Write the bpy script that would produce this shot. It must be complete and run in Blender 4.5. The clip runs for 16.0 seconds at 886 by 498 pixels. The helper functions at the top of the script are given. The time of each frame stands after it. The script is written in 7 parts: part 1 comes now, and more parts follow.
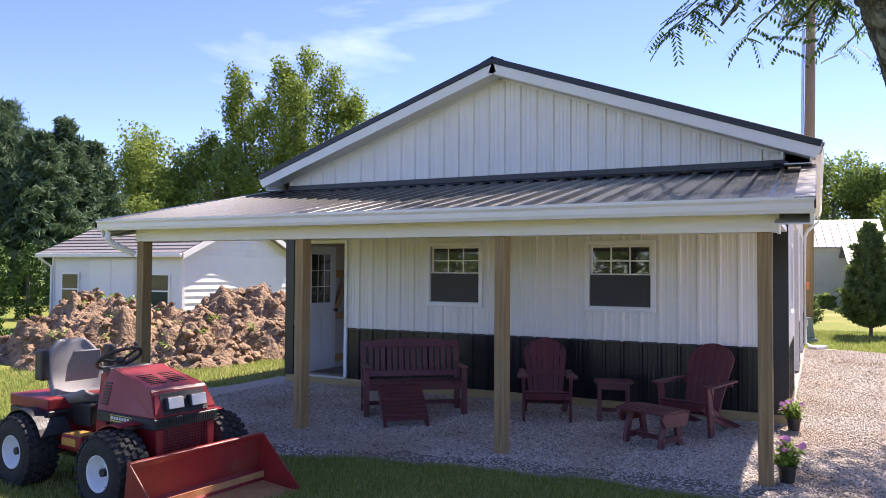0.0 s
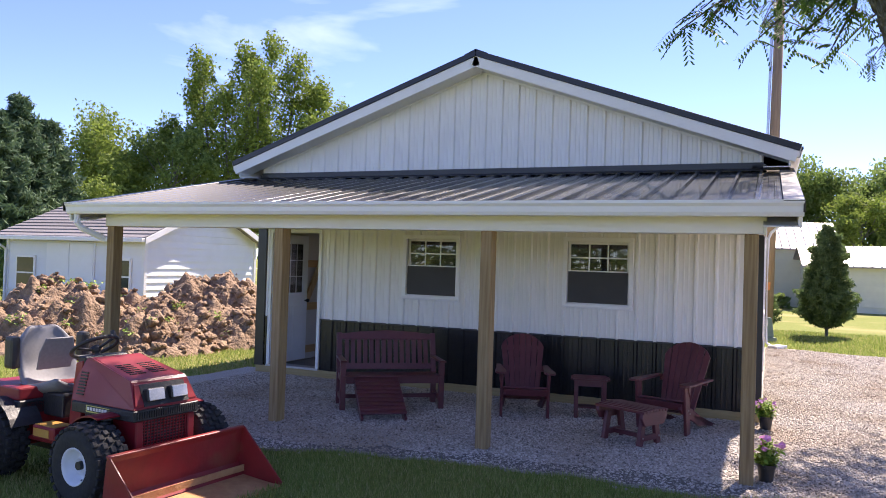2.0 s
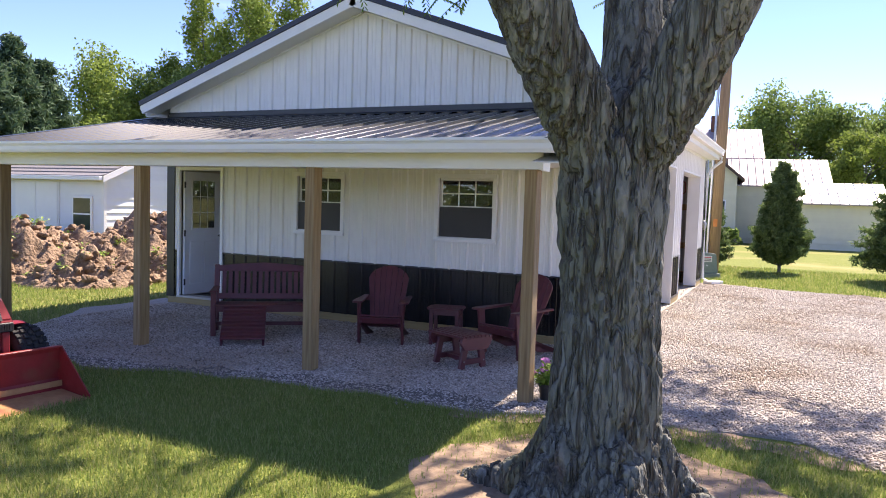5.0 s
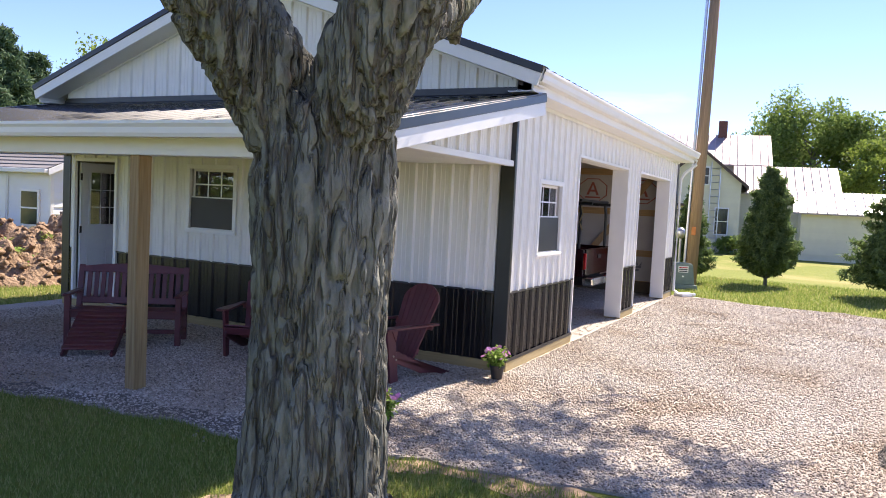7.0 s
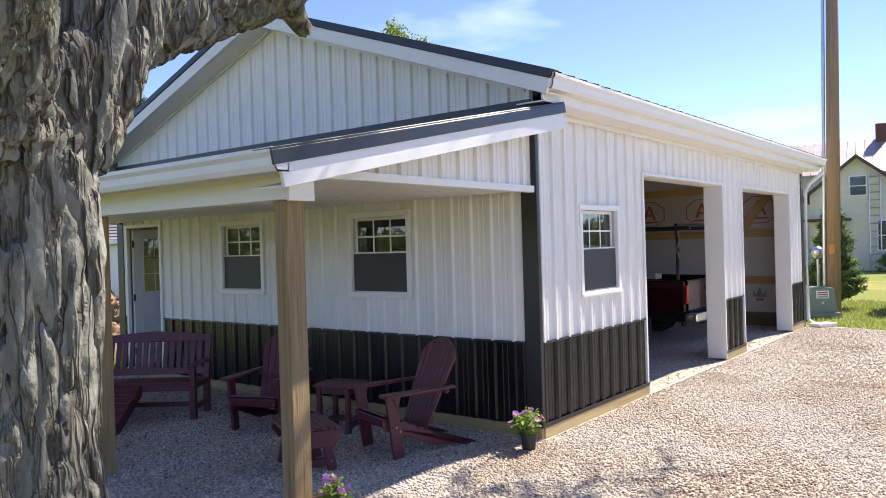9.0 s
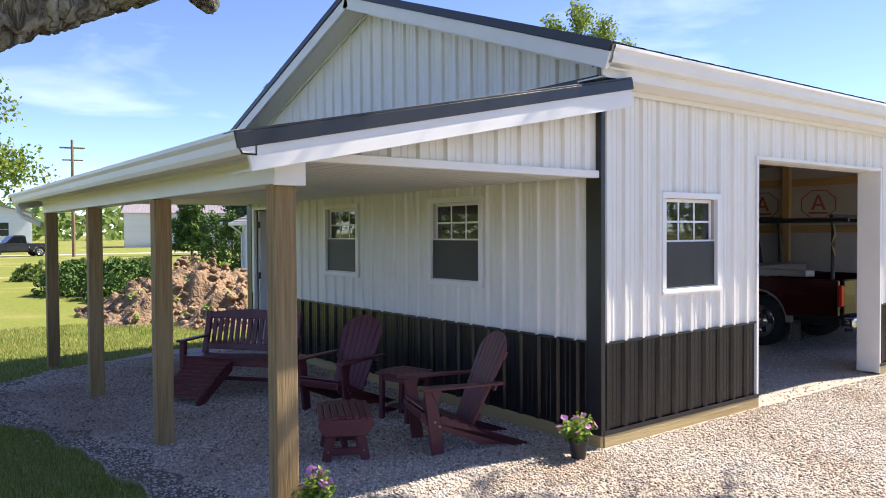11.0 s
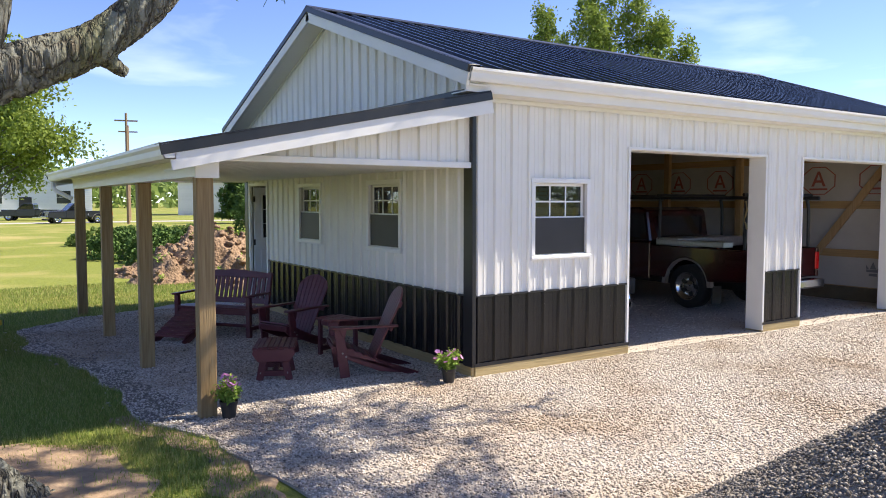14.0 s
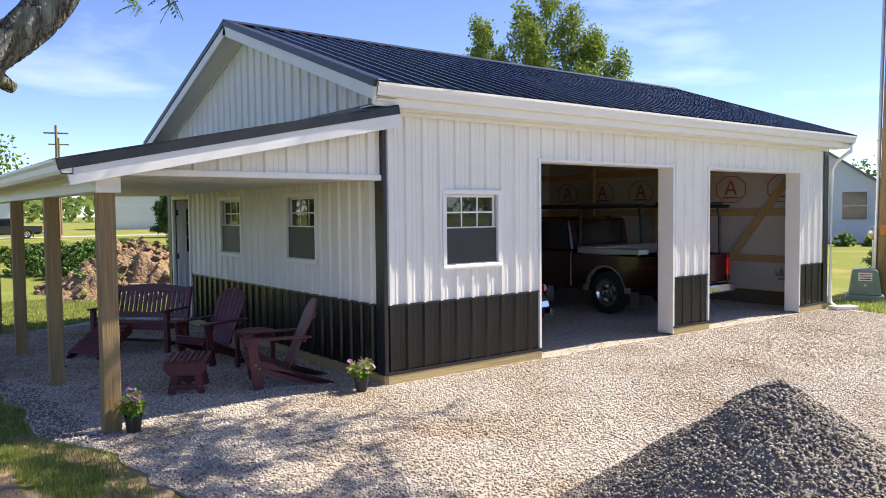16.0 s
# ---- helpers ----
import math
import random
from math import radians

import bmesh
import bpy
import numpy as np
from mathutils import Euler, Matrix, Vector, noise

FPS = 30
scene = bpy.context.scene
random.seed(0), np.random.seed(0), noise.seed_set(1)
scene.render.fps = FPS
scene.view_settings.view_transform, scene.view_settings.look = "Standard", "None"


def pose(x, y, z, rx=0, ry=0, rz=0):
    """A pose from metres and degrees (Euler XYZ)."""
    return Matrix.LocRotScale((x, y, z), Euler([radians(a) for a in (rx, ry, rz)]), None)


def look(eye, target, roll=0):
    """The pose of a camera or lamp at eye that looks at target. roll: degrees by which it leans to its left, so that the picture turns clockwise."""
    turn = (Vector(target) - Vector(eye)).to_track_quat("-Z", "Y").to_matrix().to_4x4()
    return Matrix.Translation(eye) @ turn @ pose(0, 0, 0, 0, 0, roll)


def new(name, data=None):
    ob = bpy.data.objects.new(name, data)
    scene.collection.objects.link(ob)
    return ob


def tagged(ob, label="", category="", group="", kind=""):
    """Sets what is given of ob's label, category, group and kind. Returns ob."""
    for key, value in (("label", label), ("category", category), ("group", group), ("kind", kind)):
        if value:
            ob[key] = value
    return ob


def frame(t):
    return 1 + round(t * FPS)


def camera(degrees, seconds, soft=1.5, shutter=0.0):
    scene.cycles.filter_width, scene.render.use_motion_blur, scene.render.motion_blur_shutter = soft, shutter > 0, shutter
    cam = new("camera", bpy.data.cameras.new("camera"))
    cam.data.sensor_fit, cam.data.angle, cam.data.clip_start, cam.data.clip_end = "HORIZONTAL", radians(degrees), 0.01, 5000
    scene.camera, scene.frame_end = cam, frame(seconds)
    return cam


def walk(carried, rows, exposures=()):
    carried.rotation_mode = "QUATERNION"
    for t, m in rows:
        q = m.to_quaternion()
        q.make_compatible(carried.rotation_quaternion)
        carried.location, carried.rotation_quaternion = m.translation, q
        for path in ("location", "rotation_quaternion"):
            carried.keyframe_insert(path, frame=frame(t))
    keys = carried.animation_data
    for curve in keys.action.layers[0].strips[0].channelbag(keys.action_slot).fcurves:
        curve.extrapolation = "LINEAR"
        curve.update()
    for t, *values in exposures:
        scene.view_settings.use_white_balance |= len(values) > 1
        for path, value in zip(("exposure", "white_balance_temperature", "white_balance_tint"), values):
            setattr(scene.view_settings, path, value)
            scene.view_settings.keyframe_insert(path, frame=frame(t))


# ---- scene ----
cam = camera(60.8, 16.0, soft=0.95)
PATH = [
    (0, (0.335, -9.457, 1.716), (-0.555, -7.667, 1.773), 0.4),
    (0.5, (0.17, -9.251, 1.697), (-0.669, -7.436, 1.737), 1.0),
    (1, (0.007, -9.24, 1.725), (-0.787, -7.405, 1.763), 1.5),
    (1.5, (-0.058, -9.391, 1.727), (-0.834, -7.548, 1.771), 1.8),
    (2, (0.075, -9.493, 1.726), (-0.717, -7.657, 1.764), 1.8),
    (2.5, (0.382, -9.619, 1.713), (-0.452, -7.801, 1.722), 1.2),
    (3, (0.716, -9.862, 1.725), (-0.149, -8.06, 1.679), 0.6),
    (3.5, (1.108, -9.914, 1.751), (0.255, -8.107, 1.664), -0.1),
    (4, (1.493, -9.75, 1.737), (0.666, -7.933, 1.629), -0.2),
    (4.2, (1.635, -9.633, 1.726), (0.814, -7.813, 1.612), 0.1),
    (6.3, (2.649, -8.021, 1.796), (1.741, -6.244, 1.665), 3.9),
    (6.5, (2.766, -7.856, 1.772), (1.861, -6.076, 1.651), 3.4),
    (7, (2.97, -7.433, 1.761), (2.07, -5.65, 1.641), 2.9),
    (7.5, (3.204, -7.044, 1.773), (2.266, -5.28, 1.685), 1.0),
    (8, (3.376, -6.659, 1.766), (2.366, -4.933, 1.706), -0.3),
    (8.5, (3.424, -6.207, 1.753), (2.312, -4.545, 1.721), -1.4),
    (9, (3.478, -5.769, 1.754), (2.242, -4.196, 1.741), -1.7),
    (9.5, (3.472, -5.386, 1.746), (2.117, -3.915, 1.75), -1.5),
    (11.8, (4.667, -4.618, 1.764), (3.028, -3.473, 1.688), -0.1),
    (12, (4.818, -4.63, 1.752), (3.176, -3.492, 1.673), -0.1),
    (12.5, (5.231, -4.666, 1.754), (3.58, -3.542, 1.653), -0.1),
    (13, (5.648, -4.633, 1.768), (3.991, -3.519, 1.651), -0.1),
    (13.5, (6.043, -4.591, 1.814), (4.38, -3.486, 1.684), 0.1),
    (14, (6.396, -4.58, 1.839), (4.728, -3.483, 1.714), -0.0),
    (14.5, (6.628, -4.505, 1.851), (4.963, -3.402, 1.736), -0.1),
    (15, (6.711, -4.459, 1.869), (5.064, -3.329, 1.759), -0.2),
    (15.5, (6.733, -4.415, 1.857), (5.116, -3.243, 1.753), -0.4),
    (16, (6.742, -4.376, 1.843), (5.156, -3.162, 1.746), -0.6),
]
EXPOSURE = [(0.0, 1.47, 6650, 21), (4.0, 1.56, 6680, 20), (7.0, 1.47, 6740, 15), (9.5, 1.40, 6720, 12), (12.5, 1.30, 6740, 10), (16.0, 1.16, 6850, 9)]
walk(cam, [(t, look(eye, target, roll)) for t, eye, target, roll in PATH], EXPOSURE)


# ---- light ----
SUN_S, SUN_K = 0.21, 0.85
to_sun = Vector((SUN_S, SUN_K, 1.0)).normalized()
world = bpy.data.worlds.new("world")
scene.world = world
world.use_nodes = True
wn = world.node_tree
sky = wn.nodes.new("ShaderNodeTexSky")
sky.sky_type = "NISHITA"
sky.sun_disc = False
sky.sun_elevation = math.asin(to_sun.z)
sky.sun_rotation = math.atan2(SUN_S, SUN_K)
sky.altitude = 2200
sky.air_density, sky.dust_density, sky.ozone_density = 0.8, 0.05, 3.0
wbg = wn.nodes["Background"]
wbg.inputs["Strength"].default_value = 0.138
# thin high cloud drawn out in streaks
wtc = wn.nodes.new("ShaderNodeTexCoord")
wmp = wn.nodes.new("ShaderNodeMapping")
wmp.inputs["Scale"].default_value = (1.6, 2.4, 9.0)
wmp.inputs["Rotation"].default_value = (0.15, 0.1, 0.5)
wnz = wn.nodes.new("ShaderNodeTexNoise")
wnz.inputs["Scale"].default_value, wnz.inputs["Detail"].default_value = 1.5, 7.0
wnz.inputs["Distortion"].default_value = 0.4
wmr = wn.nodes.new("ShaderNodeMapRange")
wmr.inputs[1].default_value, wmr.inputs[2].default_value, wmr.inputs[4].default_value = 0.58, 0.84, 0.3
wmix = wn.nodes.new("ShaderNodeMix")
wmix.data_type = "RGBA"
wmix.inputs[7].default_value = (7.0, 7.4, 8.0, 1)
wn.links.new(wtc.outputs["Generated"], wmp.inputs[0])
wn.links.new(wmp.outputs[0], wnz.inputs["Vector"])
wn.links.new(wnz.outputs[0], wmr.inputs[0])
wn.links.new(wmr.outputs[0], wmix.inputs[0])
whs = wn.nodes.new("ShaderNodeHueSaturation")
whs.inputs["Hue"].default_value = 0.515
whs.inputs["Saturation"].default_value, whs.inputs["Value"].default_value = 1.07, 0.86
wn.links.new(sky.outputs[0], whs.inputs["Color"])
wn.links.new(whs.outputs[0], wmix.inputs[6])
wn.links.new(wmix.outputs[2], wbg.inputs["Color"])
sun_data = bpy.data.lights.new("sun", "SUN")
sun_data.energy, sun_data.angle, sun_data.color = 4.6, radians(0.53), (1.0, 0.91, 0.79)
sun = new("sun", sun_data)
sun.matrix_world = look(to_sun * 60, (0, 0, 0))


# ---- materials ----
def mat(name, a, b=None, scale=6.0, rough=0.6, metal=0.0, bump=0.0, bscale=60.0, bdist=0.02, c=None, cscale=1.2, camt=0.5,
        detail=6.0, stretch=(1, 1, 1), spec=0.5, rand=0.0, rvar=0.0, coat=0.0):
    """Two colours mixed by fine noise, a third by broad noise, bump, and a random shade for each object."""
    m = bpy.data.materials.new(name)
    m.use_nodes = True
    nt = m.node_tree
    bs = nt.nodes["Principled BSDF"]
    bs.inputs["Roughness"].default_value = rough
    bs.inputs["Metallic"].default_value = metal
    bs.inputs["Specular IOR Level"].default_value = spec
    bs.inputs["Coat Weight"].default_value = coat
    tc = nt.nodes.new("ShaderNodeTexCoord")
    mp = nt.nodes.new("ShaderNodeMapping")
    mp.inputs["Scale"].default_value = stretch
    nt.links.new(tc.outputs["Object"], mp.inputs[0])

    def noise_at(s, d):
        n = nt.nodes.new("ShaderNodeTexNoise")
        n.inputs["Scale"].default_value, n.inputs["Detail"].default_value = s, d
        nt.links.new(mp.outputs[0], n.inputs["Vector"])
        return n

    def ramp(n, lo, hi):
        r = nt.nodes.new("ShaderNodeMapRange")
        r.inputs[1].default_value, r.inputs[2].default_value = lo, hi
        nt.links.new(n.outputs[0], r.inputs[0])
        return r

    def mixed(fac, ca, cb):
        x = nt.nodes.new("ShaderNodeMix")
        x.data_type = "RGBA"
        nt.links.new(fac.outputs[0], x.inputs[0])
        for sock, v in ((x.inputs[6], ca), (x.inputs[7], cb)):
            if isinstance(v, tuple):
                sock.default_value = (*v, 1)
            else:
                nt.links.new(v, sock)
        return x.outputs[2]

    b = b or tuple(min(1, q * 0.86) for q in a)
    fine = noise_at(scale, detail)
    col = mixed(ramp(fine, 0.32, 0.68), a, b)
    if c:
        broad = noise_at(cscale, 4.0)
        col = mixed(ramp(broad, camt, camt + 0.22), col, c)
    if rand:
        oi = nt.nodes.new("ShaderNodeObjectInfo")
        hs = nt.nodes.new("ShaderNodeHueSaturation")
        r = nt.nodes.new("ShaderNodeMapRange")
        r.inputs[3].default_value, r.inputs[4].default_value = 1 - rand, 1 + rand
        nt.links.new(oi.outputs["Random"], r.inputs[0])
        nt.links.new(r.outputs[0], hs.inputs["Value"])
        nt.links.new(col, hs.inputs["Color"])
        col = hs.outputs[0]
    nt.links.new(col, bs.inputs["Base Color"])
    if rvar:
        r = ramp(noise_at(scale * 0.5, 5.0), 0.3, 0.7)
        r.inputs[3].default_value, r.inputs[4].default_value = max(0, rough - rvar), min(1, rough + rvar)
        nt.links.new(r.outputs[0], bs.inputs["Roughness"])
    if bump:
        bp = nt.nodes.new("ShaderNodeBump")
        bp.inputs["Strength"].default_value, bp.inputs["Distance"].default_value = min(1, bump), bdist
        nt.links.new(noise_at(bscale, 6.0).outputs[0], bp.inputs["Height"])
        nt.links.new(bp.outputs[0], bs.inputs["Normal"])
    return m


def island_mat(name, cols, rough=0.9, bump=0.0, bscale=80.0, through_light=0.0, spec=0.3, broad=None):
    """Each loose piece of a mesh takes its own shade between the colours given."""
    m = bpy.data.materials.new(name)
    m.use_nodes = True
    nt = m.node_tree
    bs = nt.nodes["Principled BSDF"]
    bs.inputs["Roughness"].default_value = rough
    bs.inputs["Specular IOR Level"].default_value = spec
    geo = nt.nodes.new("ShaderNodeNewGeometry")
    cr = nt.nodes.new("ShaderNodeValToRGB")
    while len(cr.color_ramp.elements) < len(cols):
        cr.color_ramp.elements.new(0.5)
    for i, col in enumerate(cols):
        cr.color_ramp.elements[i].position = i / (len(cols) - 1)
        cr.color_ramp.elements[i].color = (*col, 1)
    nt.links.new(geo.outputs["Random Per Island"], cr.inputs[0])
    nt.links.new(cr.outputs[0], bs.inputs["Base Color"])
    if broad:
        tint, size = broad
        tc = nt.nodes.new("ShaderNodeTexCoord")
        bn = nt.nodes.new("ShaderNodeTexNoise")
        bn.inputs["Scale"].default_value, bn.inputs["Detail"].default_value = size, 5.0
        nt.links.new(tc.outputs["Object"], bn.inputs["Vector"])
        bm2 = nt.nodes.new("ShaderNodeMapRange")
        bm2.inputs[1].default_value, bm2.inputs[2].default_value = 0.42, 0.66
        nt.links.new(bn.outputs[0], bm2.inputs[0])
        bx = nt.nodes.new("ShaderNodeMix")
        bx.data_type, bx.blend_type = "RGBA", "MULTIPLY"
        nt.links.new(bm2.outputs[0], bx.inputs[0])
        nt.links.new(cr.outputs[0], bx.inputs[6])
        bx.inputs[7].default_value = (*tint, 1)
        nt.links.new(bx.outputs[2], bs.inputs["Base Color"])
    if bump:
        n = nt.nodes.new("ShaderNodeTexNoise")
        n.inputs["Scale"].default_value = bscale
        bp = nt.nodes.new("ShaderNodeBump")
        bp.inputs["Strength"].default_value, bp.inputs["Distance"].default_value = bump, 0.01
        nt.links.new(n.outputs[0], bp.inputs["Height"])
        nt.links.new(bp.outputs[0], bs.inputs["Normal"])
    if through_light:
        tr = nt.nodes.new("ShaderNodeBsdfTranslucent")
        nt.links.new(cr.outputs[0], tr.inputs["Color"])
        mx = nt.nodes.new("ShaderNodeMixShader")
        mx.inputs[0].default_value = through_light
        nt.links.new(bs.outputs[0], mx.inputs[1])
        nt.links.new(tr.outputs[0], mx.inputs[2])
        nt.links.new(mx.outputs[0], nt.nodes["Material Output"].inputs["Surface"])
    return m


def wood_mat(name, a, b, knot, along="z", scale=1.0, rough=0.75):
    """Sawn timber: rings stretched along the grain, with darker knots."""
    st = {"x": (0.9, 20, 20), "y": (20, 0.9, 20), "z": (20, 20, 0.9)}[along]
    return mat(name, a, b, scale=2.2 * scale, rough=rough, bump=0.25, bscale=6.0, c=knot, cscale=0.5, camt=0.6,
               stretch=st, detail=4, rand=0.12)


M_WHITE = mat("white_steel", (0.80, 0.79, 0.755), (0.765, 0.755, 0.72), 3.0, 0.38, spec=0.45, c=(0.72, 0.715, 0.69), cscale=0.9, camt=0.58, rand=0.015)
M_BLACK = mat("black_steel", (0.008, 0.008, 0.010), (0.011, 0.011, 0.013), 5.0, 0.27, spec=0.5, c=(0.013, 0.013, 0.015), cscale=1.2, camt=0.5, rand=0.04)
M_TRIMBLACK = mat("black_trim", (0.014, 0.014, 0.016), (0.02, 0.02, 0.022), 6.0, 0.35)
M_ROOF = mat("black_roof_steel", (0.020, 0.022, 0.027), (0.025, 0.027, 0.032), 1.2, 0.22, rand=0.05, spec=0.5, coat=0.2)
M_TRIM = mat("white_trim", (0.80, 0.80, 0.79), (0.77, 0.77, 0.755), 4.0, 0.42, c=(0.70, 0.69, 0.66), cscale=1.4, camt=0.62)
M_SOFFIT = mat("white_soffit", (0.78, 0.78, 0.76), (0.75, 0.75, 0.73), 3.0, 0.55)
M_VINYL = mat("white_vinyl", (0.82, 0.82, 0.82), (0.80, 0.80, 0.80), 6.0, 0.35)
M_POST = wood_mat("treated_post", (0.37, 0.26, 0.125), (0.235, 0.15, 0.062), (0.105, 0.06, 0.025), "z")
M_BOARDX = wood_mat("treated_board_x", (0.44, 0.345, 0.17), (0.36, 0.27, 0.12), (0.25, 0.17, 0.07), "x")
M_BOARDY = wood_mat("treated_board_y", (0.46, 0.36, 0.18), (0.38, 0.29, 0.13), (0.26, 0.18, 0.08), "y")
M_LUMBERZ = wood_mat("stud_lumber", (0.52, 0.36, 0.19), (0.43, 0.28, 0.13), (0.3, 0.18, 0.08), "z")
M_LUMBERX = wood_mat("girt_lumber_x", (0.50, 0.33, 0.15), (0.41, 0.26, 0.11), (0.28, 0.17, 0.07), "x")
M_LUMBERY = wood_mat("girt_lumber", (0.55, 0.36, 0.16), (0.45, 0.28, 0.12), (0.3, 0.18, 0.07), "y")
M_WRAP = mat("house_wrap", (0.56, 0.53, 0.49), (0.50, 0.475, 0.44), 3.0, 0.6, bump=0.35, bscale=3.0, c=(0.46, 0.43, 0.39), cscale=0.8)
M_MAROON = mat("maroon_polylumber", (0.125, 0.028, 0.034), (0.10, 0.022, 0.028), 9.0, 0.42, bump=0.08, bscale=120, stretch=(1, 1, 1), rand=0.1)
M_GRAVEL = mat("gravel_bed", (0.56, 0.50, 0.43), (0.22, 0.195, 0.165), 110.0, 0.95, bump=0.12, bscale=120.0, c=(0.38, 0.32, 0.265), cscale=0.7, camt=0.5, detail=8)
M_GRASS = mat("lawn", (0.225, 0.245, 0.055), (0.15, 0.185, 0.038), 14.0, 0.95, bump=0.8, bscale=70, c=(0.37, 0.315, 0.13), cscale=0.3, camt=0.5, spec=0.15)
M_SOIL = mat("bare_soil", (0.36, 0.255, 0.165), (0.27, 0.185, 0.115), 18.0, 0.95, bump=0.7, bscale=30, c=(0.34, 0.25, 0.17), cscale=2.5)


# ---- mesh helpers ----
def mesh_of(name, bm, material, smooth=False):
    me = bpy.data.meshes.new(name)
    bm.to_mesh(me)
    bm.free()
    for m in material if isinstance(material, (list, tuple)) else (material,):
        me.materials.append(m)
    if smooth:
        me.polygons.foreach_set("use_smooth", [True] * len(me.polygons))
    return me


def part(name, bm, material, parent=None, label="", smooth=False, m=None):
    ob = new(name, mesh_of(name, bm, material, smooth))
    if parent:
        ob.parent = parent
    if m is not None:
        ob.matrix_basis = m
    return tagged(ob, label)


def raw(name, verts, faces, material, parent=None, label="", smooth=False):
    me = bpy.data.meshes.new(name)
    me.from_pydata(verts, [], faces)
    me.materials.append(material)
    if smooth:
        me.polygons.foreach_set("use_smooth", [True] * len(me.polygons))
    ob = new(name, me)
    if parent:
        ob.parent = parent
    return tagged(ob, label)


def empty(name, m, label, category, group="", kind=""):
    ob = new(name)
    ob.matrix_basis = m
    return tagged(ob, label, category, group, kind)


def box(x0, x1, y0, y1, z0, z1, bevel=0.0, bm=None, m=None):
    own = bm is None
    b = bmesh.new()
    bmesh.ops.create_cube(b, size=1, matrix=Matrix.Translation(((x0 + x1) / 2, (y0 + y1) / 2, (z0 + z1) / 2)) @ Matrix.Diagonal((abs(x1 - x0), abs(y1 - y0), abs(z1 - z0), 1)))
    if bevel:
        bmesh.ops.bevel(b, geom=b.edges[:], offset=bevel, segments=2 if bevel > 0.012 else 1, affect="EDGES", profile=0.6)
    if m is not None:
        b.transform(m)
    return b if own else joined(bm, b)


def joined(bm, b):
    me = bpy.data.meshes.new("tmp")
    b.to_mesh(me)
    b.free()
    bm.from_mesh(me)
    bpy.data.meshes.remove(me)
    return bm


def cyl(r, length, m=None, seg=20, r2=None, bevel=0.0, bm=None):
    """Along local z from 0 to length."""
    b = bmesh.new()
    bmesh.ops.create_cone(b, cap_ends=True, segments=seg, radius1=r, radius2=r if r2 is None else r2, depth=length, matrix=Matrix.Translation((0, 0, length / 2)))
    if bevel:
        ed = [e for e in b.edges if len(e.link_faces) == 2 and any(len(f.verts) > 4 for f in e.link_faces)]
        bmesh.ops.bevel(b, geom=ed, offset=bevel, segments=2, affect="EDGES")
    if m is not None:
        b.transform(m)
    return b if bm is None else joined(bm, b)


def prism(pts, depth, m=None, bevel=0.0, bm=None):
    """An outline in the local xy plane, drawn out along local z."""
    b = bmesh.new()
    f = b.faces.new([b.verts.new((p[0], p[1], 0)) for p in pts])
    r = bmesh.ops.extrude_face_region(b, geom=[f])
    bmesh.ops.translate(b, vec=(0, 0, depth), verts=[v for v in r["geom"] if isinstance(v, bmesh.types.BMVert)])
    bmesh.ops.recalc_face_normals(b, faces=b.faces[:])
    if bevel:
        bmesh.ops.bevel(b, geom=b.edges[:], offset=bevel, segments=1, affect="EDGES")
    if m is not None:
        b.transform(m)
    return b if bm is None else joined(bm, b)


def between(a, b):
    """A pose at a whose z axis points to b."""
    a, b = Vector(a), Vector(b)
    return Matrix.Translation(a) @ (b - a).to_track_quat("Z", "Y").to_matrix().to_4x4()


def tube(pts, r, seg=8, bm=None):
    """A round bar through points."""
    b = bmesh.new()
    pts = [Vector(p) for p in pts]
    rings = []
    for i, p in enumerate(pts):
        d = (pts[min(i + 1, len(pts) - 1)] - pts[max(i - 1, 0)]).normalized()
        q = d.to_track_quat("Z", "Y")
        rr = r[i] if isinstance(r, (list, tuple)) else r
        rings.append([b.verts.new(p + q @ Vector((rr * math.cos(t), rr * math.sin(t), 0))) for t in (2 * math.pi * k / seg for k in range(seg))])
    for u, v in zip(rings, rings[1:]):
        for k in range(seg):
            b.faces.new((u[k], u[(k + 1) % seg], v[(k + 1) % seg], v[k]))
    b.faces.new(rings[0][::-1])
    b.faces.new(rings[-1])
    return b if bm is None else joined(bm, b)


# profile of a steel panel over one 9 inch rib: distance along, height
RIB = ((0.0, 0.0), (0.016, 0.026), (0.042, 0.026), (0.058, 0.0), (0.104, 0.0), (0.110, 0.004), (0.122, 0.004), (0.128, 0.0), (0.158, 0.0), (0.164, 0.004), (0.176, 0.004), (0.182, 0.0))
PITCH = 0.2286


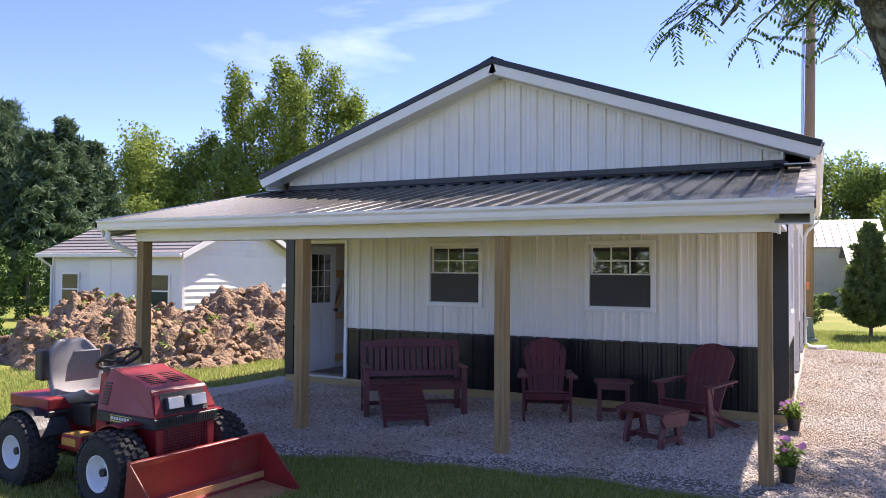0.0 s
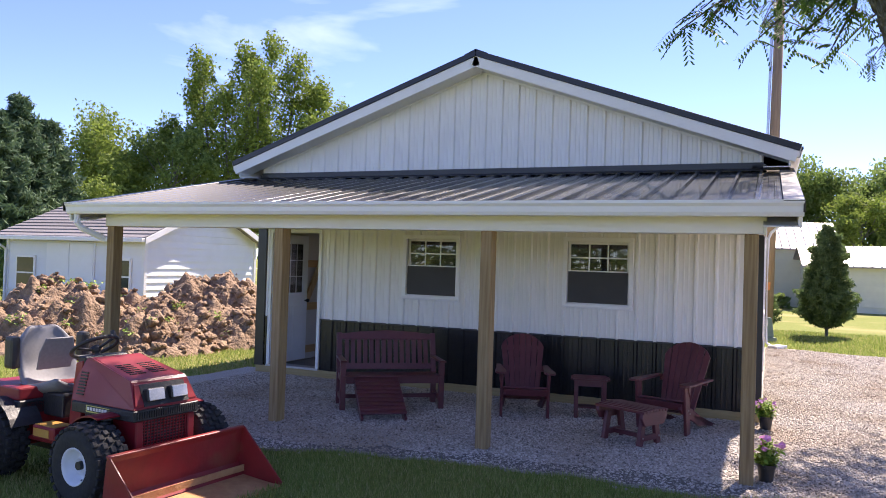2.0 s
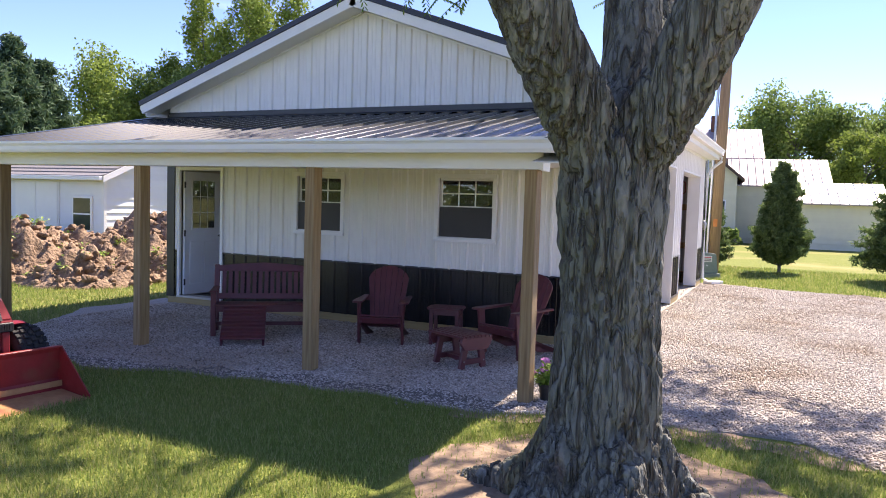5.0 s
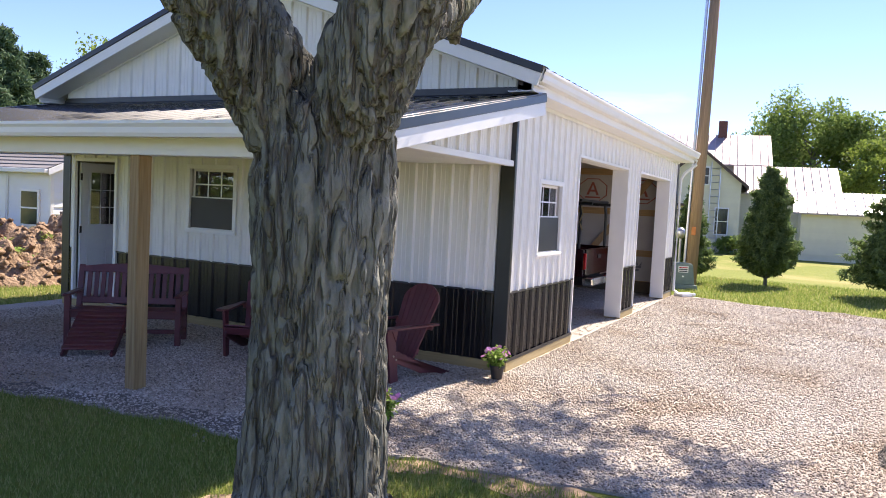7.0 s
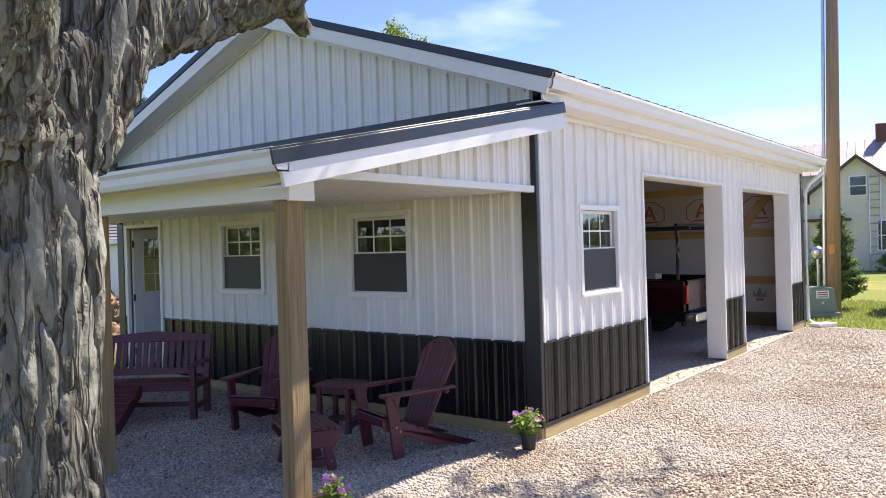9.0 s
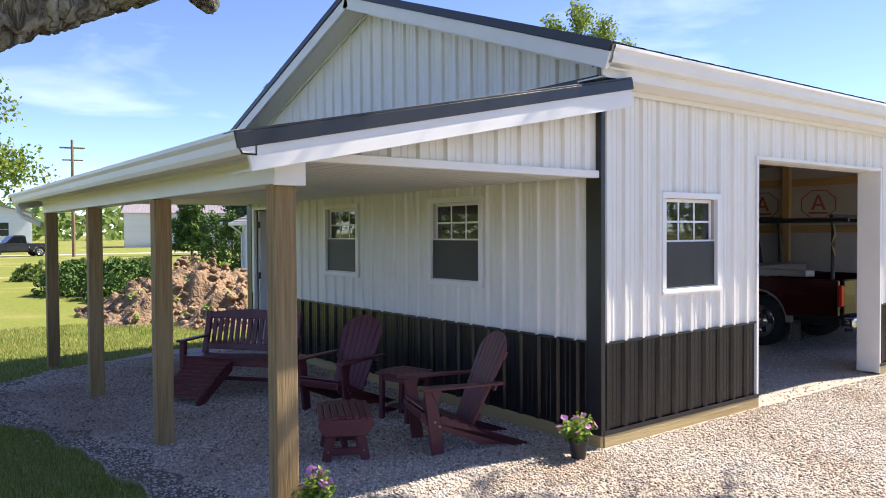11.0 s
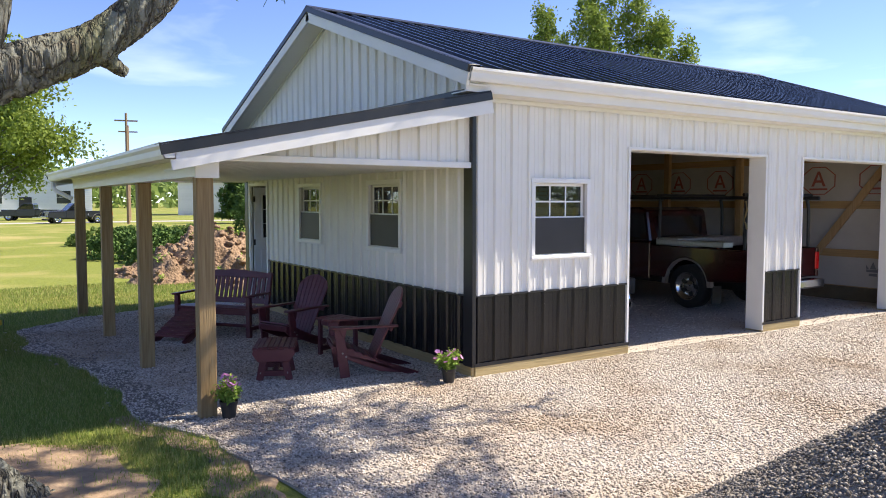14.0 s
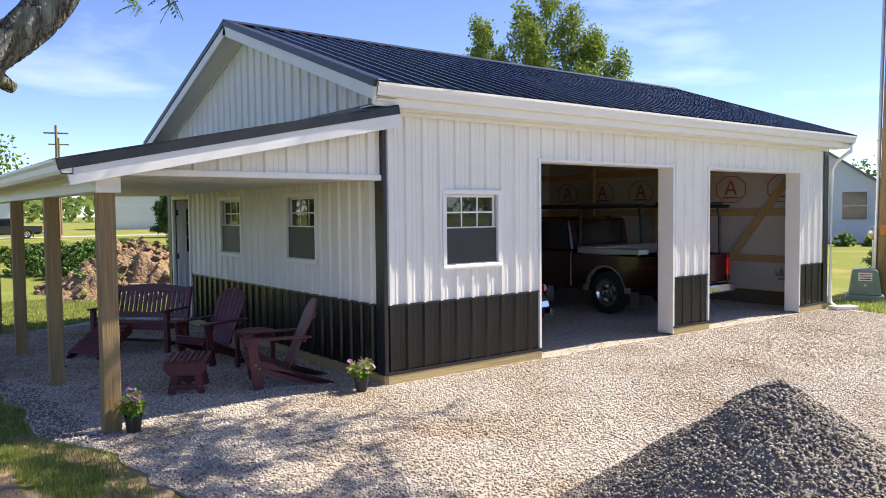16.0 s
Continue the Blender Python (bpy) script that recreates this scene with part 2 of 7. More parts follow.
def ribbed(name, u0, u1, zlo, zhi, place, material, parent, holes=(), start=0.0, breaks=()):
    """A steel sheet from u0 to u1; zlo and zhi give its lower and upper edge along u; place(u, out, z) sets it in the world."""
    us = []
    k = math.floor((u0 - start) / PITCH) - 1
    while start + k * PITCH < u1:
        us += [(start + k * PITCH + a, h) for a, h in RIB]
        k += 1

    def height(u):
        for (a, ha), (b2, hb) in zip(us, us[1:]):
            if a <= u <= b2:
                return ha + (hb - ha) * (u - a) / max(1e-9, b2 - a)
        return 0.0
    cuts = sorted({round(u, 5) for u, _ in us if u0 < u < u1} | {u0, u1} | {round(e, 5) for h in holes for e in h[:2] if u0 < e < u1} | {round(e, 5) for e in breaks if u0 < e < u1})
    verts, faces = [], []
    for a, b2 in zip(cuts, cuts[1:]):
        if b2 - a < 1e-5:
            continue
        mid = (a + b2) / 2
        ha, hb = height(a + 1e-6), height(b2 - 1e-6)
        spans = [(0, None)]
        inside = sorted((h[2], h[3]) for h in holes if h[0] < mid < h[1])
        segs, low = [], None
        for h0, h1 in inside:
            segs.append((low, h0))
            low = h1
        segs.append((low, None))
        for s0, s1 in segs:
            za, zb = (zlo(a), zlo(b2)) if s0 is None else (s0, s0)
            ta, tb = (zhi(a), zhi(b2)) if s1 is None else (s1, s1)
            if ta - za < 1e-4 and tb - zb < 1e-4:
                continue
            n = len(verts)
            verts += [place(a, ha, za), place(b2, hb, zb), place(b2, hb, tb), place(a, ha, ta)]
            faces.append((n, n + 1, n + 2, n + 3))
    return raw(name, verts, faces, material, parent)


def panels(name, u0, u1, zlo, zhi, place, material, parent, holes=(), start=0.0, breaks=()):
    """Sheets three feet wide side by side, each an object of its own."""
    u = u0
    while u < u1 - 1e-4:
        v = min(u1, start + (math.floor((u - start) / (4 * PITCH) + 1e-4) + 1) * 4 * PITCH)
        ribbed(name, u, v, zlo, zhi, place, material, parent, holes, start, breaks)
        u = v


def solid_wall(bm, u0, u1, z0, z1, place, d0, d1, holes=()):
    """A wall core between depths d0 and d1 with square openings."""
    us = sorted({u0, u1} | {e for h in holes for e in h[:2] if u0 < e < u1})
    for a, b2 in zip(us, us[1:]):
        mid = (a + b2) / 2
        low = z0
        for h in sorted((h[2], h[3]) for h in holes if h[0] < mid < h[1]) + [(z1, z1)]:
            if h[0] - low > 1e-3:
                p, q = place(a, d0, low), place(b2, d1, h[0])
                box(min(p[0], q[0]), max(p[0], q[0]), min(p[1], q[1]), max(p[1], q[1]), low, h[0], bm=bm)
            low = h[1]
    return bm


# ---- the pole barn ----
XL, XR, YB = -7.05, 0.0, 9.64          # left wall, right wall, rear wall
RIDGE_X, RIDGE_Z, SLOPE = -3.5, 4.50, 0.352
EAVE_L, EAVE_R = -7.38, 0.38
FRONT_OVER, REAR_OVER = 0.30, 0.30
WAIN = 0.85                            # top of the black wainscot
SKIRT = 0.10                           # top of the timber skirt board
WALL_TOP = 3.0


def roof_z(x):
    return RIDGE_Z - SLOPE * abs(x - RIDGE_X)


def P_FRONT(u, out, z):
    return (u, -out, z)


def P_SIDE(u, out, z):
    return (XR + out, u, z)


def P_LEFT(u, out, z):
    return (XL - out, -u, z)


def P_BACK(u, out, z):
    return (-u, YB + out, z)


WIN_1 = (-4.615, -3.755, 1.215, 2.11)
WIN_2 = (-2.335, -1.45, 1.215, 2.11)
WIN_3 = (0.765, 1.645, 1.19, 2.10)
DOOR = (-6.86, -5.94, SKIRT, 2.16)
BAY_1 = (2.31, 5.01, -0.02, 2.46)
BAY_2 = (5.93, 8.66, -0.02, 2.46)

# front wall
wall_front = empty("wall_front", Matrix(), "white ribbed steel front wall with a black wainscot", "wall", kind="structure")
f_holes = (WIN_1, WIN_2, DOOR)
part("wall_core", solid_wall(bmesh.new(), XL + 0.15, XR - 0.15, 0.0, 3.05, P_FRONT, -0.14, -0.012, [(h[0] + 0.05, h[1] - 0.05, h[2] + (0.05 if h is not DOOR else -0.2), h[3] - 0.05) for h in f_holes]), M_WRAP, wall_front)
gable = bmesh.new()
prism([(XL, 3.05), (XR, 3.05), (XR, roof_z(XR) - 0.1), (RIDGE_X, RIDGE_Z - 0.1), (XL, roof_z(XL) - 0.1)], 0.12, pose(0, 0, 0, 90) @ pose(0, 0, -0.132), bm=gable)
part("gable_core", gable, M_WRAP, wall_front)
panels("steel_panel", XL, XR, lambda u: WAIN, lambda u: roof_z(u) - 0.13, P_FRONT, M_WHITE, wall_front, f_holes, start=-0.06, breaks=(RIDGE_X,))
panels("wainscot_panel", XL, XR, lambda u: SKIRT, lambda u: WAIN, P_FRONT, M_BLACK, wall_front, (DOOR,), start=-0.06)
for a, b in ((XL, DOOR[0]), (DOOR[1], XR)):
    part("wainscot_cap", box(a, b, -0.024, 0.0, WAIN - 0.012, WAIN + 0.008), M_TRIMBLACK, wall_front)
part("skirt_board", box(XL, XR + 0.02, -0.03, 0.01, -0.12, SKIRT + 0.005, 0.004), M_BOARDX, wall_front, "pale treated timber skirt board")

# right-hand wall with the two bays
wall_side = empty("wall_side", Matrix(), "white ribbed steel side wall with two open garage bays", "wall", kind="structure")
s_holes = (WIN_3, BAY_1, BAY_2)
part("wall_core", solid_wall(bmesh.new(), 0.0, YB, 0.0, WALL_TOP, P_SIDE, -0.15, -0.012, [(h[0] - (0 if h is WIN_3 else 0) + (0.05 if h is WIN_3 else 0), h[1] - (0.05 if h is WIN_3 else 0), h[2] + (0.05 if h is WIN_3 else 0), h[3] - (0.05 if h is WIN_3 else 0)) for h in s_holes]), M_WRAP, wall_side)
panels("steel_panel", 0.0, YB, lambda u: WAIN, lambda u: WALL_TOP, P_SIDE, M_WHITE, wall_side, s_holes, start=0.03)
panels("wainscot_panel", 0.0, YB, lambda u: SKIRT, lambda u: WAIN, P_SIDE, M_BLACK, wall_side, (BAY_1, BAY_2), start=0.03)
for a, b in ((0.0, BAY_1[0]), (BAY_1[1], BAY_2[0]), (BAY_2[1], YB)):
    part("wainscot_cap", box(0.0, 0.024, a, b, WAIN - 0.012, WAIN + 0.008), M_TRIMBLACK, wall_side)
    part("skirt_board", box(-0.03, 0.03, a + 0.012, b, -0.12, SKIRT + 0.005, 0.004), M_BOARDY, wall_side, "pale treated timber skirt board")
    part("base_trim", box(0.026, 0.034, a, b, SKIRT, SKIRT + 0.035), M_TRIMBLACK, wall_side)
for h in (BAY_1, BAY_2):
    part("bay_trim", box(-0.02, 0.028, h[0] - 0.035, h[0], 0.02, h[3] + 0.035, 0.003), M_TRIM, wall_side)
    part("bay_trim", box(-0.02, 0.028, h[0], h[1] + 0.035, h[3], h[3] + 0.035, 0.003), M_TRIM, wall_side)
    part("bay_jamb", box(-0.24, 0.03, h[1] - 0.005, h[1] + 0.03, 0.02, h[3] + 0.0, 0.003), M_TRIM, wall_side, "white boxed jamb of the bay opening")
    part("bay_jamb", box(-0.24, -0.021, h[0] - 0.03, h[0] + 0.005, 0.02, h[3], 0.003), M_TRIM, wall_side, "white boxed jamb of the bay opening")
    part("bay_head", box(-0.24, -0.021, h[0], h[1], h[3] - 0.005, h[3] + 0.03, 0.003), M_TRIM, wall_side)
    part("jamb_foot", box(-0.23, 0.02, h[1], h[1] + 0.09, -0.1, 0.03, 0.004), M_BOARDY, wall_side)

# left and rear walls
wall_left = empty("wall_left", Matrix(), "white ribbed steel wall away from the drive", "wall", kind="structure")
part("wall_core", solid_wall(bmesh.new(), -YB, 0.0, 0.0, WALL_TOP, P_LEFT, -0.15, -0.012), M_WRAP, wall_left)
panels("steel_panel", -YB, 0.0, lambda u: WAIN, lambda u: WALL_TOP, P_LEFT, M_WHITE, wall_left)
panels("wainscot_panel", -YB, 0.0, lambda u: SKIRT, lambda u: WAIN, P_LEFT, M_BLACK, wall_left)
wall_rear = empty("wall_rear", Matrix(), "white ribbed steel rear wall of the barn", "wall", kind="structure")
part("wall_core", solid_wall(bmesh.new(), 0.15, -XL - 0.15, -0.1, 3.05, P_BACK, -0.14, -0.012), M_WRAP, wall_rear)
panels("steel_panel", 0.0, -XL, lambda u: WAIN, lambda u: roof_z(-u) - 0.13, P_BACK, M_WHITE, wall_rear, breaks=(-RIDGE_X,))
panels("wainscot_panel", 0.0, -XL, lambda u: SKIRT, lambda u: WAIN, P_BACK, M_BLACK, wall_rear)
part("gable_core", prism([(XL, 3.05), (XR, 3.05), (XR, roof_z(XR) - 0.1), (RIDGE_X, RIDGE_Z - 0.1), (XL, roof_z(XL) - 0.1)], 0.12, pose(0, YB + 0.002, 0, 90)), M_WRAP, wall_rear)

# corner trims
for nm, x, y, sx, sy in (("corner_trim", XR, 0.0, 1, -1), ("corner_trim", XL, 0.0, -1, -1), ("corner_trim", XR, YB, 1, 1)):
    t = empty(nm, Matrix(), "black steel corner trim running up the wall", "trim", kind="structure")
    top = 2.98
    part("flange", box(x - sx * 0.13, x + sx * 0.03, y + sy * 0.022, y + sy * 0.03, SKIRT, top, 0.002), M_TRIMBLACK, t)
    part("flange", box(x + sx * 0.022, x + sx * 0.03, y - sy * (0.13 if y else 0.02), y + sy * 0.0215, SKIRT, top, 0.002), M_TRIMBLACK, t)

# garage ceiling line
ceiling = part("ceiling", box(XL + 0.16, XR - 0.16, 0.15, YB - 0.15, 3.0, 3.04), mat("attic_board", (0.3, 0.26, 0.21), (0.24, 0.2, 0.16), 4.0, 0.9))
tagged(ceiling, "dim unfinished ceiling inside the barn", "ceiling", kind="structure")

# main roof
main_roof = empty("roof_main", Matrix(), "black ribbed steel gable roof", "roof", kind="structure")


def place_roof(sign):
    def place(u, out, d):
        x = RIDGE_X + sign * d
        n = Vector((sign * SLOPE, 0, 1)).normalized()
        return (x + n.x * out, u, RIDGE_Z - SLOPE * d + n.z * out)
    return place


for sg, reach in ((1, EAVE_R - RIDGE_X), (-1, RIDGE_X - EAVE_L)):
    panels("roof_sheet", -FRONT_OVER, YB + REAR_OVER, lambda u: 0.0, lambda u, r=reach: r, place_roof(sg), M_ROOF, main_roof, start=-0.2)
    deck = bmesh.new()
    prism([(RIDGE_X, RIDGE_Z - 0.012), (RIDGE_X + sg * reach, RIDGE_Z - 0.012 - SLOPE * reach), (RIDGE_X + sg * reach, RIDGE_Z - 0.06 - SLOPE * reach), (RIDGE_X, RIDGE_Z - 0.06)], YB + FRONT_OVER + REAR_OVER - 0.04, pose(0, YB + REAR_OVER - 0.02, 0, 90), bm=deck)
    part("roof_deck", deck, M_TRIM, main_roof)
    ang = sg * math.degrees(math.atan(SLOPE))
    slant = reach / math.cos(math.atan(SLOPE))
    for y, d in ((-FRONT_OVER, -1), (YB + REAR_OVER, 1)):
        base = pose(RIDGE_X, y, RIDGE_Z, 0, ang, 0)
        part("rake_trim", box(-0.0, sg * slant, d * 0.0, d * 0.034, -0.045, 0.03, 0.004, m=base), M_TRIMBLACK, main_roof, "black rake trim along the gable edge")
        part("rake_cap", box(0.0, sg * slant, -d * 0.1, d * 0.0, 0.02, 0.032, 0.003, m=base), M_TRIMBLACK, main_roof)
        part("rake_fascia", box(0.0, sg * slant, -d * 0.02, d * 0.02, -0.175, -0.046, 0.003, m=base), M_TRIM, main_roof, "white rake fascia board")
        part("rake_soffit", box(0.0, sg * slant, -d * 0.028, -d * 0.27, -0.17, -0.155, m=base), M_SOFFIT, main_roof)
        part("soffit_trim", box(0.0, sg * (slant - 0.4), -d * 0.265, -d * 0.285, -0.196, -0.172, m=base), M_TRIM, main_roof)
part("ridge_cap", prism([(-0.16, -0.16 * SLOPE + 0.026), (0, 0.032), (0.16, -0.16 * SLOPE + 0.026), (0.16, -0.16 * SLOPE + 0.038), (0, 0.048), (-0.16, -0.16 * SLOPE + 0.038)], YB + 0.66, pose(RIDGE_X, YB + 0.33, RIDGE_Z, 90)), M_TRIMBLACK, main_roof)
GUT_PROFILE = [(0, 0), (0.085, 0), (0.1, 0.03), (0.105, 0.075), (0.125, 0.1), (0.125, 0.125), (0.117, 0.125), (0.097, 0.08), (0.092, 0.034), (0.08, 0.008), (0.008, 0.008), (0.008, 0.125), (0, 0.125)]


def gutter(name, m, length, label, drop=()):
    """An ogee eaves gutter along local -z of the profile's plane, with end caps."""
    g = empty(name, m, label, "gutter", kind="structure")
    part("trough", prism(GUT_PROFILE, length), M_TRIM, g)
    for z in (0.0, length - 0.004):
        part("end_cap", prism([(0, 0), (0.085, 0), (0.1, 0.03), (0.105, 0.075), (0.125, 0.1), (0.125, 0.127), (0, 0.127)], 0.004, pose(0, 0, z)), M_TRIM, g)
    return g


EZ = roof_z(EAVE_R)
for sg, ex in ((1, EAVE_R), (-1, EAVE_L)):
    eaves = empty("eaves_trim", Matrix(), "white fascia and boxed soffit under the roof edge", "soffit", kind="structure")
    wx = XR if sg > 0 else XL
    part("fascia", box(ex - sg * 0.12, ex - sg * 0.1, -FRONT_OVER + 0.01, YB + REAR_OVER - 0.01, EZ - 0.2, EZ - 0.03), M_TRIM, eaves)
    part("soffit", box(wx, ex - sg * 0.1, -0.27, YB + REAR_OVER - 0.02, EZ - 0.212, EZ - 0.2), M_SOFFIT, eaves)
    part("frieze", box(wx + sg * 0.02, wx + sg * 0.032, 0.0, YB, EZ - 0.26, EZ - 0.214), M_TRIM, eaves)
    gm = pose(ex - 0.1, YB + REAR_OVER, EZ - 0.12, 90, 0, 0) if sg > 0 else pose(ex + 0.1, -FRONT_OVER, EZ - 0.12, 90, 0, 180)
    gutter("gutter_eaves", gm, YB + FRONT_OVER + REAR_OVER, "white aluminium eaves gutter along the roof")
spout = part("downspout", tube([(EAVE_R - 0.04, YB + 0.22, EZ - 0.15), (EAVE_R - 0.04, YB + 0.22, EZ - 0.25), (0.12, YB + 0.12, EZ - 0.45), (0.06, YB + 0.08, EZ - 0.6), (0.06, YB + 0.08, 0.12), (0.2, YB + 0.05, 0.03)], 0.035, 8), M_TRIM)
tagged(spout, "white downspout at the far corner of the barn", "downspout", kind="structure")

# ---- the lean-to porch ----
PX0, PX1 = -7.45, 0.29
PY = -3.17
PZ0, PZ1 = 2.262, 2.912                 # roof top at the front edge and at the wall
GZ = 2.31                               # top of the porch gutter
PS = (PZ1 - PZ0) / -PY
porch_roof = empty("roof_porch", Matrix(), "black ribbed steel lean-to porch roof", "roof", kind="structure")


def place_porch(u, out, d):
    n = Vector((0, -PS, 1)).normalized()
    return (u, -d + n.y * out, PZ1 - PS * d + n.z * out)


panels("roof_sheet", PX0, PX1, lambda u: 0.0, lambda u: -PY - 0.03, place_porch, M_ROOF, porch_roof, start=-0.05)
part("roof_deck", prism([(0, PZ1 - 0.012), (PY, PZ0 - 0.012), (PY, PZ0 - 0.05), (0, PZ1 - 0.05)], PX1 - PX0 - 0.02, pose(PX0 + 0.01, 0, 0, 90, 0, 90)), M_TRIM, porch_roof)
part("wall_flashing", prism([(-0.004, PZ1 + 0.02), (-0.15, PZ1 - 0.15 * PS + 0.021), (-0.15, PZ1 - 0.15 * PS + 0.026), (-0.03, PZ1 + 0.03), (-0.03, PZ1 + 0.1), (-0.022, PZ1 + 0.1)], XR - XL, pose(XL, 0, 0, 90, 0, 90)), M_TRIMBLACK, porch_roof, "black flashing where the porch meets the gable")
pang = math.degrees(math.atan(PS))
plen = -PY / math.cos(math.atan(PS))
for x, d in ((PX1, 1), (PX0, -1)):
    base = pose(x, 0, PZ1, pang, 0, 0)
    part("rake_trim", box(-d * 0.12, d * 0.03, -plen - 0.02, 0.0, 0.02, 0.034, 0.003, m=base), M_TRIMBLACK, porch_roof)
    part("rake_trim", box(d * 0.02, d * 0.034, -plen - 0.02, 0.0, -0.06, 0.02, 0.003, m=base), M_TRIMBLACK, porch_roof, "black rake trim along the porch edge")
    part("rake_fascia", box(-d * 0.01, d * 0.019, -plen + 0.04, 0.0, -0.19, -0.045, 0.003, m=base), M_TRIM, porch_roof, "white rake fascia board")
    part("rake_soffit", box(-d * 0.26, -d * 0.011, -plen + 0.04, 0.0, -0.186, -0.175, m=base), M_SOFFIT, porch_roof)
# front gutter and fascia
gutter("gutter_porch", pose(0.318, PY + 0.1, GZ - 0.14, 90, 0, -90), 0.318 - PX0, "white aluminium gutter along the porch front")
SOF = 2.205
part("fascia", box(PX0 + 0.02, PX1 - 0.05, PY + 0.105, PY + 0.125, SOF - 0.02, GZ - 0.06), M_TRIM, porch_roof)
# triangular ends over the beam
for x, d, nm in ((XR, 1, "porch_gable"), (XL, -1, "porch_gable")):
    pg = empty(nm, Matrix(), "white ribbed steel triangle closing the porch end", "wall", kind="structure")
    place = (lambda u, out, z, X=x, D=d: (X + D * (out - 0.03), u if D > 0 else u, z))
    panels("steel_panel", -2.9, -0.02, lambda u: SOF + 0.02, lambda u: max(SOF + 0.021, PZ1 + PS * u - 0.1), place, M_WHITE, pg, start=0.03)
    part("bottom_trim", box(x - d * 0.05, x + d * 0.015, -2.66, -0.032, SOF - 0.02, SOF + 0.04, 0.004), M_TRIM, pg)
    part("end_core", prism([(-2.9, SOF + 0.03), (-0.02, SOF + 0.03), (-0.02, PZ1 - 0.12), (-2.9, PZ1 - 2.9 * PS - 0.08)], 0.05, pose(x - 0.045 - (0.05 if d > 0 else -0.045), 0, 0, 90, 0, 90)), M_TRIM, pg)

pc = box(XL - 0.03, XR - 0.052, PY + 0.126, -0.032, SOF, SOF + 0.012)
for i in range(24):
    box(XL, XR - 0.055, -0.06 - 0.12 * i - 0.1, -0.06 - 0.12 * i, SOF - 0.007, SOF + 0.001, 0.003, bm=pc)
porch_ceiling = part("ceiling_porch", pc, M_SOFFIT)
tagged(porch_ceiling, "white panelled soffit ceiling under the porch", "ceiling", kind="structure")
beam = empty("porch_beam", Matrix(), "white-wrapped beam carried by the porch posts", "beam", kind="structure")
part("wrap", box(-7.17, 0.035, -2.845, -2.665, 2.045, SOF - 0.001, 0.004), M_TRIM, beam)
part("end_cap", box(0.035, 0.06, -2.855, -2.655, 2.035, SOF + 0.005, 0.003), M_TRIM, beam)
part("top_lip", box(-7.17, 0.035, -2.857, -2.8455, SOF - 0.03, SOF - 0.004, 0.002), M_TRIM, beam)
pspout = part("downspout", tube([(-7.33, PY + 0.06, GZ - 0.13), (-7.33, PY + 0.06, GZ - 0.24), (-7.3, PY + 0.1, GZ - 0.3), (-7.14, -2.87, GZ - 0.42)], 0.037, 8), M_TRIM)
tagged(pspout, "white gutter elbow at the porch end", "downspout", kind="structure")

for i, px in enumerate((-7.1, -4.7, -2.36, -0.055)):
    b = box(-0.055, 0.055, -0.072, 0.072, -0.15, 2.045, 0.006)
    post = part("porch_post", b, M_POST, m=pose(px, -2.76, 0, 0, 0, (0.6, -0.8, 1.0, 0.4)[i]))
    tagged(post, "brown treated pine porch post with knots", "post", "porch posts")


# ---- windows and door ----
def board2(a, b):
    """A flat timber from a to b against a wall facing -y."""
    a, b = Vector(a), Vector(b)
    L = (b - a).length
    return box(0, L, -0.02, 0.018, -0.06, 0.06, 0.003, m=Matrix.Translation(a) @ Matrix.Rotation(-math.atan2(b.z - a.z, b.x - a.x), 4, "Y"))


M_GLASS = bpy.data.materials.new("window_glass")
M_GLASS.use_nodes = True
_g = M_GLASS.node_tree
_b = _g.nodes["Principled BSDF"]
_b.inputs["Base Color"].default_value = (0.02, 0.024, 0.026, 1)
_b.inputs["Roughness"].default_value = 0.02
_b.inputs["Specular IOR Level"].default_value = 0.75
_b.inputs["Coat Weight"].default_value = 0.6
_b.inputs["Coat Roughness"].default_value = 0.01
_tr = _g.nodes.new("ShaderNodeBsdfTransparent")
_mx = _g.nodes.new("ShaderNodeMixShader")
_mx.inputs[0].default_value = 0.62
_g.links.new(_tr.outputs[0], _mx.inputs[1])
_g.links.new(_b.outputs[0], _mx.inputs[2])
_g.links.new(_mx.outputs[0], _g.nodes["Material Output"].inputs["Surface"])
M_SCREEN = mat("insect_screen", (0.034, 0.032, 0.034), (0.026, 0.025, 0.027), 3.0, 0.5)


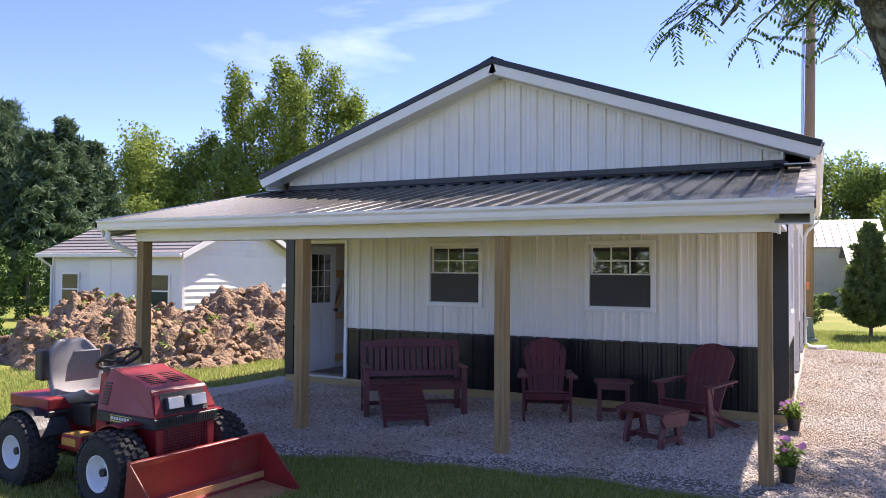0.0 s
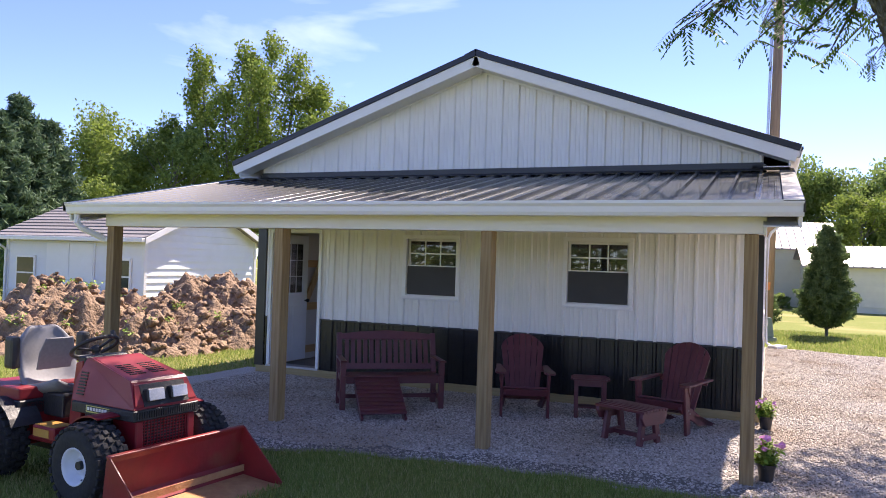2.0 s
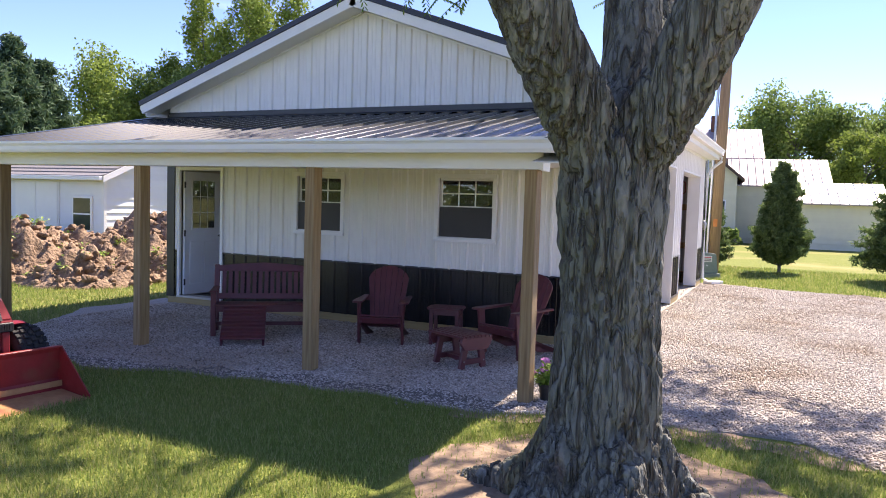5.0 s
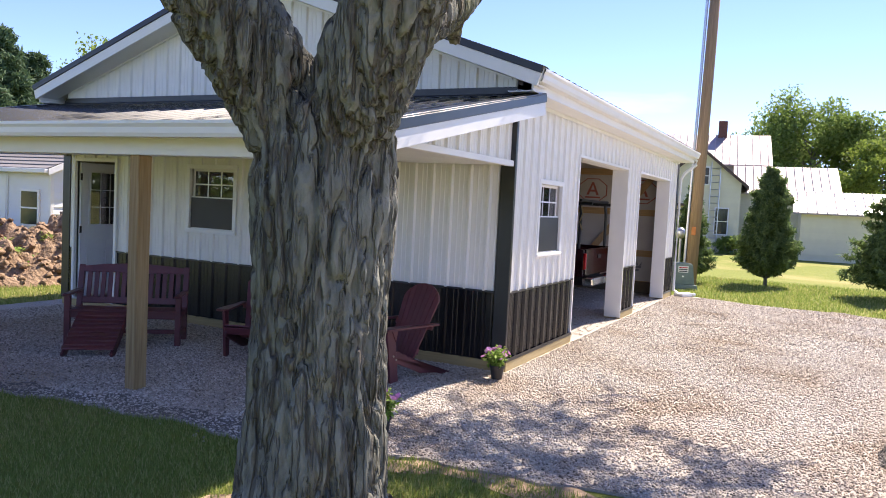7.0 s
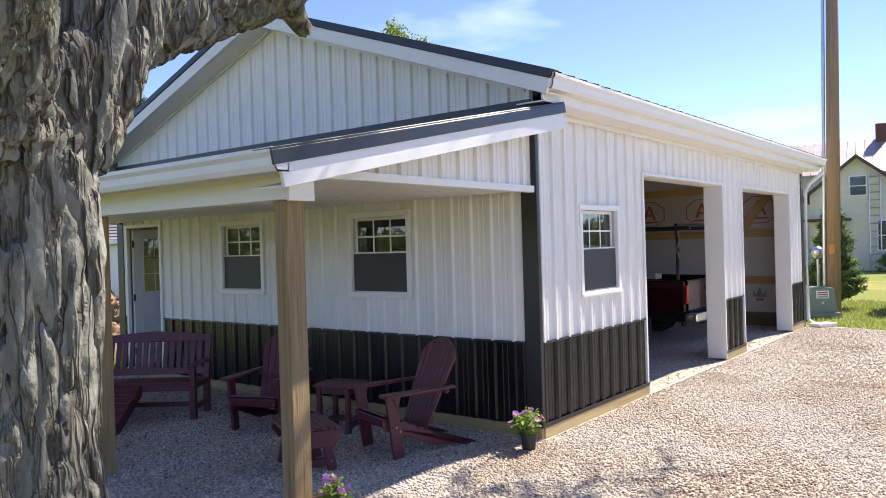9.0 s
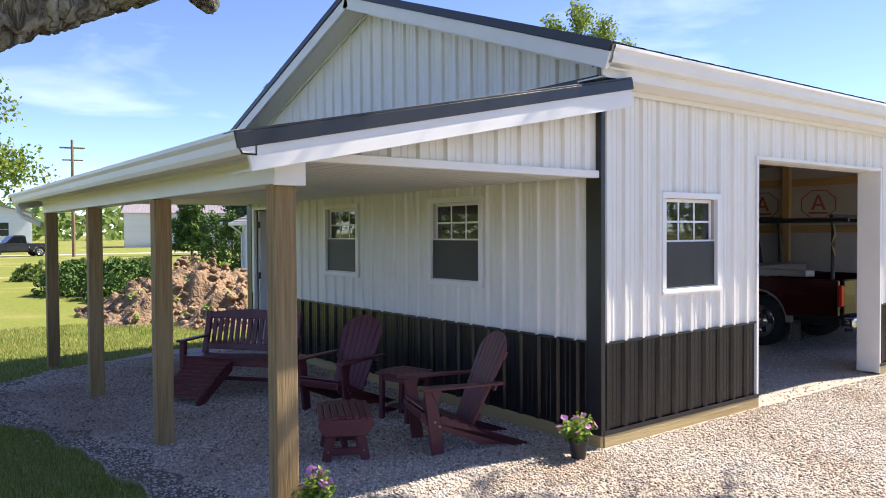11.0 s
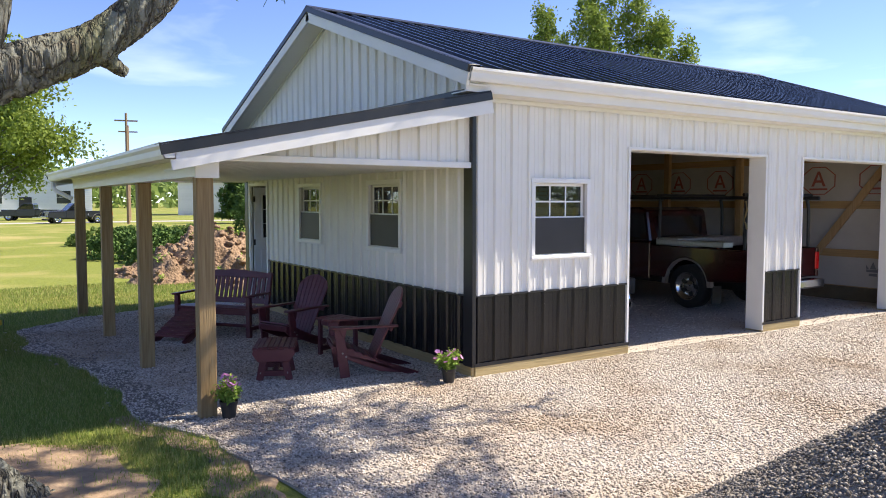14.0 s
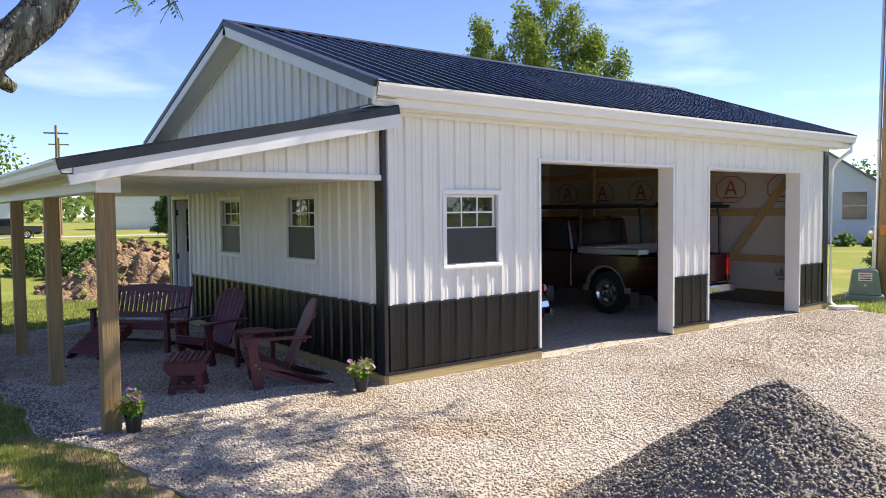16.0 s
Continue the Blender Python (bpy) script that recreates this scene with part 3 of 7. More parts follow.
def window(name, m, w, h, label):
    """A single-hung vinyl window, outer trim w by h, local x across, y outwards, z up from the sill line."""
    win = empty(name, m, label, "window", kind="structure")
    t = 0.055
    for args in ((0, w, 0, t), (0, w, h - t, h), (0, t, t, h - t), (w - t, w, t, h - t)):
        part("window_trim", box(args[0], args[1], -0.01, 0.034, args[2], args[3], 0.004), M_VINYL, win)
    part("window_sill", box(0.0, w, 0.0345, 0.046, 0.012, 0.04, 0.004), M_VINYL, win)
    mid = h * 0.5
    for nm, z0, z1, y0 in (("upper_sash", mid - 0.01, h - t, -0.035), ("lower_sash", t, mid + 0.03, -0.005)):
        s = 0.032
        sash = part(nm, box(t, w - t, y0 - 0.02, y0, z0, z0 + s, 0.003), M_VINYL, win)
        fb = box(t, w - t, y0 - 0.02, y0, z1 - s, z1, 0.003)
        box(t, t + s, y0 - 0.02, y0, z0 + s, z1 - s, 0.003, bm=fb)
        box(w - t - s, w - t, y0 - 0.02, y0, z0 + s, z1 - s, 0.003, bm=fb)
        part("sash_frame", fb, M_VINYL, sash)
        pane = part("pane", box(t + s, w - t - s, y0 - 0.013, y0 - 0.009, z0 + s, z1 - s), M_GLASS, sash, "clear window glass reflecting the yard")
        pane.visible_shadow = False
        if nm == "lower_sash":
            part("insect_screen", box(t + 0.012, w - t - 0.012, y0 + 0.006, y0 + 0.009, z0 + 0.012, z1 - s * 0.5), M_SCREEN, win, "grey mesh screen over the lower sash")
        if nm == "upper_sash":
            for k in (1, 2):
                x = t + s + (w - 2 * t - 2 * s) * k / 3
                part("muntin", box(x - 0.009, x + 0.009, y0 - 0.008, y0 - 0.003, z0 + s, z1 - s), M_VINYL, sash)
            zc = (z0 + z1) / 2
            part("muntin", box(t + s, w - t - s, y0 - 0.008, y0 - 0.0025, zc - 0.009, zc + 0.009), M_VINYL, sash)
    return win


for nm, H in (("window_1", WIN_1), ("window_2", WIN_2)):
    window(nm, pose(H[1], 0, H[2], 0, 0, 180), H[1] - H[0], H[3] - H[2], "white vinyl single-hung window with gridded upper sash")
window("window_3", pose(0, WIN_3[1], WIN_3[2], 0, 0, -90), WIN_3[1] - WIN_3[0], WIN_3[3] - WIN_3[2], "white vinyl single-hung window in the side wall")
br = part("brace_timber", board2((0, 0, 0.75), (1.35, 0, 2.75)), M_LUMBERZ, m=pose(XL + 0.20, 0.78, 0, 0, 0, 90))
tagged(br, "diagonal timber brace on the bare side wall", "timber", kind="structure")
for z in (0.25, 0.95, 1.65, 2.35):
    gt = part("girt_timber", box(XL + 0.152, XL + 0.178, 0.14, 2.2, z - 0.06, z + 0.06, 0.003), M_LUMBERY)
    tagged(gt, "horizontal timber girt on the bare side wall", "timber", kind="structure")

door_frame = empty("door_1", Matrix(), "white steel entry door standing open into the barn", "door", kind="structure")
a, b, c, d = DOOR
for args in ((a - 0.0, a + 0.05, c, d), (b - 0.05, b, c, d), (a + 0.05, b - 0.05, d - 0.05, d)):
    part("door_jamb", box(args[0], args[1], -0.036, 0.15, args[2], args[3], 0.004), M_TRIM, door_frame)
part("threshold", box(a, b, -0.05, 0.16, c - 0.0, c + 0.03, 0.004), mat("aluminium_sill", (0.55, 0.55, 0.56), None, 20, 0.35, 0.9), door_frame)
M_DOOR = mat("door_paint", (0.70, 0.72, 0.76), (0.67, 0.69, 0.73), 4.0, 0.4)
dm = pose(a + 0.056, 0.03, c + 0.035, 0, 0, 88)
leaf = part("door_leaf", box(0, 0.8, -0.044, 0.0, 0, 1.96, 0.004), M_DOOR, door_frame, m=dm)
LW = 0.8
for x0, x1, z0, z1 in ((0.11, 0.37, 0.16, 0.85), (0.43, 0.69, 0.16, 0.85)):
    pb = box(x0, x1, -0.052, -0.0445, z0, z1, 0.006)
    part("door_panel", pb, M_DOOR, leaf)
part("glass", box(0.16, 0.64, -0.0515, -0.0448, 1.06, 1.82), M_GLASS, leaf, "dark gridded glass in the upper half")
gb = bmesh.new()
for args in ((0.13, 0.16, 1.03, 1.85), (0.64, 0.67, 1.03, 1.85), (0.16, 0.64, 1.03, 1.06), (0.16, 0.64, 1.82, 1.85)):
    box(args[0], args[1], -0.06, -0.0447, args[2], args[3], 0.003, bm=gb)
part("light_frame", gb, M_DOOR, leaf)
for k in (1, 2):
    part("muntin", box(0.16 + 0.16 * k - 0.006, 0.16 + 0.16 * k + 0.006, -0.057, -0.052, 1.06, 1.82), M_DOOR, leaf)
    part("muntin", box(0.16, 0.64, -0.0565, -0.0518, 1.06 + 0.253 * k - 0.006, 1.06 + 0.253 * k + 0.006), M_DOOR, leaf)
M_DARKMETAL = mat("dark_metal", (0.03, 0.03, 0.032), (0.045, 0.044, 0.043), 20, 0.4, 0.8)
knob = bmesh.new()
bmesh.ops.create_uvsphere(knob, u_segments=14, v_segments=10, radius=0.03, matrix=Matrix.Translation((0.74, -0.1, 0.93)))
cyl(0.012, 0.06, pose(0.74, -0.044, 0.93, 90), 10, bm=knob)
part("door_handle", knob, M_DARKMETAL, leaf, "dark bronze door knob", smooth=True)
for z in (0.2, 0.98, 1.75):
    part("hinge", box(-0.012, 0.02, -0.05, -0.0445, z - 0.05, z + 0.05), M_DARKMETAL, leaf)
room_floor = part("floor", box(XL + 0.16, XR - 0.16, 0.13, 2.16, -0.05, 0.09), mat("room_slab", (0.3, 0.29, 0.27), (0.24, 0.23, 0.21), 3, 0.85))
tagged(room_floor, "bare concrete floor of the front room", "floor", kind="structure")


# ---- porch furniture ----
M_BOLT = mat("zinc_bolt", (0.35, 0.33, 0.32), None, 30, 0.35, 0.9)


def board(a, b, w, t, up=(0, 0, 1), bevel=0.005):
    """A plank from a to b, w wide across and t thick along up."""
    a, b, up = Vector(a), Vector(b), Vector(up)
    d = (b - a).normalized()
    side = up.cross(d).normalized()
    n = d.cross(side)
    m = Matrix((d, side, n)).transposed().to_4x4()
    m.translation = (a + b) / 2
    L = (b - a).length
    return box(-L / 2, L / 2, -w / 2, w / 2, -t / 2, t / 2, bevel, m=m)


def adirondack(m, label):
    """A folding-shape garden chair: local -y is its front, front legs at y = 0."""
    ch = empty("adirondack_chair", m, label, "chair", "chairs on the porch")
    for s in (-1, 1):
        x = s * 0.29
        part("front_leg", board((x, 0.02, 0), (x + s * 0.0, -0.05, 0.55), 0.035, 0.11, (0, 1, 0)), M_MAROON, ch)
        run = [(0.86, 0.0), (0.74, 0.0), (0.55, 0.085), (0.1, 0.30), (-0.1, 0.36), (-0.13, 0.30), (-0.08, 0.25), (0.42, 0.045)]
        part("runner", prism([(y, z) for y, z in run], 0.03, pose(s * 0.255 - 0.015, 0, 0, 90, 0, 90), 0.003), M_MAROON, ch)
        arm = [(-0.16, -0.04), (-0.13, -0.07), (0.0, -0.075), (0.35, -0.05), (0.62, -0.03), (0.62, 0.03), (0.3, 0.04), (0.0, 0.065), (-0.13, 0.06), (-0.16, 0.03)]
        pts = [(s * (0.31 + b), a) for a, b in arm]
        part("armrest", prism(pts if s > 0 else pts[::-1], 0.024, pose(0, 0, 0.555), 0.004), M_MAROON, ch)
        part("arm_bracket", prism([(-0.03, 0.555), (0.06, 0.555), (0.03, 0.43)], 0.02, pose(x + s * 0.018 - 0.01, -0.02, 0, 90, 0, 90), 0.002), M_MAROON, ch)
        for z, y in ((0.28, -0.01), (0.24, 0.03)):
            part("bolt", cyl(0.011, 0.008, pose(x + s * 0.017, y, z, 0, 90 * s), 10), M_BOLT, ch)
    part("front_apron", board((-0.27, -0.105, 0.325), (0.27, -0.105, 0.325), 0.085, 0.02, (0, 1, 0.3)), M_MAROON, ch)
    for i in range(6):
        y = -0.07 + 0.085 * i
        z = 0.375 - 0.47 * (y + 0.07) * 0.95
        part("seat_slat", board((-0.27, y, z), (0.27, y, z), 0.075, 0.022, (0, 0.42, 1)), M_MAROON, ch)
    tilt = radians(24)
    ux, uz = math.sin(tilt), math.cos(tilt)
    tops = (0.74, 0.82, 0.865, 0.88, 0.865, 0.82, 0.74)

    def tip(x):
        return 0.62 + 0.27 * math.sqrt(max(0.0, 1 - (x / 0.305) ** 2))

    for i in range(7):
        k = i - 3
        x0, x1 = k * 0.058, k * 0.082
        L = tops[i]
        a = Vector((x0, 0.36, 0.165))
        b = Vector((x1, 0.36 + ux * L, 0.165 + uz * L))
        w0, w1 = 0.055, 0.077
        d = (b - a).normalized()
        n = Vector((0, uz, -ux))
        side = Vector((1, 0, 0))
        pts = [(-w0 / 2, 0), (w0 / 2, 0), (w1 / 2, tip(x1 + w1 / 2)), (0, tip(x1)), (-w1 / 2, tip(x1 - w1 / 2))]
        mm = Matrix((side, d, side.cross(d))).transposed().to_4x4()
        mm.translation = a
        part("back_slat", prism(pts, 0.02, mm @ pose(0, 0, -0.01), 0.002), M_MAROON, ch)
    for q, w in ((0.12, 0.42), (0.42, 0.6), (0.70, 0.5)):
        c = Vector((0, 0.36 + ux * q, 0.165 + uz * q)) + Vector((0, uz, -ux)) * 0.028
        part("back_rail", board(c - Vector((w / 2, 0, 0)), c + Vector((w / 2, 0, 0)), 0.07, 0.025, (0, uz, -ux)), M_MAROON, ch)
    return ch


adirondack(pose(-2.44, -1.19, 0.005, 0, 0, 21) @ Matrix.Scale(0.91, 4), "maroon slatted adirondack chair on the gravel by the bench")
adirondack(pose(-0.93, -1.09, 0.005, 0, 0, -18) @ Matrix.Scale(0.93, 4), "maroon slatted adirondack chair angled beside the footstool")


def garden_bench(m):
    """Local -y is its front; front legs on y = 0, with a sloping pull-out foot ramp."""
    be = empty("garden_bench", m, "maroon slatted garden bench with a sloping footrest pulled out", "bench")
    W = 0.64
    for s in (-1, 1):
        x = s * W
        part("front_leg", box(x - 0.035, x + 0.035, -0.035, 0.035, 0, 0.6, 0.006), M_MAROON, be)
        part("back_leg", board((x, 0.46, 0), (x, 0.47, 0.42), 0.07, 0.07, (0, 1, 0)), M_MAROON, be)
        part("back_stile", board((x, 0.47, 0.40), (x, 0.60, 0.92), 0.07, 0.05, (0, 1, 0)), M_MAROON, be)
        part("armrest", box(x - 0.045, x + 0.045, -0.09, 0.52, 0.6, 0.628, 0.01), M_MAROON, be)
        part("side_rail", box(x - 0.02, x + 0.02, 0.035, 0.43, 0.34, 0.41, 0.004), M_MAROON, be)
        part("side_rail", box(x - 0.02, x + 0.02, 0.035, 0.43, 0.1, 0.16, 0.004), M_MAROON, be)
    part("front_rail", box(-W + 0.036, W - 0.036, -0.02, 0.015, 0.33, 0.41, 0.004), M_MAROON, be)
    part("stretcher", box(-W + 0.02, W - 0.02, 0.2, 0.245, 0.11, 0.16, 0.004), M_MAROON, be)
    for i in range(6):
        y = -0.045 + 0.092 * i
        part("seat_slat", box(-W - 0.0, W + 0.0, y, y + 0.082, 0.413 - 0.006 * i, 0.437 - 0.006 * i, 0.005), M_MAROON, be)
    al = math.atan2(0.13, 0.52)
    base = pose(0, 0.475, 0.415, -math.degrees(al), 0, 0)
    part("back_rail", box(-W + 0.03, W - 0.03, -0.018, 0.018, 0.03, 0.11, 0.004, m=base), M_MAROON, be)
    top = [(-W - 0.02, 0.43), (W + 0.02, 0.43), (W + 0.02, 0.5), (W * 0.6, 0.532), (0, 0.556), (-W * 0.6, 0.532), (-W - 0.02, 0.5)]
    part("crest_rail", prism(top, 0.036, base @ pose(0, 0.018, 0, 90), 0.004), M_MAROON, be)
    n = 14
    for i in range(n):
        x = -W + 0.1 + (2 * W - 0.2) * i / (n - 1)
        part("back_slat", box(x - 0.027, x + 0.027, -0.011, 0.011, 0.11, 0.43, 0.003, m=base), M_MAROON, be)
    # footrest
    fx0, fx1 = -0.50, 0.06
    a, b = Vector((0, -0.06, 0.385)), Vector((0, -0.72, 0.06))
    for x in (fx0 + 0.02, fx1 - 0.02):
        part("ramp_rail", prism([(-0.02, 0.40), (-0.06, 0.37), (-0.76, 0.035), (-0.72, 0.0), (-0.6, 0.0), (-0.02, 0.28)], 0.03, pose(x - 0.015, 0, 0, 90, 0, 90), 0.003), M_MAROON, be)
    for i in range(9):
        c = a.lerp(b, (i + 0.5) / 9)
        part("ramp_slat", board((fx0, c.y, c.z + 0.02), (fx1, c.y, c.z + 0.02), 0.062, 0.02, (0, -0.5, 0.86)), M_MAROON, be)
    return be


garden_bench(pose(-3.93, -1.57, 0.005, 0, 0, 37) @ Matrix.Scale(0.91, 4))


def side_table(m):
    tb = empty("side_table", m, "small maroon slatted side table between the chairs", "table")
    for sx in (-1, 1):
        for sy in (-1, 1):
            part("leg", box(sx * 0.17 - 0.024, sx * 0.17 + 0.024, sy * 0.15 - 0.024, sy * 0.15 + 0.024, 0, 0.46, 0.004), M_MAROON, tb)
        part("foot_rail", box(sx * 0.17 - 0.014, sx * 0.17 + 0.014, -0.125, 0.125, 0.05, 0.11, 0.003), M_MAROON, tb)
        part("apron", box(sx * 0.17 - 0.012, sx * 0.17 + 0.012, -0.125, 0.125, 0.39, 0.455, 0.003), M_MAROON, tb)
    for sy in (-1, 1):
        part("apron", box(-0.145, 0.145, sy * 0.15 - 0.012, sy * 0.15 + 0.012, 0.39, 0.455, 0.003), M_MAROON, tb)
    part("shelf", box(-0.145, 0.145, -0.1, 0.1, 0.111, 0.128, 0.003), M_MAROON, tb)
    for i in range(5):
        y = -0.215 + 0.087 * i
        c = 0.03 if i in (0, 4) else 0.0
        part("top_slat", box(-0.24 + c, 0.24 - c, y, y + 0.08, 0.462, 0.484, 0.005), M_MAROON, tb)
    return tb


side_table(pose(-1.80, -0.70, 0.005, 0, 0, 14) @ Matrix.Scale(0.93, 4))


def footstool(m):
    """A glider-style footstool: slats along local y."""
    fs = empty("footstool", m, "low maroon slatted footstool on splayed legs", "footstool")
    for s in (-1, 1):
        x = s * 0.2
        part("side_board", prism([(-0.25, 0.33), (0.25, 0.33), (0.27, 0.28), (0.2, 0.2), (-0.2, 0.2), (-0.27, 0.28)], 0.028, pose(x - 0.014, 0, 0, 90, 0, 90), 0.004), M_MAROON, fs)
        for e in (-1, 1):
            part("leg", board((x - s * 0.04, e * 0.19, 0), (x - s * 0.04, e * 0.12, 0.27), 0.03, 0.09, (0, 1, 0)), M_MAROON, fs)
            part("bolt", cyl(0.009, 0.008, pose(x - s * 0.02, e * 0.17, 0.08, 0, 90 * s), 8), M_BOLT, fs)
        part("foot_rail", box(x - s * 0.04 - 0.014, x - s * 0.04 + 0.014, -0.14, 0.14, 0.045, 0.1, 0.003), M_MAROON, fs)
    part("cross_rail", box(-0.146, 0.146, -0.03, 0.03, 0.05, 0.09, 0.003), M_MAROON, fs)
    for i in range(8):
        y = -0.262 + 0.066 * i
        z = 0.345 - 0.012 * (abs(i - 3.5) / 3.5) ** 2
        part("top_slat", box(-0.225, 0.225, y, y + 0.056, z - 0.012, z + 0.012, 0.005), M_MAROON, fs)
    return fs


footstool(pose(-1.16, -1.72, 0.005, 0, 0, -26) @ Matrix.Diagonal((1.30, 0.80, 1.02, 1)))

# flower pots
M_POT = mat("black_plastic_pot", (0.02, 0.02, 0.021), (0.03, 0.03, 0.03), 12, 0.45)
M_POTSOIL = mat("potting_soil", (0.05, 0.035, 0.024), (0.03, 0.022, 0.016), 60, 0.95, bump=0.6)
M_PLEAF = island_mat("petunia_leaf", [(0.14, 0.26, 0.04), (0.25, 0.38, 0.06), (0.36, 0.47, 0.10)], 0.6, through_light=0.3)
M_PINK = island_mat("petunia_flower", [(0.55, 0.05, 0.28), (0.62, 0.10, 0.36), (0.48, 0.22, 0.60), (0.66, 0.30, 0.55)], 0.6, through_light=0.25)


def leaf_quads(points, size, rng, aspect=0.5, droop=0.2):
    """Bent leaf blades scattered at points: two triangles pairs each."""
    verts, faces = [], []
    for p in points:
        a = rng.uniform(0, 2 * math.pi)
        e = rng.uniform(-0.6, 0.9)
        d = Vector((math.cos(a) * math.cos(e), math.sin(a) * math.cos(e), math.sin(e)))
        s = size * rng.uniform(0.6, 1.3)
        side = d.cross(Vector((rng.uniform(-0.4, 0.4), rng.uniform(-0.4, 0.4), 1))).normalized() * s * aspect * 0.5
        p = Vector(p)
        n = len(verts)
        verts += [p, p + d * s * 0.5 + side, p + d * s - Vector((0, 0, s * droop)), p + d * s * 0.5 - side]
        faces.append((n, n + 1, n + 2, n + 3))
    return verts, faces


def flower_pot(m, seed, label):
    rng = random.Random(seed)
    fp = empty("flower_pot", m, label, "potted plant", "pots of petunias")
    b = bmesh.new()
    prof = [(0.0, 0.0), (0.054, 0.0), (0.070, 0.122), (0.077, 0.124), (0.079, 0.148), (0.073, 0.148), (0.070, 0.126), (0.067, 0.116), (0.0, 0.116)]
    vs = [b.verts.new((r, 0, z)) for r, z in prof]
    es = [b.edges.new(p) for p in zip(vs, vs[1:])]
    bmesh.ops.spin(b, geom=vs + es, cent=(0, 0, 0), axis=(0, 0, 1), angle=2 * math.pi, steps=24)
    bmesh.ops.remove_doubles(b, verts=b.verts[:], dist=1e-4)
    part("pot", b, M_POT, fp, "black plastic nursery pot")
    part("soil", cyl(0.069, 0.012, pose(0, 0, 0.118), 20), M_POTSOIL, fp)
    pts, tips, stems = [], [], bmesh.new()
    for i in range(34):
        a, r, h = rng.uniform(0, 6.28), rng.uniform(0.02, 0.15), rng.uniform(0.08, 0.22)
        tip = Vector((math.cos(a) * r, math.sin(a) * r, 0.13 + 1.05 * h * (1 - r * 1.6)))
        root = Vector((math.cos(a) * r * 0.3, math.sin(a) * r * 0.3, 0.122))
        mid = (root + tip) / 2 + Vector((0, 0, 0.03))
        tube([root, mid, tip], 0.0025, 4, bm=stems)
        for k in range(26):
            q = root.lerp(tip, rng.uniform(0.25, 1.0))
            pts.append(q + Vector((rng.uniform(-0.02, 0.02), rng.uniform(-0.02, 0.02), rng.uniform(-0.01, 0.02))))
        tips.append(tip)
    part("stems", stems, M_PLEAF, fp)
    v, f = leaf_quads(pts, 0.042, rng, 0.55)
    raw("foliage", v, f, M_PLEAF, fp, "small bright green leaves")
    for tip in tips[:17]:
        fb = bmesh.new()
        c = Vector(tip) + Vector((0, 0, 0.02))
        tilt = Euler((rng.uniform(-0.9, 0.9), rng.uniform(-0.9, 0.9), rng.uniform(0, 6)))
        ring = []
        ce = fb.verts.new(c)
        for k in range(10):
            t = k / 10 * 2 * math.pi
            rr = 0.032 * (1.0 if k % 2 else 0.82)
            ring.append(fb.verts.new(c + tilt.to_matrix() @ Vector((rr * math.cos(t), rr * math.sin(t), 0.012))))
        for k in range(10):
            fb.faces.new((ce, ring[k], ring[(k + 1) % 10]))
        part("flower", fb, M_PINK, fp)
    return fp


flower_pot(pose(0.095, -2.62, 0.0, 0, 0, 20), 3, "black pot of pink petunias by the porch post")
flower_pot(pose(0.085, -0.36, 0.0, 0, 0, 130), 8, "black pot of pink petunias by the barn corner")


# ---- the red articulated garden tractor with its front bucket ----
M_RED = mat("tractor_red", (0.25, 0.014, 0.02), (0.21, 0.012, 0.018), 4.0, 0.45, c=(0.36, 0.05, 0.045), cscale=3.0, camt=0.6, rvar=0.1)
M_BUCKET = mat("bucket_red", (0.29, 0.024, 0.024), (0.23, 0.022, 0.02), 9.0, 0.45, bump=0.1, bscale=30, c=(0.25, 0.10, 0.05), cscale=2.2, camt=0.62, rvar=0.12)
M_RUST = mat("worn_steel", (0.50, 0.27, 0.11), (0.40, 0.19, 0.075), 14.0, 0.6, bump=0.2, bscale=60, c=(0.32, 0.06, 0.035), cscale=3.0, camt=0.55)
M_TYRE = mat("tyre_rubber", (0.018, 0.018, 0.018), (0.03, 0.029, 0.027), 30.0, 0.85, bump=0.2)
M_RIM = mat("white_rim", (0.72, 0.75, 0.78), (0.64, 0.66, 0.68), 12.0, 0.4)
M_SEAT = mat("grey_vinyl_seat", (0.21, 0.212, 0.218), (0.18, 0.182, 0.19), 40.0, 0.55, bump=0.1, bscale=200)
M_BLK = mat("black_machinery", (0.016, 0.016, 0.017), (0.03, 0.029, 0.028), 14.0, 0.5, bump=0.2, bscale=40)
M_AMBER = mat("amber_lens", (0.75, 0.26, 0.02), None, 10, 0.25)
M_LENS = mat("headlamp_lens", (0.62, 0.60, 0.58), (0.5, 0.49, 0.47), 90.0, 0.12, spec=0.8)
M_YELLOW = mat("decal_yellow", (0.62, 0.56, 0.16), None, 12, 0.5)
M_DECAL = mat("decal_white", (0.75, 0.74, 0.68), None, 12, 0.5)
M_OCHRE = mat("ochre_plate", (0.55, 0.30, 0.06), (0.48, 0.25, 0.05), 8, 0.5)


def letters(name, body, size, m, material, parent, depth=0.001):
    cu = bpy.data.curves.new(name, "FONT")
    cu.body, cu.size, cu.extrude = body, size, depth
    tmp = bpy.data.objects.new("tmp", cu)
    me = bpy.data.meshes.new_from_object(tmp)
    bpy.data.objects.remove(tmp)
    me.materials.append(material)
    ob = new(name, me)
    ob.parent = parent
    ob.matrix_basis = m
    return ob


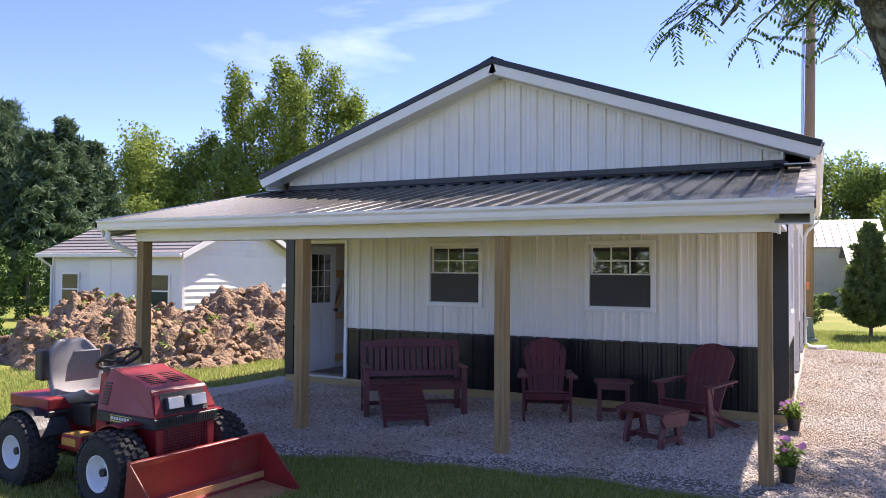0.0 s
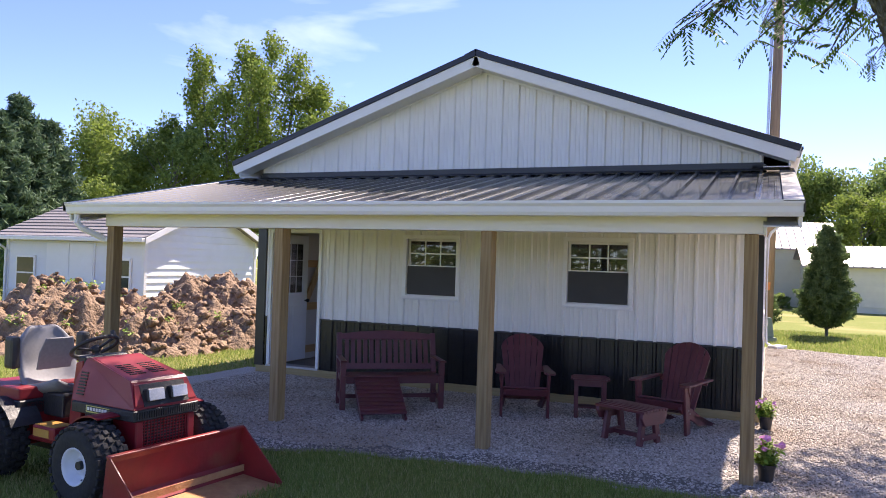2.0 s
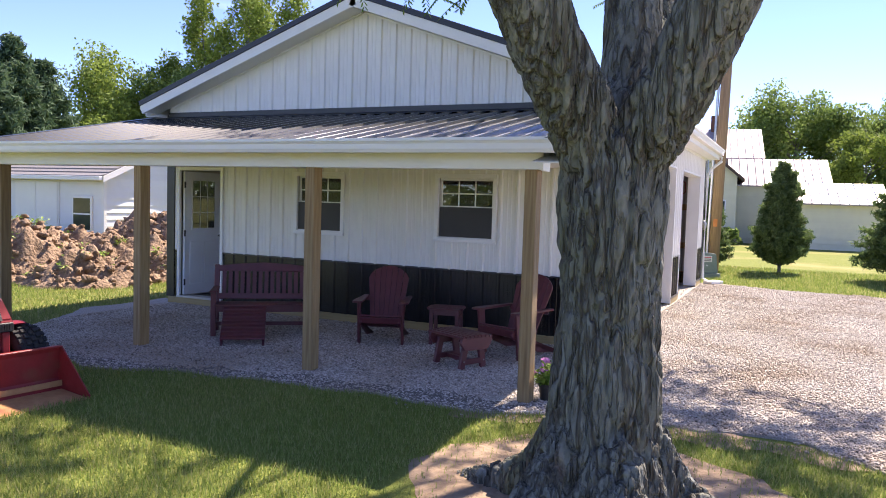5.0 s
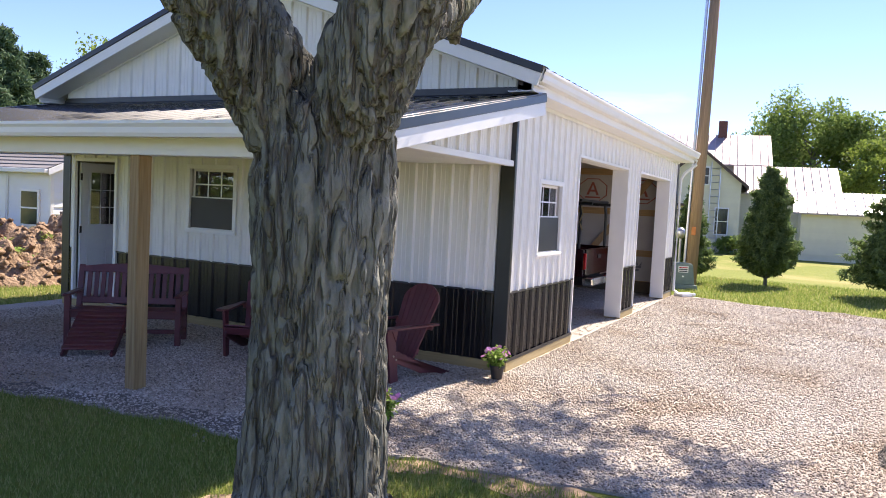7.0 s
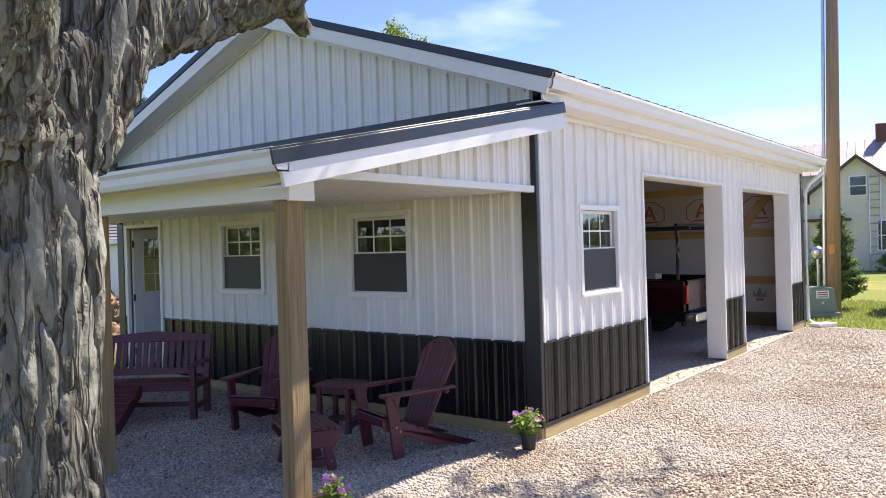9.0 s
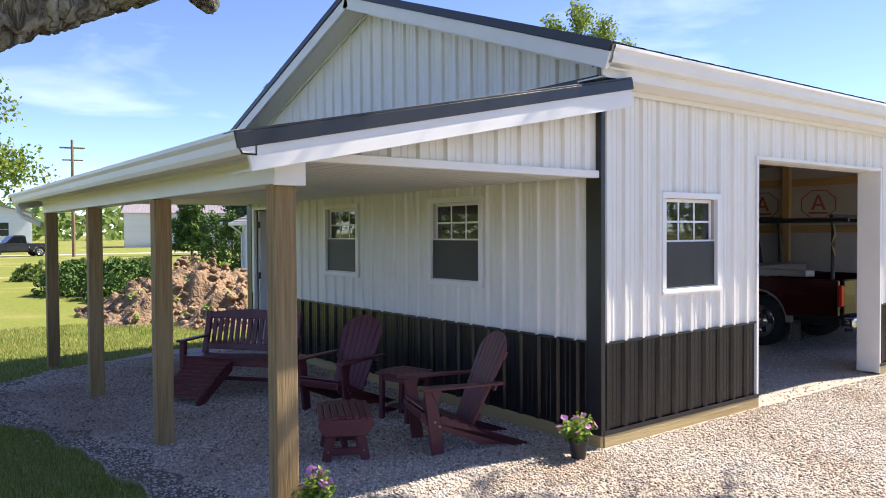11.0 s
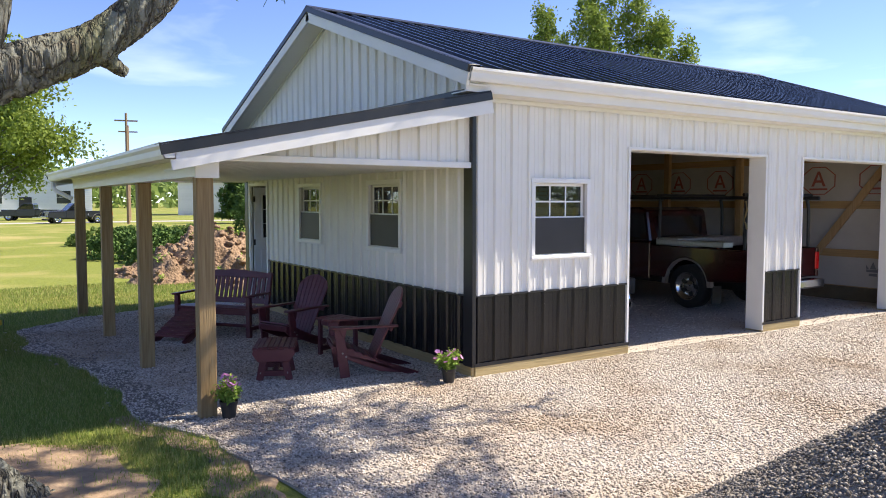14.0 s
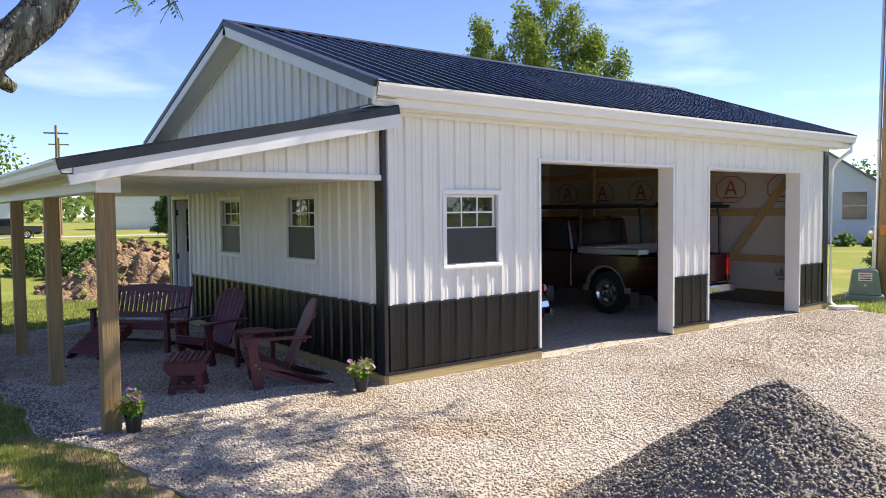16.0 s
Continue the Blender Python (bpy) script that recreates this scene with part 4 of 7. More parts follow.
def tractor_wheel(parent, x, y, side):
    """A knobbly turf tyre on a white pressed rim; side is the way its face looks."""
    R, Wd = 0.285, 0.27
    wh = new("wheel")
    wh.parent = parent
    wh.matrix_basis = pose(x, y, R - 0.01, 90 * side)       # local z looks outwards
    b = bmesh.new()
    prof = [(0.125, -Wd / 2 + 0.02), (0.2, -Wd / 2), (0.255, -Wd / 2 + 0.02), (0.277, -Wd / 2 + 0.06), (0.277, Wd / 2 - 0.06), (0.255, Wd / 2 - 0.02), (0.2, Wd / 2), (0.125, Wd / 2 - 0.02)]
    vs = [b.verts.new((r, 0, z)) for r, z in prof]
    es = [b.edges.new(p) for p in zip(vs, vs[1:])]
    bmesh.ops.spin(b, geom=vs + es, cent=(0, 0, 0), axis=(0, 0, 1), angle=2 * math.pi, steps=36)
    bmesh.ops.remove_doubles(b, verts=b.verts[:], dist=1e-4)
    part("tyre", b, M_TYRE, wh, "black knobbly turf tyre", smooth=True)
    lug = bmesh.new()
    for k in range(26):
        for j, z in enumerate((-0.105, -0.053, 0.0, 0.053, 0.105)):
            a = 2 * math.pi * (k + 0.5 * (j % 2)) / 26
            rr = 0.282 if abs(z) < 0.1 else 0.262
            box(-0.013, 0.013, -0.022, 0.022, -0.02, 0.02, 0.004, bm=lug, m=Matrix.Rotation(a, 4, "Z") @ Matrix.Translation((rr, 0, z)))
    part("tread", lug, M_TYRE, wh)
    r = bmesh.new()
    prof = [(0.0, 0.055), (0.045, 0.055), (0.05, 0.075), (0.055, 0.05), (0.1, 0.035), (0.112, 0.1), (0.126, 0.122), (0.132, 0.122), (0.132, 0.1)]
    vs = [r.verts.new((q, 0, z)) for q, z in prof]
    es = [r.edges.new(p) for p in zip(vs, vs[1:])]
    bmesh.ops.spin(r, geom=vs + es, cent=(0, 0, 0), axis=(0, 0, 1), angle=2 * math.pi, steps=28)
    bmesh.ops.remove_doubles(r, verts=r.verts[:], dist=1e-4)
    rim = part("rim", r, M_RIM, wh, "white pressed steel rim", smooth=True)
    part("hub", cyl(0.03, 0.03, pose(0, 0, 0.056), 12), M_BLK, rim)
    return wh


def tractor(m):
    tr = empty("garden_tractor", m, "red articulated garden tractor with a front bucket on the lawn", "tractor")
    # hood: side outline drawn across, narrowed towards the top
    hb = prism([(0.06, 0.63), (0.06, 0.655), (-0.02, 0.815), (-0.06, 0.835), (-0.52, 0.955), (-0.60, 0.945), (-0.66, 0.80), (-0.66, 0.63)], 0.58, pose(0, 0.29, 0, 90))
    for v in hb.verts:
        f = max(0.0, (v.co.z - 0.655) / 0.3)
        v.co.y *= 1 - 0.26 * f
    bmesh.ops.bevel(hb, geom=[e for e in hb.edges if e.calc_length() > 0.1], offset=0.014, segments=2, affect="EDGES")
    hood = part("hood", hb, M_RED, tr, "red sheet-metal hood with louvres", smooth=False)
    for s in (-1, 1):
        for k in range(2):
            for i in range(6):
                x = -0.16 - 0.035 * i - 0.0
                y = s * (0.06 + 0.075 * k)
                z = 0.836 + (-(x) - 0.06) * 0.261
                part("louvre", box(x - 0.011, x + 0.011, y - 0.03, y + 0.03, z - 0.004, z + 0.0018, m=None), M_TYRE, hood)
        for i in range(8):
            z = 0.69 + 0.022 * i
            y = s * (0.29 * (1 - 0.26 * (z - 0.655) / 0.3) + 0.002)
            part("side_louvre", box(-0.60, -0.52, y - 0.004, y + 0.004, z - 0.005, z + 0.005), M_BLK, hood)
    # headlamp recess
    part("lamp_recess", prism([(0.064, 0.655), (-0.012, 0.805), (-0.03, 0.80), (0.04, 0.655)], 0.40, pose(0, 0.20, 0, 90)), M_BLK, tr)
    for s in (-1, 1):
        lm = pose(0.034, s * 0.105, 0.728, 0, -12, 0)
        hl = part("headlight", box(-0.03, 0.035, -0.075, 0.075, -0.048, 0.048, 0.01, m=lm), M_BLK, tr)
        part("lens", box(0.0355, 0.043, -0.068, 0.068, -0.042, 0.042, 0.004, m=lm), M_LENS, hl, "clear ribbed lamp lens")
    # dark band with the air slots and badges
    part("band", box(-0.64, 0.066, -0.295, 0.295, 0.555, 0.634, 0.006), M_BLK, tr, "black band round the hood")
    for i in range(26):
        y = -0.26 + 0.52 * i / 25
        part("air_slot", box(0.066, 0.072, y - 0.006, y + 0.006, 0.572, 0.622), M_TYRE, tr)
    part("badge", box(-0.46, -0.2, -0.2985, -0.2952, 0.572, 0.622), M_YELLOW, tr, "yellow-edged maker's badge")
    part("badge_face", box(-0.45, -0.2, -0.3005, -0.2988, 0.582, 0.617), M_BLK, tr)
    for i in range(7):
        x = -0.443 + 0.033 * i
        part("badge_bar", box(x, x + 0.024, -0.3022, -0.3008, 0.588, 0.611), M_DECAL, tr)
    # front grille
    for s in (-1, 1):
        part("grille_cheek", box(-0.2, 0.06, s * 0.20, s * 0.265, 0.27, 0.554, 0.008), M_RED, tr)
    part("grille_sill", box(0.0, 0.06, -0.199, 0.199, 0.27, 0.33, 0.008), M_RED, tr)
    part("radiator", box(-0.05, 0.02, -0.199, 0.199, 0.331, 0.553), M_BLK, tr)
    for i in range(10):
        z = 0.345 + 0.022 * i
        part("grille_bar", box(0.035, 0.045, -0.199, 0.199, z - 0.0035, z + 0.0035), M_RED, tr)
    for i in range(14):
        y = -0.185 + 0.0285 * i
        part("grille_bar", box(0.0452, 0.05, y - 0.003, y + 0.003, 0.332, 0.552), M_RED, tr)
    part("number_bar", box(-0.16, -0.05, -0.268, -0.2655, 0.36, 0.385), M_DECAL, tr)
    part("number_bar", box(-0.15, -0.06, -0.268, -0.2655, 0.325, 0.345), M_DECAL, tr)
    # engine and frame
    eng = box(-0.62, -0.05, -0.2, 0.2, 0.2, 0.553, 0.02)
    for i in range(6):
        cyl(0.02 + 0.006 * (i % 3), 0.07, pose(-0.55 + 0.075 * i, -0.2, 0.28 + 0.04 * (i % 4), 90), 10, bm=eng)
        box(-0.57 + 0.08 * i, -0.53 + 0.08 * i, -0.235, -0.19, 0.4, 0.5, 0.004, bm=eng)
    part("engine", eng, M_BLK, tr, "black engine block and hoses")
    part("chassis", box(-1.5, 0.0, -0.16, 0.16, 0.17, 0.3, 0.01), M_BLK, tr)
    part("dash_tower", prism([(-0.661, 0.25), (-0.661, 0.92), (-0.74, 0.9), (-0.80, 0.5), (-0.80, 0.25)], 0.4, pose(0, 0.2, 0, 90), 0.006), M_RED, tr)
    part("dash", box(-0.735, -0.64, -0.19, 0.19, 0.88, 0.95, 0.01, m=None), M_BLK, tr)
    # steering wheel
    sm = pose(-0.80, 0.0, 1.0, 0, -32, 0)
    st = bmesh.new()
    ring = [(0.175 * math.cos(t), 0.175 * math.sin(t), 0) for t in (2 * math.pi * k / 28 for k in range(29))]
    tube(ring, 0.016, 8, bm=st)
    for k in range(3):
        a = 2 * math.pi * k / 3 + 0.5
        tube([(0, 0, -0.03), (0.17 * math.cos(a), 0.17 * math.sin(a), 0)], 0.011, 6, bm=st)
    cyl(0.035, 0.05, pose(0, 0, -0.05), 14, bm=st)
    st.transform(sm)
    sw = part("steering_wheel", st, M_BLK, tr, "black steering wheel", smooth=True)
    part("steering_column", tube([sm @ Vector((0, 0, -0.04)), (-0.70, 0, 0.86)], 0.022, 8), M_BLK, sw)
    part("spinner_knob", cyl(0.018, 0.05, sm @ pose(0.15, 0.08, 0.01), 10, bevel=0.005), M_BLK, sw)
    # footwell and plates
    part("footplate", box(-1.05, -0.66, -0.36, 0.36, 0.3, 0.33, 0.005), M_RED, tr)
    part("step_plate", box(-0.95, -0.68, -0.40, -0.21, 0.332, 0.43, 0.01), M_RED, tr)
    part("warning_plate", box(-0.94, -0.7, -0.385, -0.24, 0.4305, 0.436), M_OCHRE, tr, "worn ochre tread plate")
    part("warning_label", box(-0.93, -0.74, -0.4035, -0.4005, 0.352, 0.41), M_OCHRE, tr)
    # rear body
    part("rear_box", box(-1.72, -1.14, -0.40, 0.40, 0.585, 0.68, 0.014), M_RED, tr, "red box behind the seat")
    part("rear_band", box(-1.70, -1.12, -0.405, 0.405, 0.47, 0.584, 0.008), M_BLK, tr)
    part("rear_plate", prism([(-1.12, 0.57), (-1.12, 0.24), (-1.3, 0.2), (-1.5, 0.469), (-1.42, 0.469)], 0.7, pose(0, 0.35, 0, 90), 0.006), M_RED, tr)
    part("amber_light", box(-1.30, -1.19, -0.425, -0.4055, 0.50, 0.55, 0.006), M_AMBER, tr, "amber marker light")
    letters("lettering", "WHEEL", 0.045, pose(-1.555, -0.4075, 0.53, 90), M_DECAL, tr)
    letters("lettering", "DRIVE", 0.045, pose(-1.555, -0.4075, 0.487, 90), M_DECAL, tr)
    letters("lettering", "4", 0.085, pose(-1.635, -0.4075, 0.495, 90), M_YELLOW, tr)
    # fenders over the wheels
    for s in (-1, 1):
        for x0, ang in ((-1.32, (25, 165)), (-0.16, (75, 200))):
            fb = bmesh.new()
            n = 12
            a0, a1 = radians(ang[0]), radians(ang[1])
            y0, y1 = (0.27, 0.52) if x0 < -1 else (0.27, 0.48)
            prev = None
            for k in range(n + 1):
                a = a0 + (a1 - a0) * k / n
                quad = [fb.verts.new((x0 + r * math.cos(a), s * y, 0.275 + r * math.sin(a))) for r in (0.32, 0.33) for y in (y0, y1)]
                if prev:
                    p, q = prev, quad
                    for i, j in ((0, 1), (1, 3), (3, 2), (2, 0)):
                        fb.faces.new((p[i], p[j], q[j], q[i]))
                else:
                    fb.faces.new((quad[0], quad[2], quad[3], quad[1]))
                prev = quad
            fb.faces.new((prev[0], prev[1], prev[3], prev[2]))
            bmesh.ops.recalc_face_normals(fb, faces=fb.faces[:])
            part("fender", fb, M_RED if x0 > -1 else M_BLK, tr)
    for x in (-0.16, -1.32):
        part("axle", cyl(0.045, 0.88, pose(x, -0.44, 0.275, -90), 12), M_BLK, tr)
        for s in (-1, 1):
            tractor_wheel(tr, x, s * 0.47, 1 if s < 0 else -1)
    # seat: a padded bucket, swept up into a high back
    sb = bmesh.new()
    rows = []
    for k in range(15):
        q = k / 14
        if q < 0.45:
            u = q / 0.45
            cx, cz, nx, nz, half = -0.86 - 0.36 * u, 0.70 - 0.045 * u + 0.03 * (1 - u) ** 3, 0.0, 1.0, 0.21 + 0.045 * u
        else:
            u = (q - 0.45) / 0.55
            cx, cz = -1.22 - 0.05 * min(1, u * 3) - 0.13 * u, 0.655 + 0.5 * u
            nx, nz, half = 0.97, 0.24, 0.262 - 0.02 * u - 0.13 * max(0, u - 0.72) / 0.28
        ring = []
        for j in range(9):
            e = j / 4 - 1
            lift = 0.075 * abs(e) ** 2.4 * (1 - 0.5 * q)
            ring.append((Vector((cx + nx * lift, half * e, cz + nz * lift)), Vector((nx, 0, nz))))
        rows.append(ring)
    front = [[sb.verts.new(p) for p, n in ring] for ring in rows]
    back = [[sb.verts.new(p - n * 0.075) for p, n in ring] for ring in rows]
    for A, flip in ((front, 0), (back, 1)):
        for k in range(14):
            for j in range(8):
                q4 = (A[k][j], A[k][j + 1], A[k + 1][j + 1], A[k + 1][j])
                sb.faces.new(q4[::-1] if flip else q4)
    for k in range(14):
        sb.faces.new((front[k][0], front[k + 1][0], back[k + 1][0], back[k][0]))
        sb.faces.new((front[k][8], back[k][8], back[k + 1][8], front[k + 1][8]))
    for j in range(8):
        sb.faces.new((front[0][j], back[0][j], back[0][j + 1], front[0][j + 1]))
        sb.faces.new((front[14][j], front[14][j + 1], back[14][j + 1], back[14][j]))
    bmesh.ops.recalc_face_normals(sb, faces=sb.faces[:])
    sb.transform(Matrix.Translation((-0.07, -0.02, -0.02)))
    seat = part("seat", sb, M_SEAT, tr, "grey vinyl high-back bucket seat", smooth=True)
    bv = seat.modifiers.new("round", "SUBSURF")
    bv.levels = bv.render_levels = 1
    part("back_pad", prism([(-0.15, 0.13), (0.15, 0.13), (0.155, 0.28), (0.12, 0.40), (-0.12, 0.40), (-0.155, 0.28)], 0.014, pose(-1.335, -0.02, 0.66, 90, 0, 90) @ pose(0, 0, 0, 15, 0, 0), 0.006), M_SEAT, seat)
    for s in (-1, 1):
        part("armrest", box(-1.46, -1.34, s * 0.31 - 0.035, s * 0.31 + 0.035, 0.80, 1.06, 0.028), M_BLK, seat)
    part("seat_base", box(-1.28, -0.88, -0.2, 0.2, 0.45, 0.639, 0.02), M_BLK, tr)
    # loader arms and bucket
    for s in (-1, 1):
        part("lift_arm", board((-0.35, s * 0.30, 0.22), (0.17, s * 0.34, 0.16), 0.05, 0.06, (0, 0, 1)), M_BLK, tr)
        part("lift_ram", tube([(-0.15, s * 0.52, 0.16), (0.05, s * 0.52, 0.17), (0.17, s * 0.5, 0.2)], 0.022, 8), M_BLK, tr)
    bw = 0.61
    bucket = part("bucket", prism([(0.24, 0.40), (0.225, 0.36), (0.20, 0.12), (0.26, 0.03), (0.62, 0.005), (0.62, 0.0), (0.24, 0.015), (0.185, 0.11), (0.212, 0.37), (0.225, 0.405)], 2 * bw, pose(0, bw, 0, 90)), M_BUCKET, tr, "scuffed red loader bucket with a bare floor")
    for s in (-1, 1):
        part("bucket_cheek", prism([(0.225, 0.405), (0.25, 0.405), (0.66, 0.03), (0.64, 0.0), (0.24, 0.0), (0.19, 0.11)], 0.012, pose(0, s * bw + 0.006, 0, 90), 0.002), M_BUCKET, bucket)
    part("bucket_floor", box(0.262, 0.60, -bw + 0.012, bw - 0.012, 0.028, 0.034, m=pose(0, 0, 0, 0, 3.7, 0) @ pose(0, 0, 0.014)), M_RUST, bucket, "bare rust-orange steel floor")
    part("bucket_kicker", box(0.205, 0.212, -bw + 0.012, bw - 0.012, 0.05, 0.1, m=pose(0.06, 0, 0.01)), M_RUST, bucket)
    part("cutting_edge", box(0.58, 0.665, -bw, bw, -0.002, 0.01, 0.002), M_RUST, bucket)
    part("bucket_lip", box(0.205, 0.25, -bw, bw, 0.395, 0.412, 0.004), M_BUCKET, bucket)
    return tr


tractor(pose(-4.045, -5.13, -0.025, 0, 0, -6.5))


# ---- inside the garage ----
M_MARK = mat("wrap_print_red", (0.42, 0.12, 0.09), None, 8, 0.6)
M_MARK2 = mat("wrap_print_grey", (0.22, 0.22, 0.23), None, 8, 0.6)
garage_wrap = empty("garage_lining", Matrix(), "house-wrap lining with printed marks and timber girts", "wall", kind="structure")
LX = XL + 0.155
for z in (0.2, 0.88, 1.78, 2.66):
    part("girt", box(LX, LX + 0.04, 2.28, YB - 0.16, z - 0.07, z + 0.07, 0.004), M_LUMBERY, garage_wrap)
    part("girt", box(XL + 0.2, XR - 0.2, YB - 0.19, YB - 0.145, z - 0.07, z + 0.07, 0.004), M_LUMBERX, garage_wrap)
for y in (3.1, 5.5, 7.9):
    part("pole_timber", box(LX, LX + 0.14, y - 0.07, y + 0.07, 0.0, 2.99, 0.005), M_LUMBERZ, garage_wrap)
for x in (-5.4, -3.5):
    part("pole_timber", box(x - 0.07, x + 0.07, YB - 0.29, YB - 0.192, 0.0, 2.99, 0.005), M_LUMBERZ, garage_wrap)
part("brace", board((-2.16, YB - 0.215, 0.37), (-0.36, YB - 0.215, 2.74), 0.14, 0.04, (0, 1, 0)), M_LUMBERZ, garage_wrap)
part("sill_board", box(XL + 0.2, XR - 0.2, YB - 0.196, YB - 0.148, -0.05, 0.26, 0.004), mat("dark_treated", (0.16, 0.12, 0.07), (0.12, 0.09, 0.05), 6, 0.8), garage_wrap)


def printed_mark(m, s):
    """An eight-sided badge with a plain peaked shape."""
    o = [(math.cos(radians(22.5 + 45 * k)) * s, math.sin(radians(22.5 + 45 * k)) * s * 0.8) for k in range(8)]
    b = bmesh.new()
    for k in range(8):
        p, q = o[k], o[(k + 1) % 8]
        vs = [b.verts.new((*p, 0)), b.verts.new((*q, 0)), b.verts.new((q[0] * 0.93, q[1] * 0.93, 0)), b.verts.new((p[0] * 0.93, p[1] * 0.93, 0))]
        b.faces.new(vs)
    for pts in ([(-0.4, -0.3), (-0.24, -0.3), (0.06, 0.5), (-0.06, 0.5)], [(0.4, -0.3), (0.06, 0.5), (-0.06, 0.5), (0.24, -0.3)], [(-0.18, -0.1), (0.18, -0.1), (0.16, 0.03), (-0.16, 0.03)], [(-0.5, -0.5), (0.5, -0.5), (0.5, -0.4), (-0.5, -0.4)]):
        n = [b.verts.new((x * s, y * s, 0.001)) for x, y in pts]
        b.faces.new(n)
    b.transform(m)
    return part("printed_mark", b, M_MARK, garage_wrap)


def printed_crown(m, s):
    b = bmesh.new()
    for pts in ([(-0.5, -0.2), (0.5, -0.2), (0.5, 0.0), (-0.5, 0.0)], [(-0.5, 0.03), (-0.3, 0.03), (-0.55, 0.4)], [(-0.25, 0.03), (0.25, 0.03), (0.0, 0.6)], [(0.3, 0.03), (0.5, 0.03), (0.55, 0.4)], [(-0.3, -0.5), (0.3, -0.5), (0.3, -0.3), (-0.3, -0.3)]):
        b.faces.new([b.verts.new((x * s, y * s, 0)) for x, y in pts])
    b.transform(m)
    return part("printed_mark", b, M_MARK2, garage_wrap)


for x in (-0.72, -1.83, -2.94, -4.05, -5.16, -6.27):
    printed_mark(pose(x, YB - 0.146, 2.24, 90, 0, 0), 0.36)
for x in (-0.75, -2.0, -3.3, -4.6):
    printed_crown(pose(x, YB - 0.146, 0.6, 90, 0, 0), 0.24)
for y in (2.9, 3.9, 4.9, 5.9, 6.9, 7.9, 8.9):
    printed_mark(pose(XL + 0.153, y, 2.24, 90, 0, 90), 0.36)

# dark red pickup, nose towards the far wall
M_TRUCK = mat("truck_maroon", (0.042, 0.002, 0.004), (0.034, 0.002, 0.003), 6.0, 0.2, coat=0.5, spec=0.6)
M_CHROME = mat("chrome", (0.75, 0.75, 0.76), (0.68, 0.68, 0.69), 16.0, 0.16, 1.0)
M_TAILRED = mat("tail_lens", (0.55, 0.01, 0.012), None, 10, 0.15)
M_FLARE = mat("grey_fender_flare", (0.30, 0.28, 0.255), (0.26, 0.245, 0.22), 12, 0.5)
M_ALU = mat("aluminium_box", (0.62, 0.62, 0.63), (0.5, 0.5, 0.51), 30.0, 0.32, 0.9)


def road_wheel(parent, x, y, side, r=0.38, w=0.25, rim=None):
    wh = new("wheel")
    wh.parent = parent
    wh.matrix_basis = pose(x, y, r, 90 * side)
    b = bmesh.new()
    prof = [(r * 0.62, -w / 2), (r * 0.9, -w / 2), (r, -w / 2 + 0.03), (r, w / 2 - 0.03), (r * 0.9, w / 2), (r * 0.62, w / 2)]
    vs = [b.verts.new((q, 0, z)) for q, z in prof]
    es = [b.edges.new(p) for p in zip(vs, vs[1:])]
    bmesh.ops.spin(b, geom=vs + es, cent=(0, 0, 0), axis=(0, 0, 1), angle=2 * math.pi, steps=30)
    bmesh.ops.remove_doubles(b, verts=b.verts[:], dist=1e-4)
    part("tyre", b, M_TYRE, wh, smooth=True)
    d = bmesh.new()
    prof = [(0.0, w / 2 - 0.05), (r * 0.16, w / 2 - 0.03), (r * 0.2, w / 2 - 0.07), (r * 0.5, w / 2 - 0.06), (r * 0.6, w / 2 - 0.01), (r * 0.64, w / 2 + 0.004), (r * 0.64, w / 2 - 0.05)]
    vs = [d.verts.new((q, 0, z)) for q, z in prof]
    es = [d.edges.new(p) for p in zip(vs, vs[1:])]
    bmesh.ops.spin(d, geom=vs + es, cent=(0, 0, 0), axis=(0, 0, 1), angle=2 * math.pi, steps=24)
    bmesh.ops.remove_doubles(d, verts=d.verts[:], dist=1e-4)
    rm = part("rim", d, rim or M_CHROME, wh, "polished wheel", smooth=True)
    for k in range(5):
        a = 2 * math.pi * k / 5
        part("vent", box(r * 0.27, r * 0.46, -0.035, 0.035, w / 2 - 0.068, w / 2 - 0.055, 0.005, m=Matrix.Rotation(a, 4, "Z")), M_BLK, rm)
    return wh


def pickup(m, label, paint, category="truck", rack=True):
    """A pickup, tail at local x = 0, nose towards -x, 1.9 wide about y = 0."""
    tk = empty("pickup_truck", m, label, category)
    H = 0.95
    for s in (-1, 1):
        side = [(-0.02, 0.55), (-0.02, 1.05), (-2.0, 1.07), (-2.0, 0.52), (-1.68, 0.5)]
        side += [(-1.22 + 0.46 * math.cos(a), 0.42 + 0.46 * math.sin(a)) for a in (radians(170 - 20 * k) for k in range(9))] + [(-0.7, 0.5)]
        part("bed_side", prism(side, 0.07, pose(0, s * H + (0.07 if s > 0 else 0.0), 0, 90), 0.012), paint, tk)
        arch = bmesh.new()
        prev = None
        for k in range(13):
            a = radians(180 - 15 * k)
            q = [arch.verts.new((-1.22 + r * math.cos(a), s * y, 0.40 + r * math.sin(a))) for r in (0.44, 0.52) for y in (H - 0.03, H + 0.05)]
            if prev:
                for i, j in ((0, 1), (1, 3), (3, 2), (2, 0)):
                    arch.faces.new((prev[i], prev[j], q[j], q[i]))
            prev = q
        bmesh.ops.recalc_face_normals(arch, faces=arch.faces[:])
        part("fender_flare", arch, M_FLARE, tk)
        part("tail_light", box(-0.06, 0.012, s * 0.93 - 0.05, s * 0.93 + 0.05, 0.68, 0.98, 0.012), M_TAILRED, tk, "red tail light")
        part("mud_flap", box(-0.72, -0.7, s * 0.83 - 0.12, s * 0.83 + 0.12, 0.12, 0.42), M_BLK, tk)
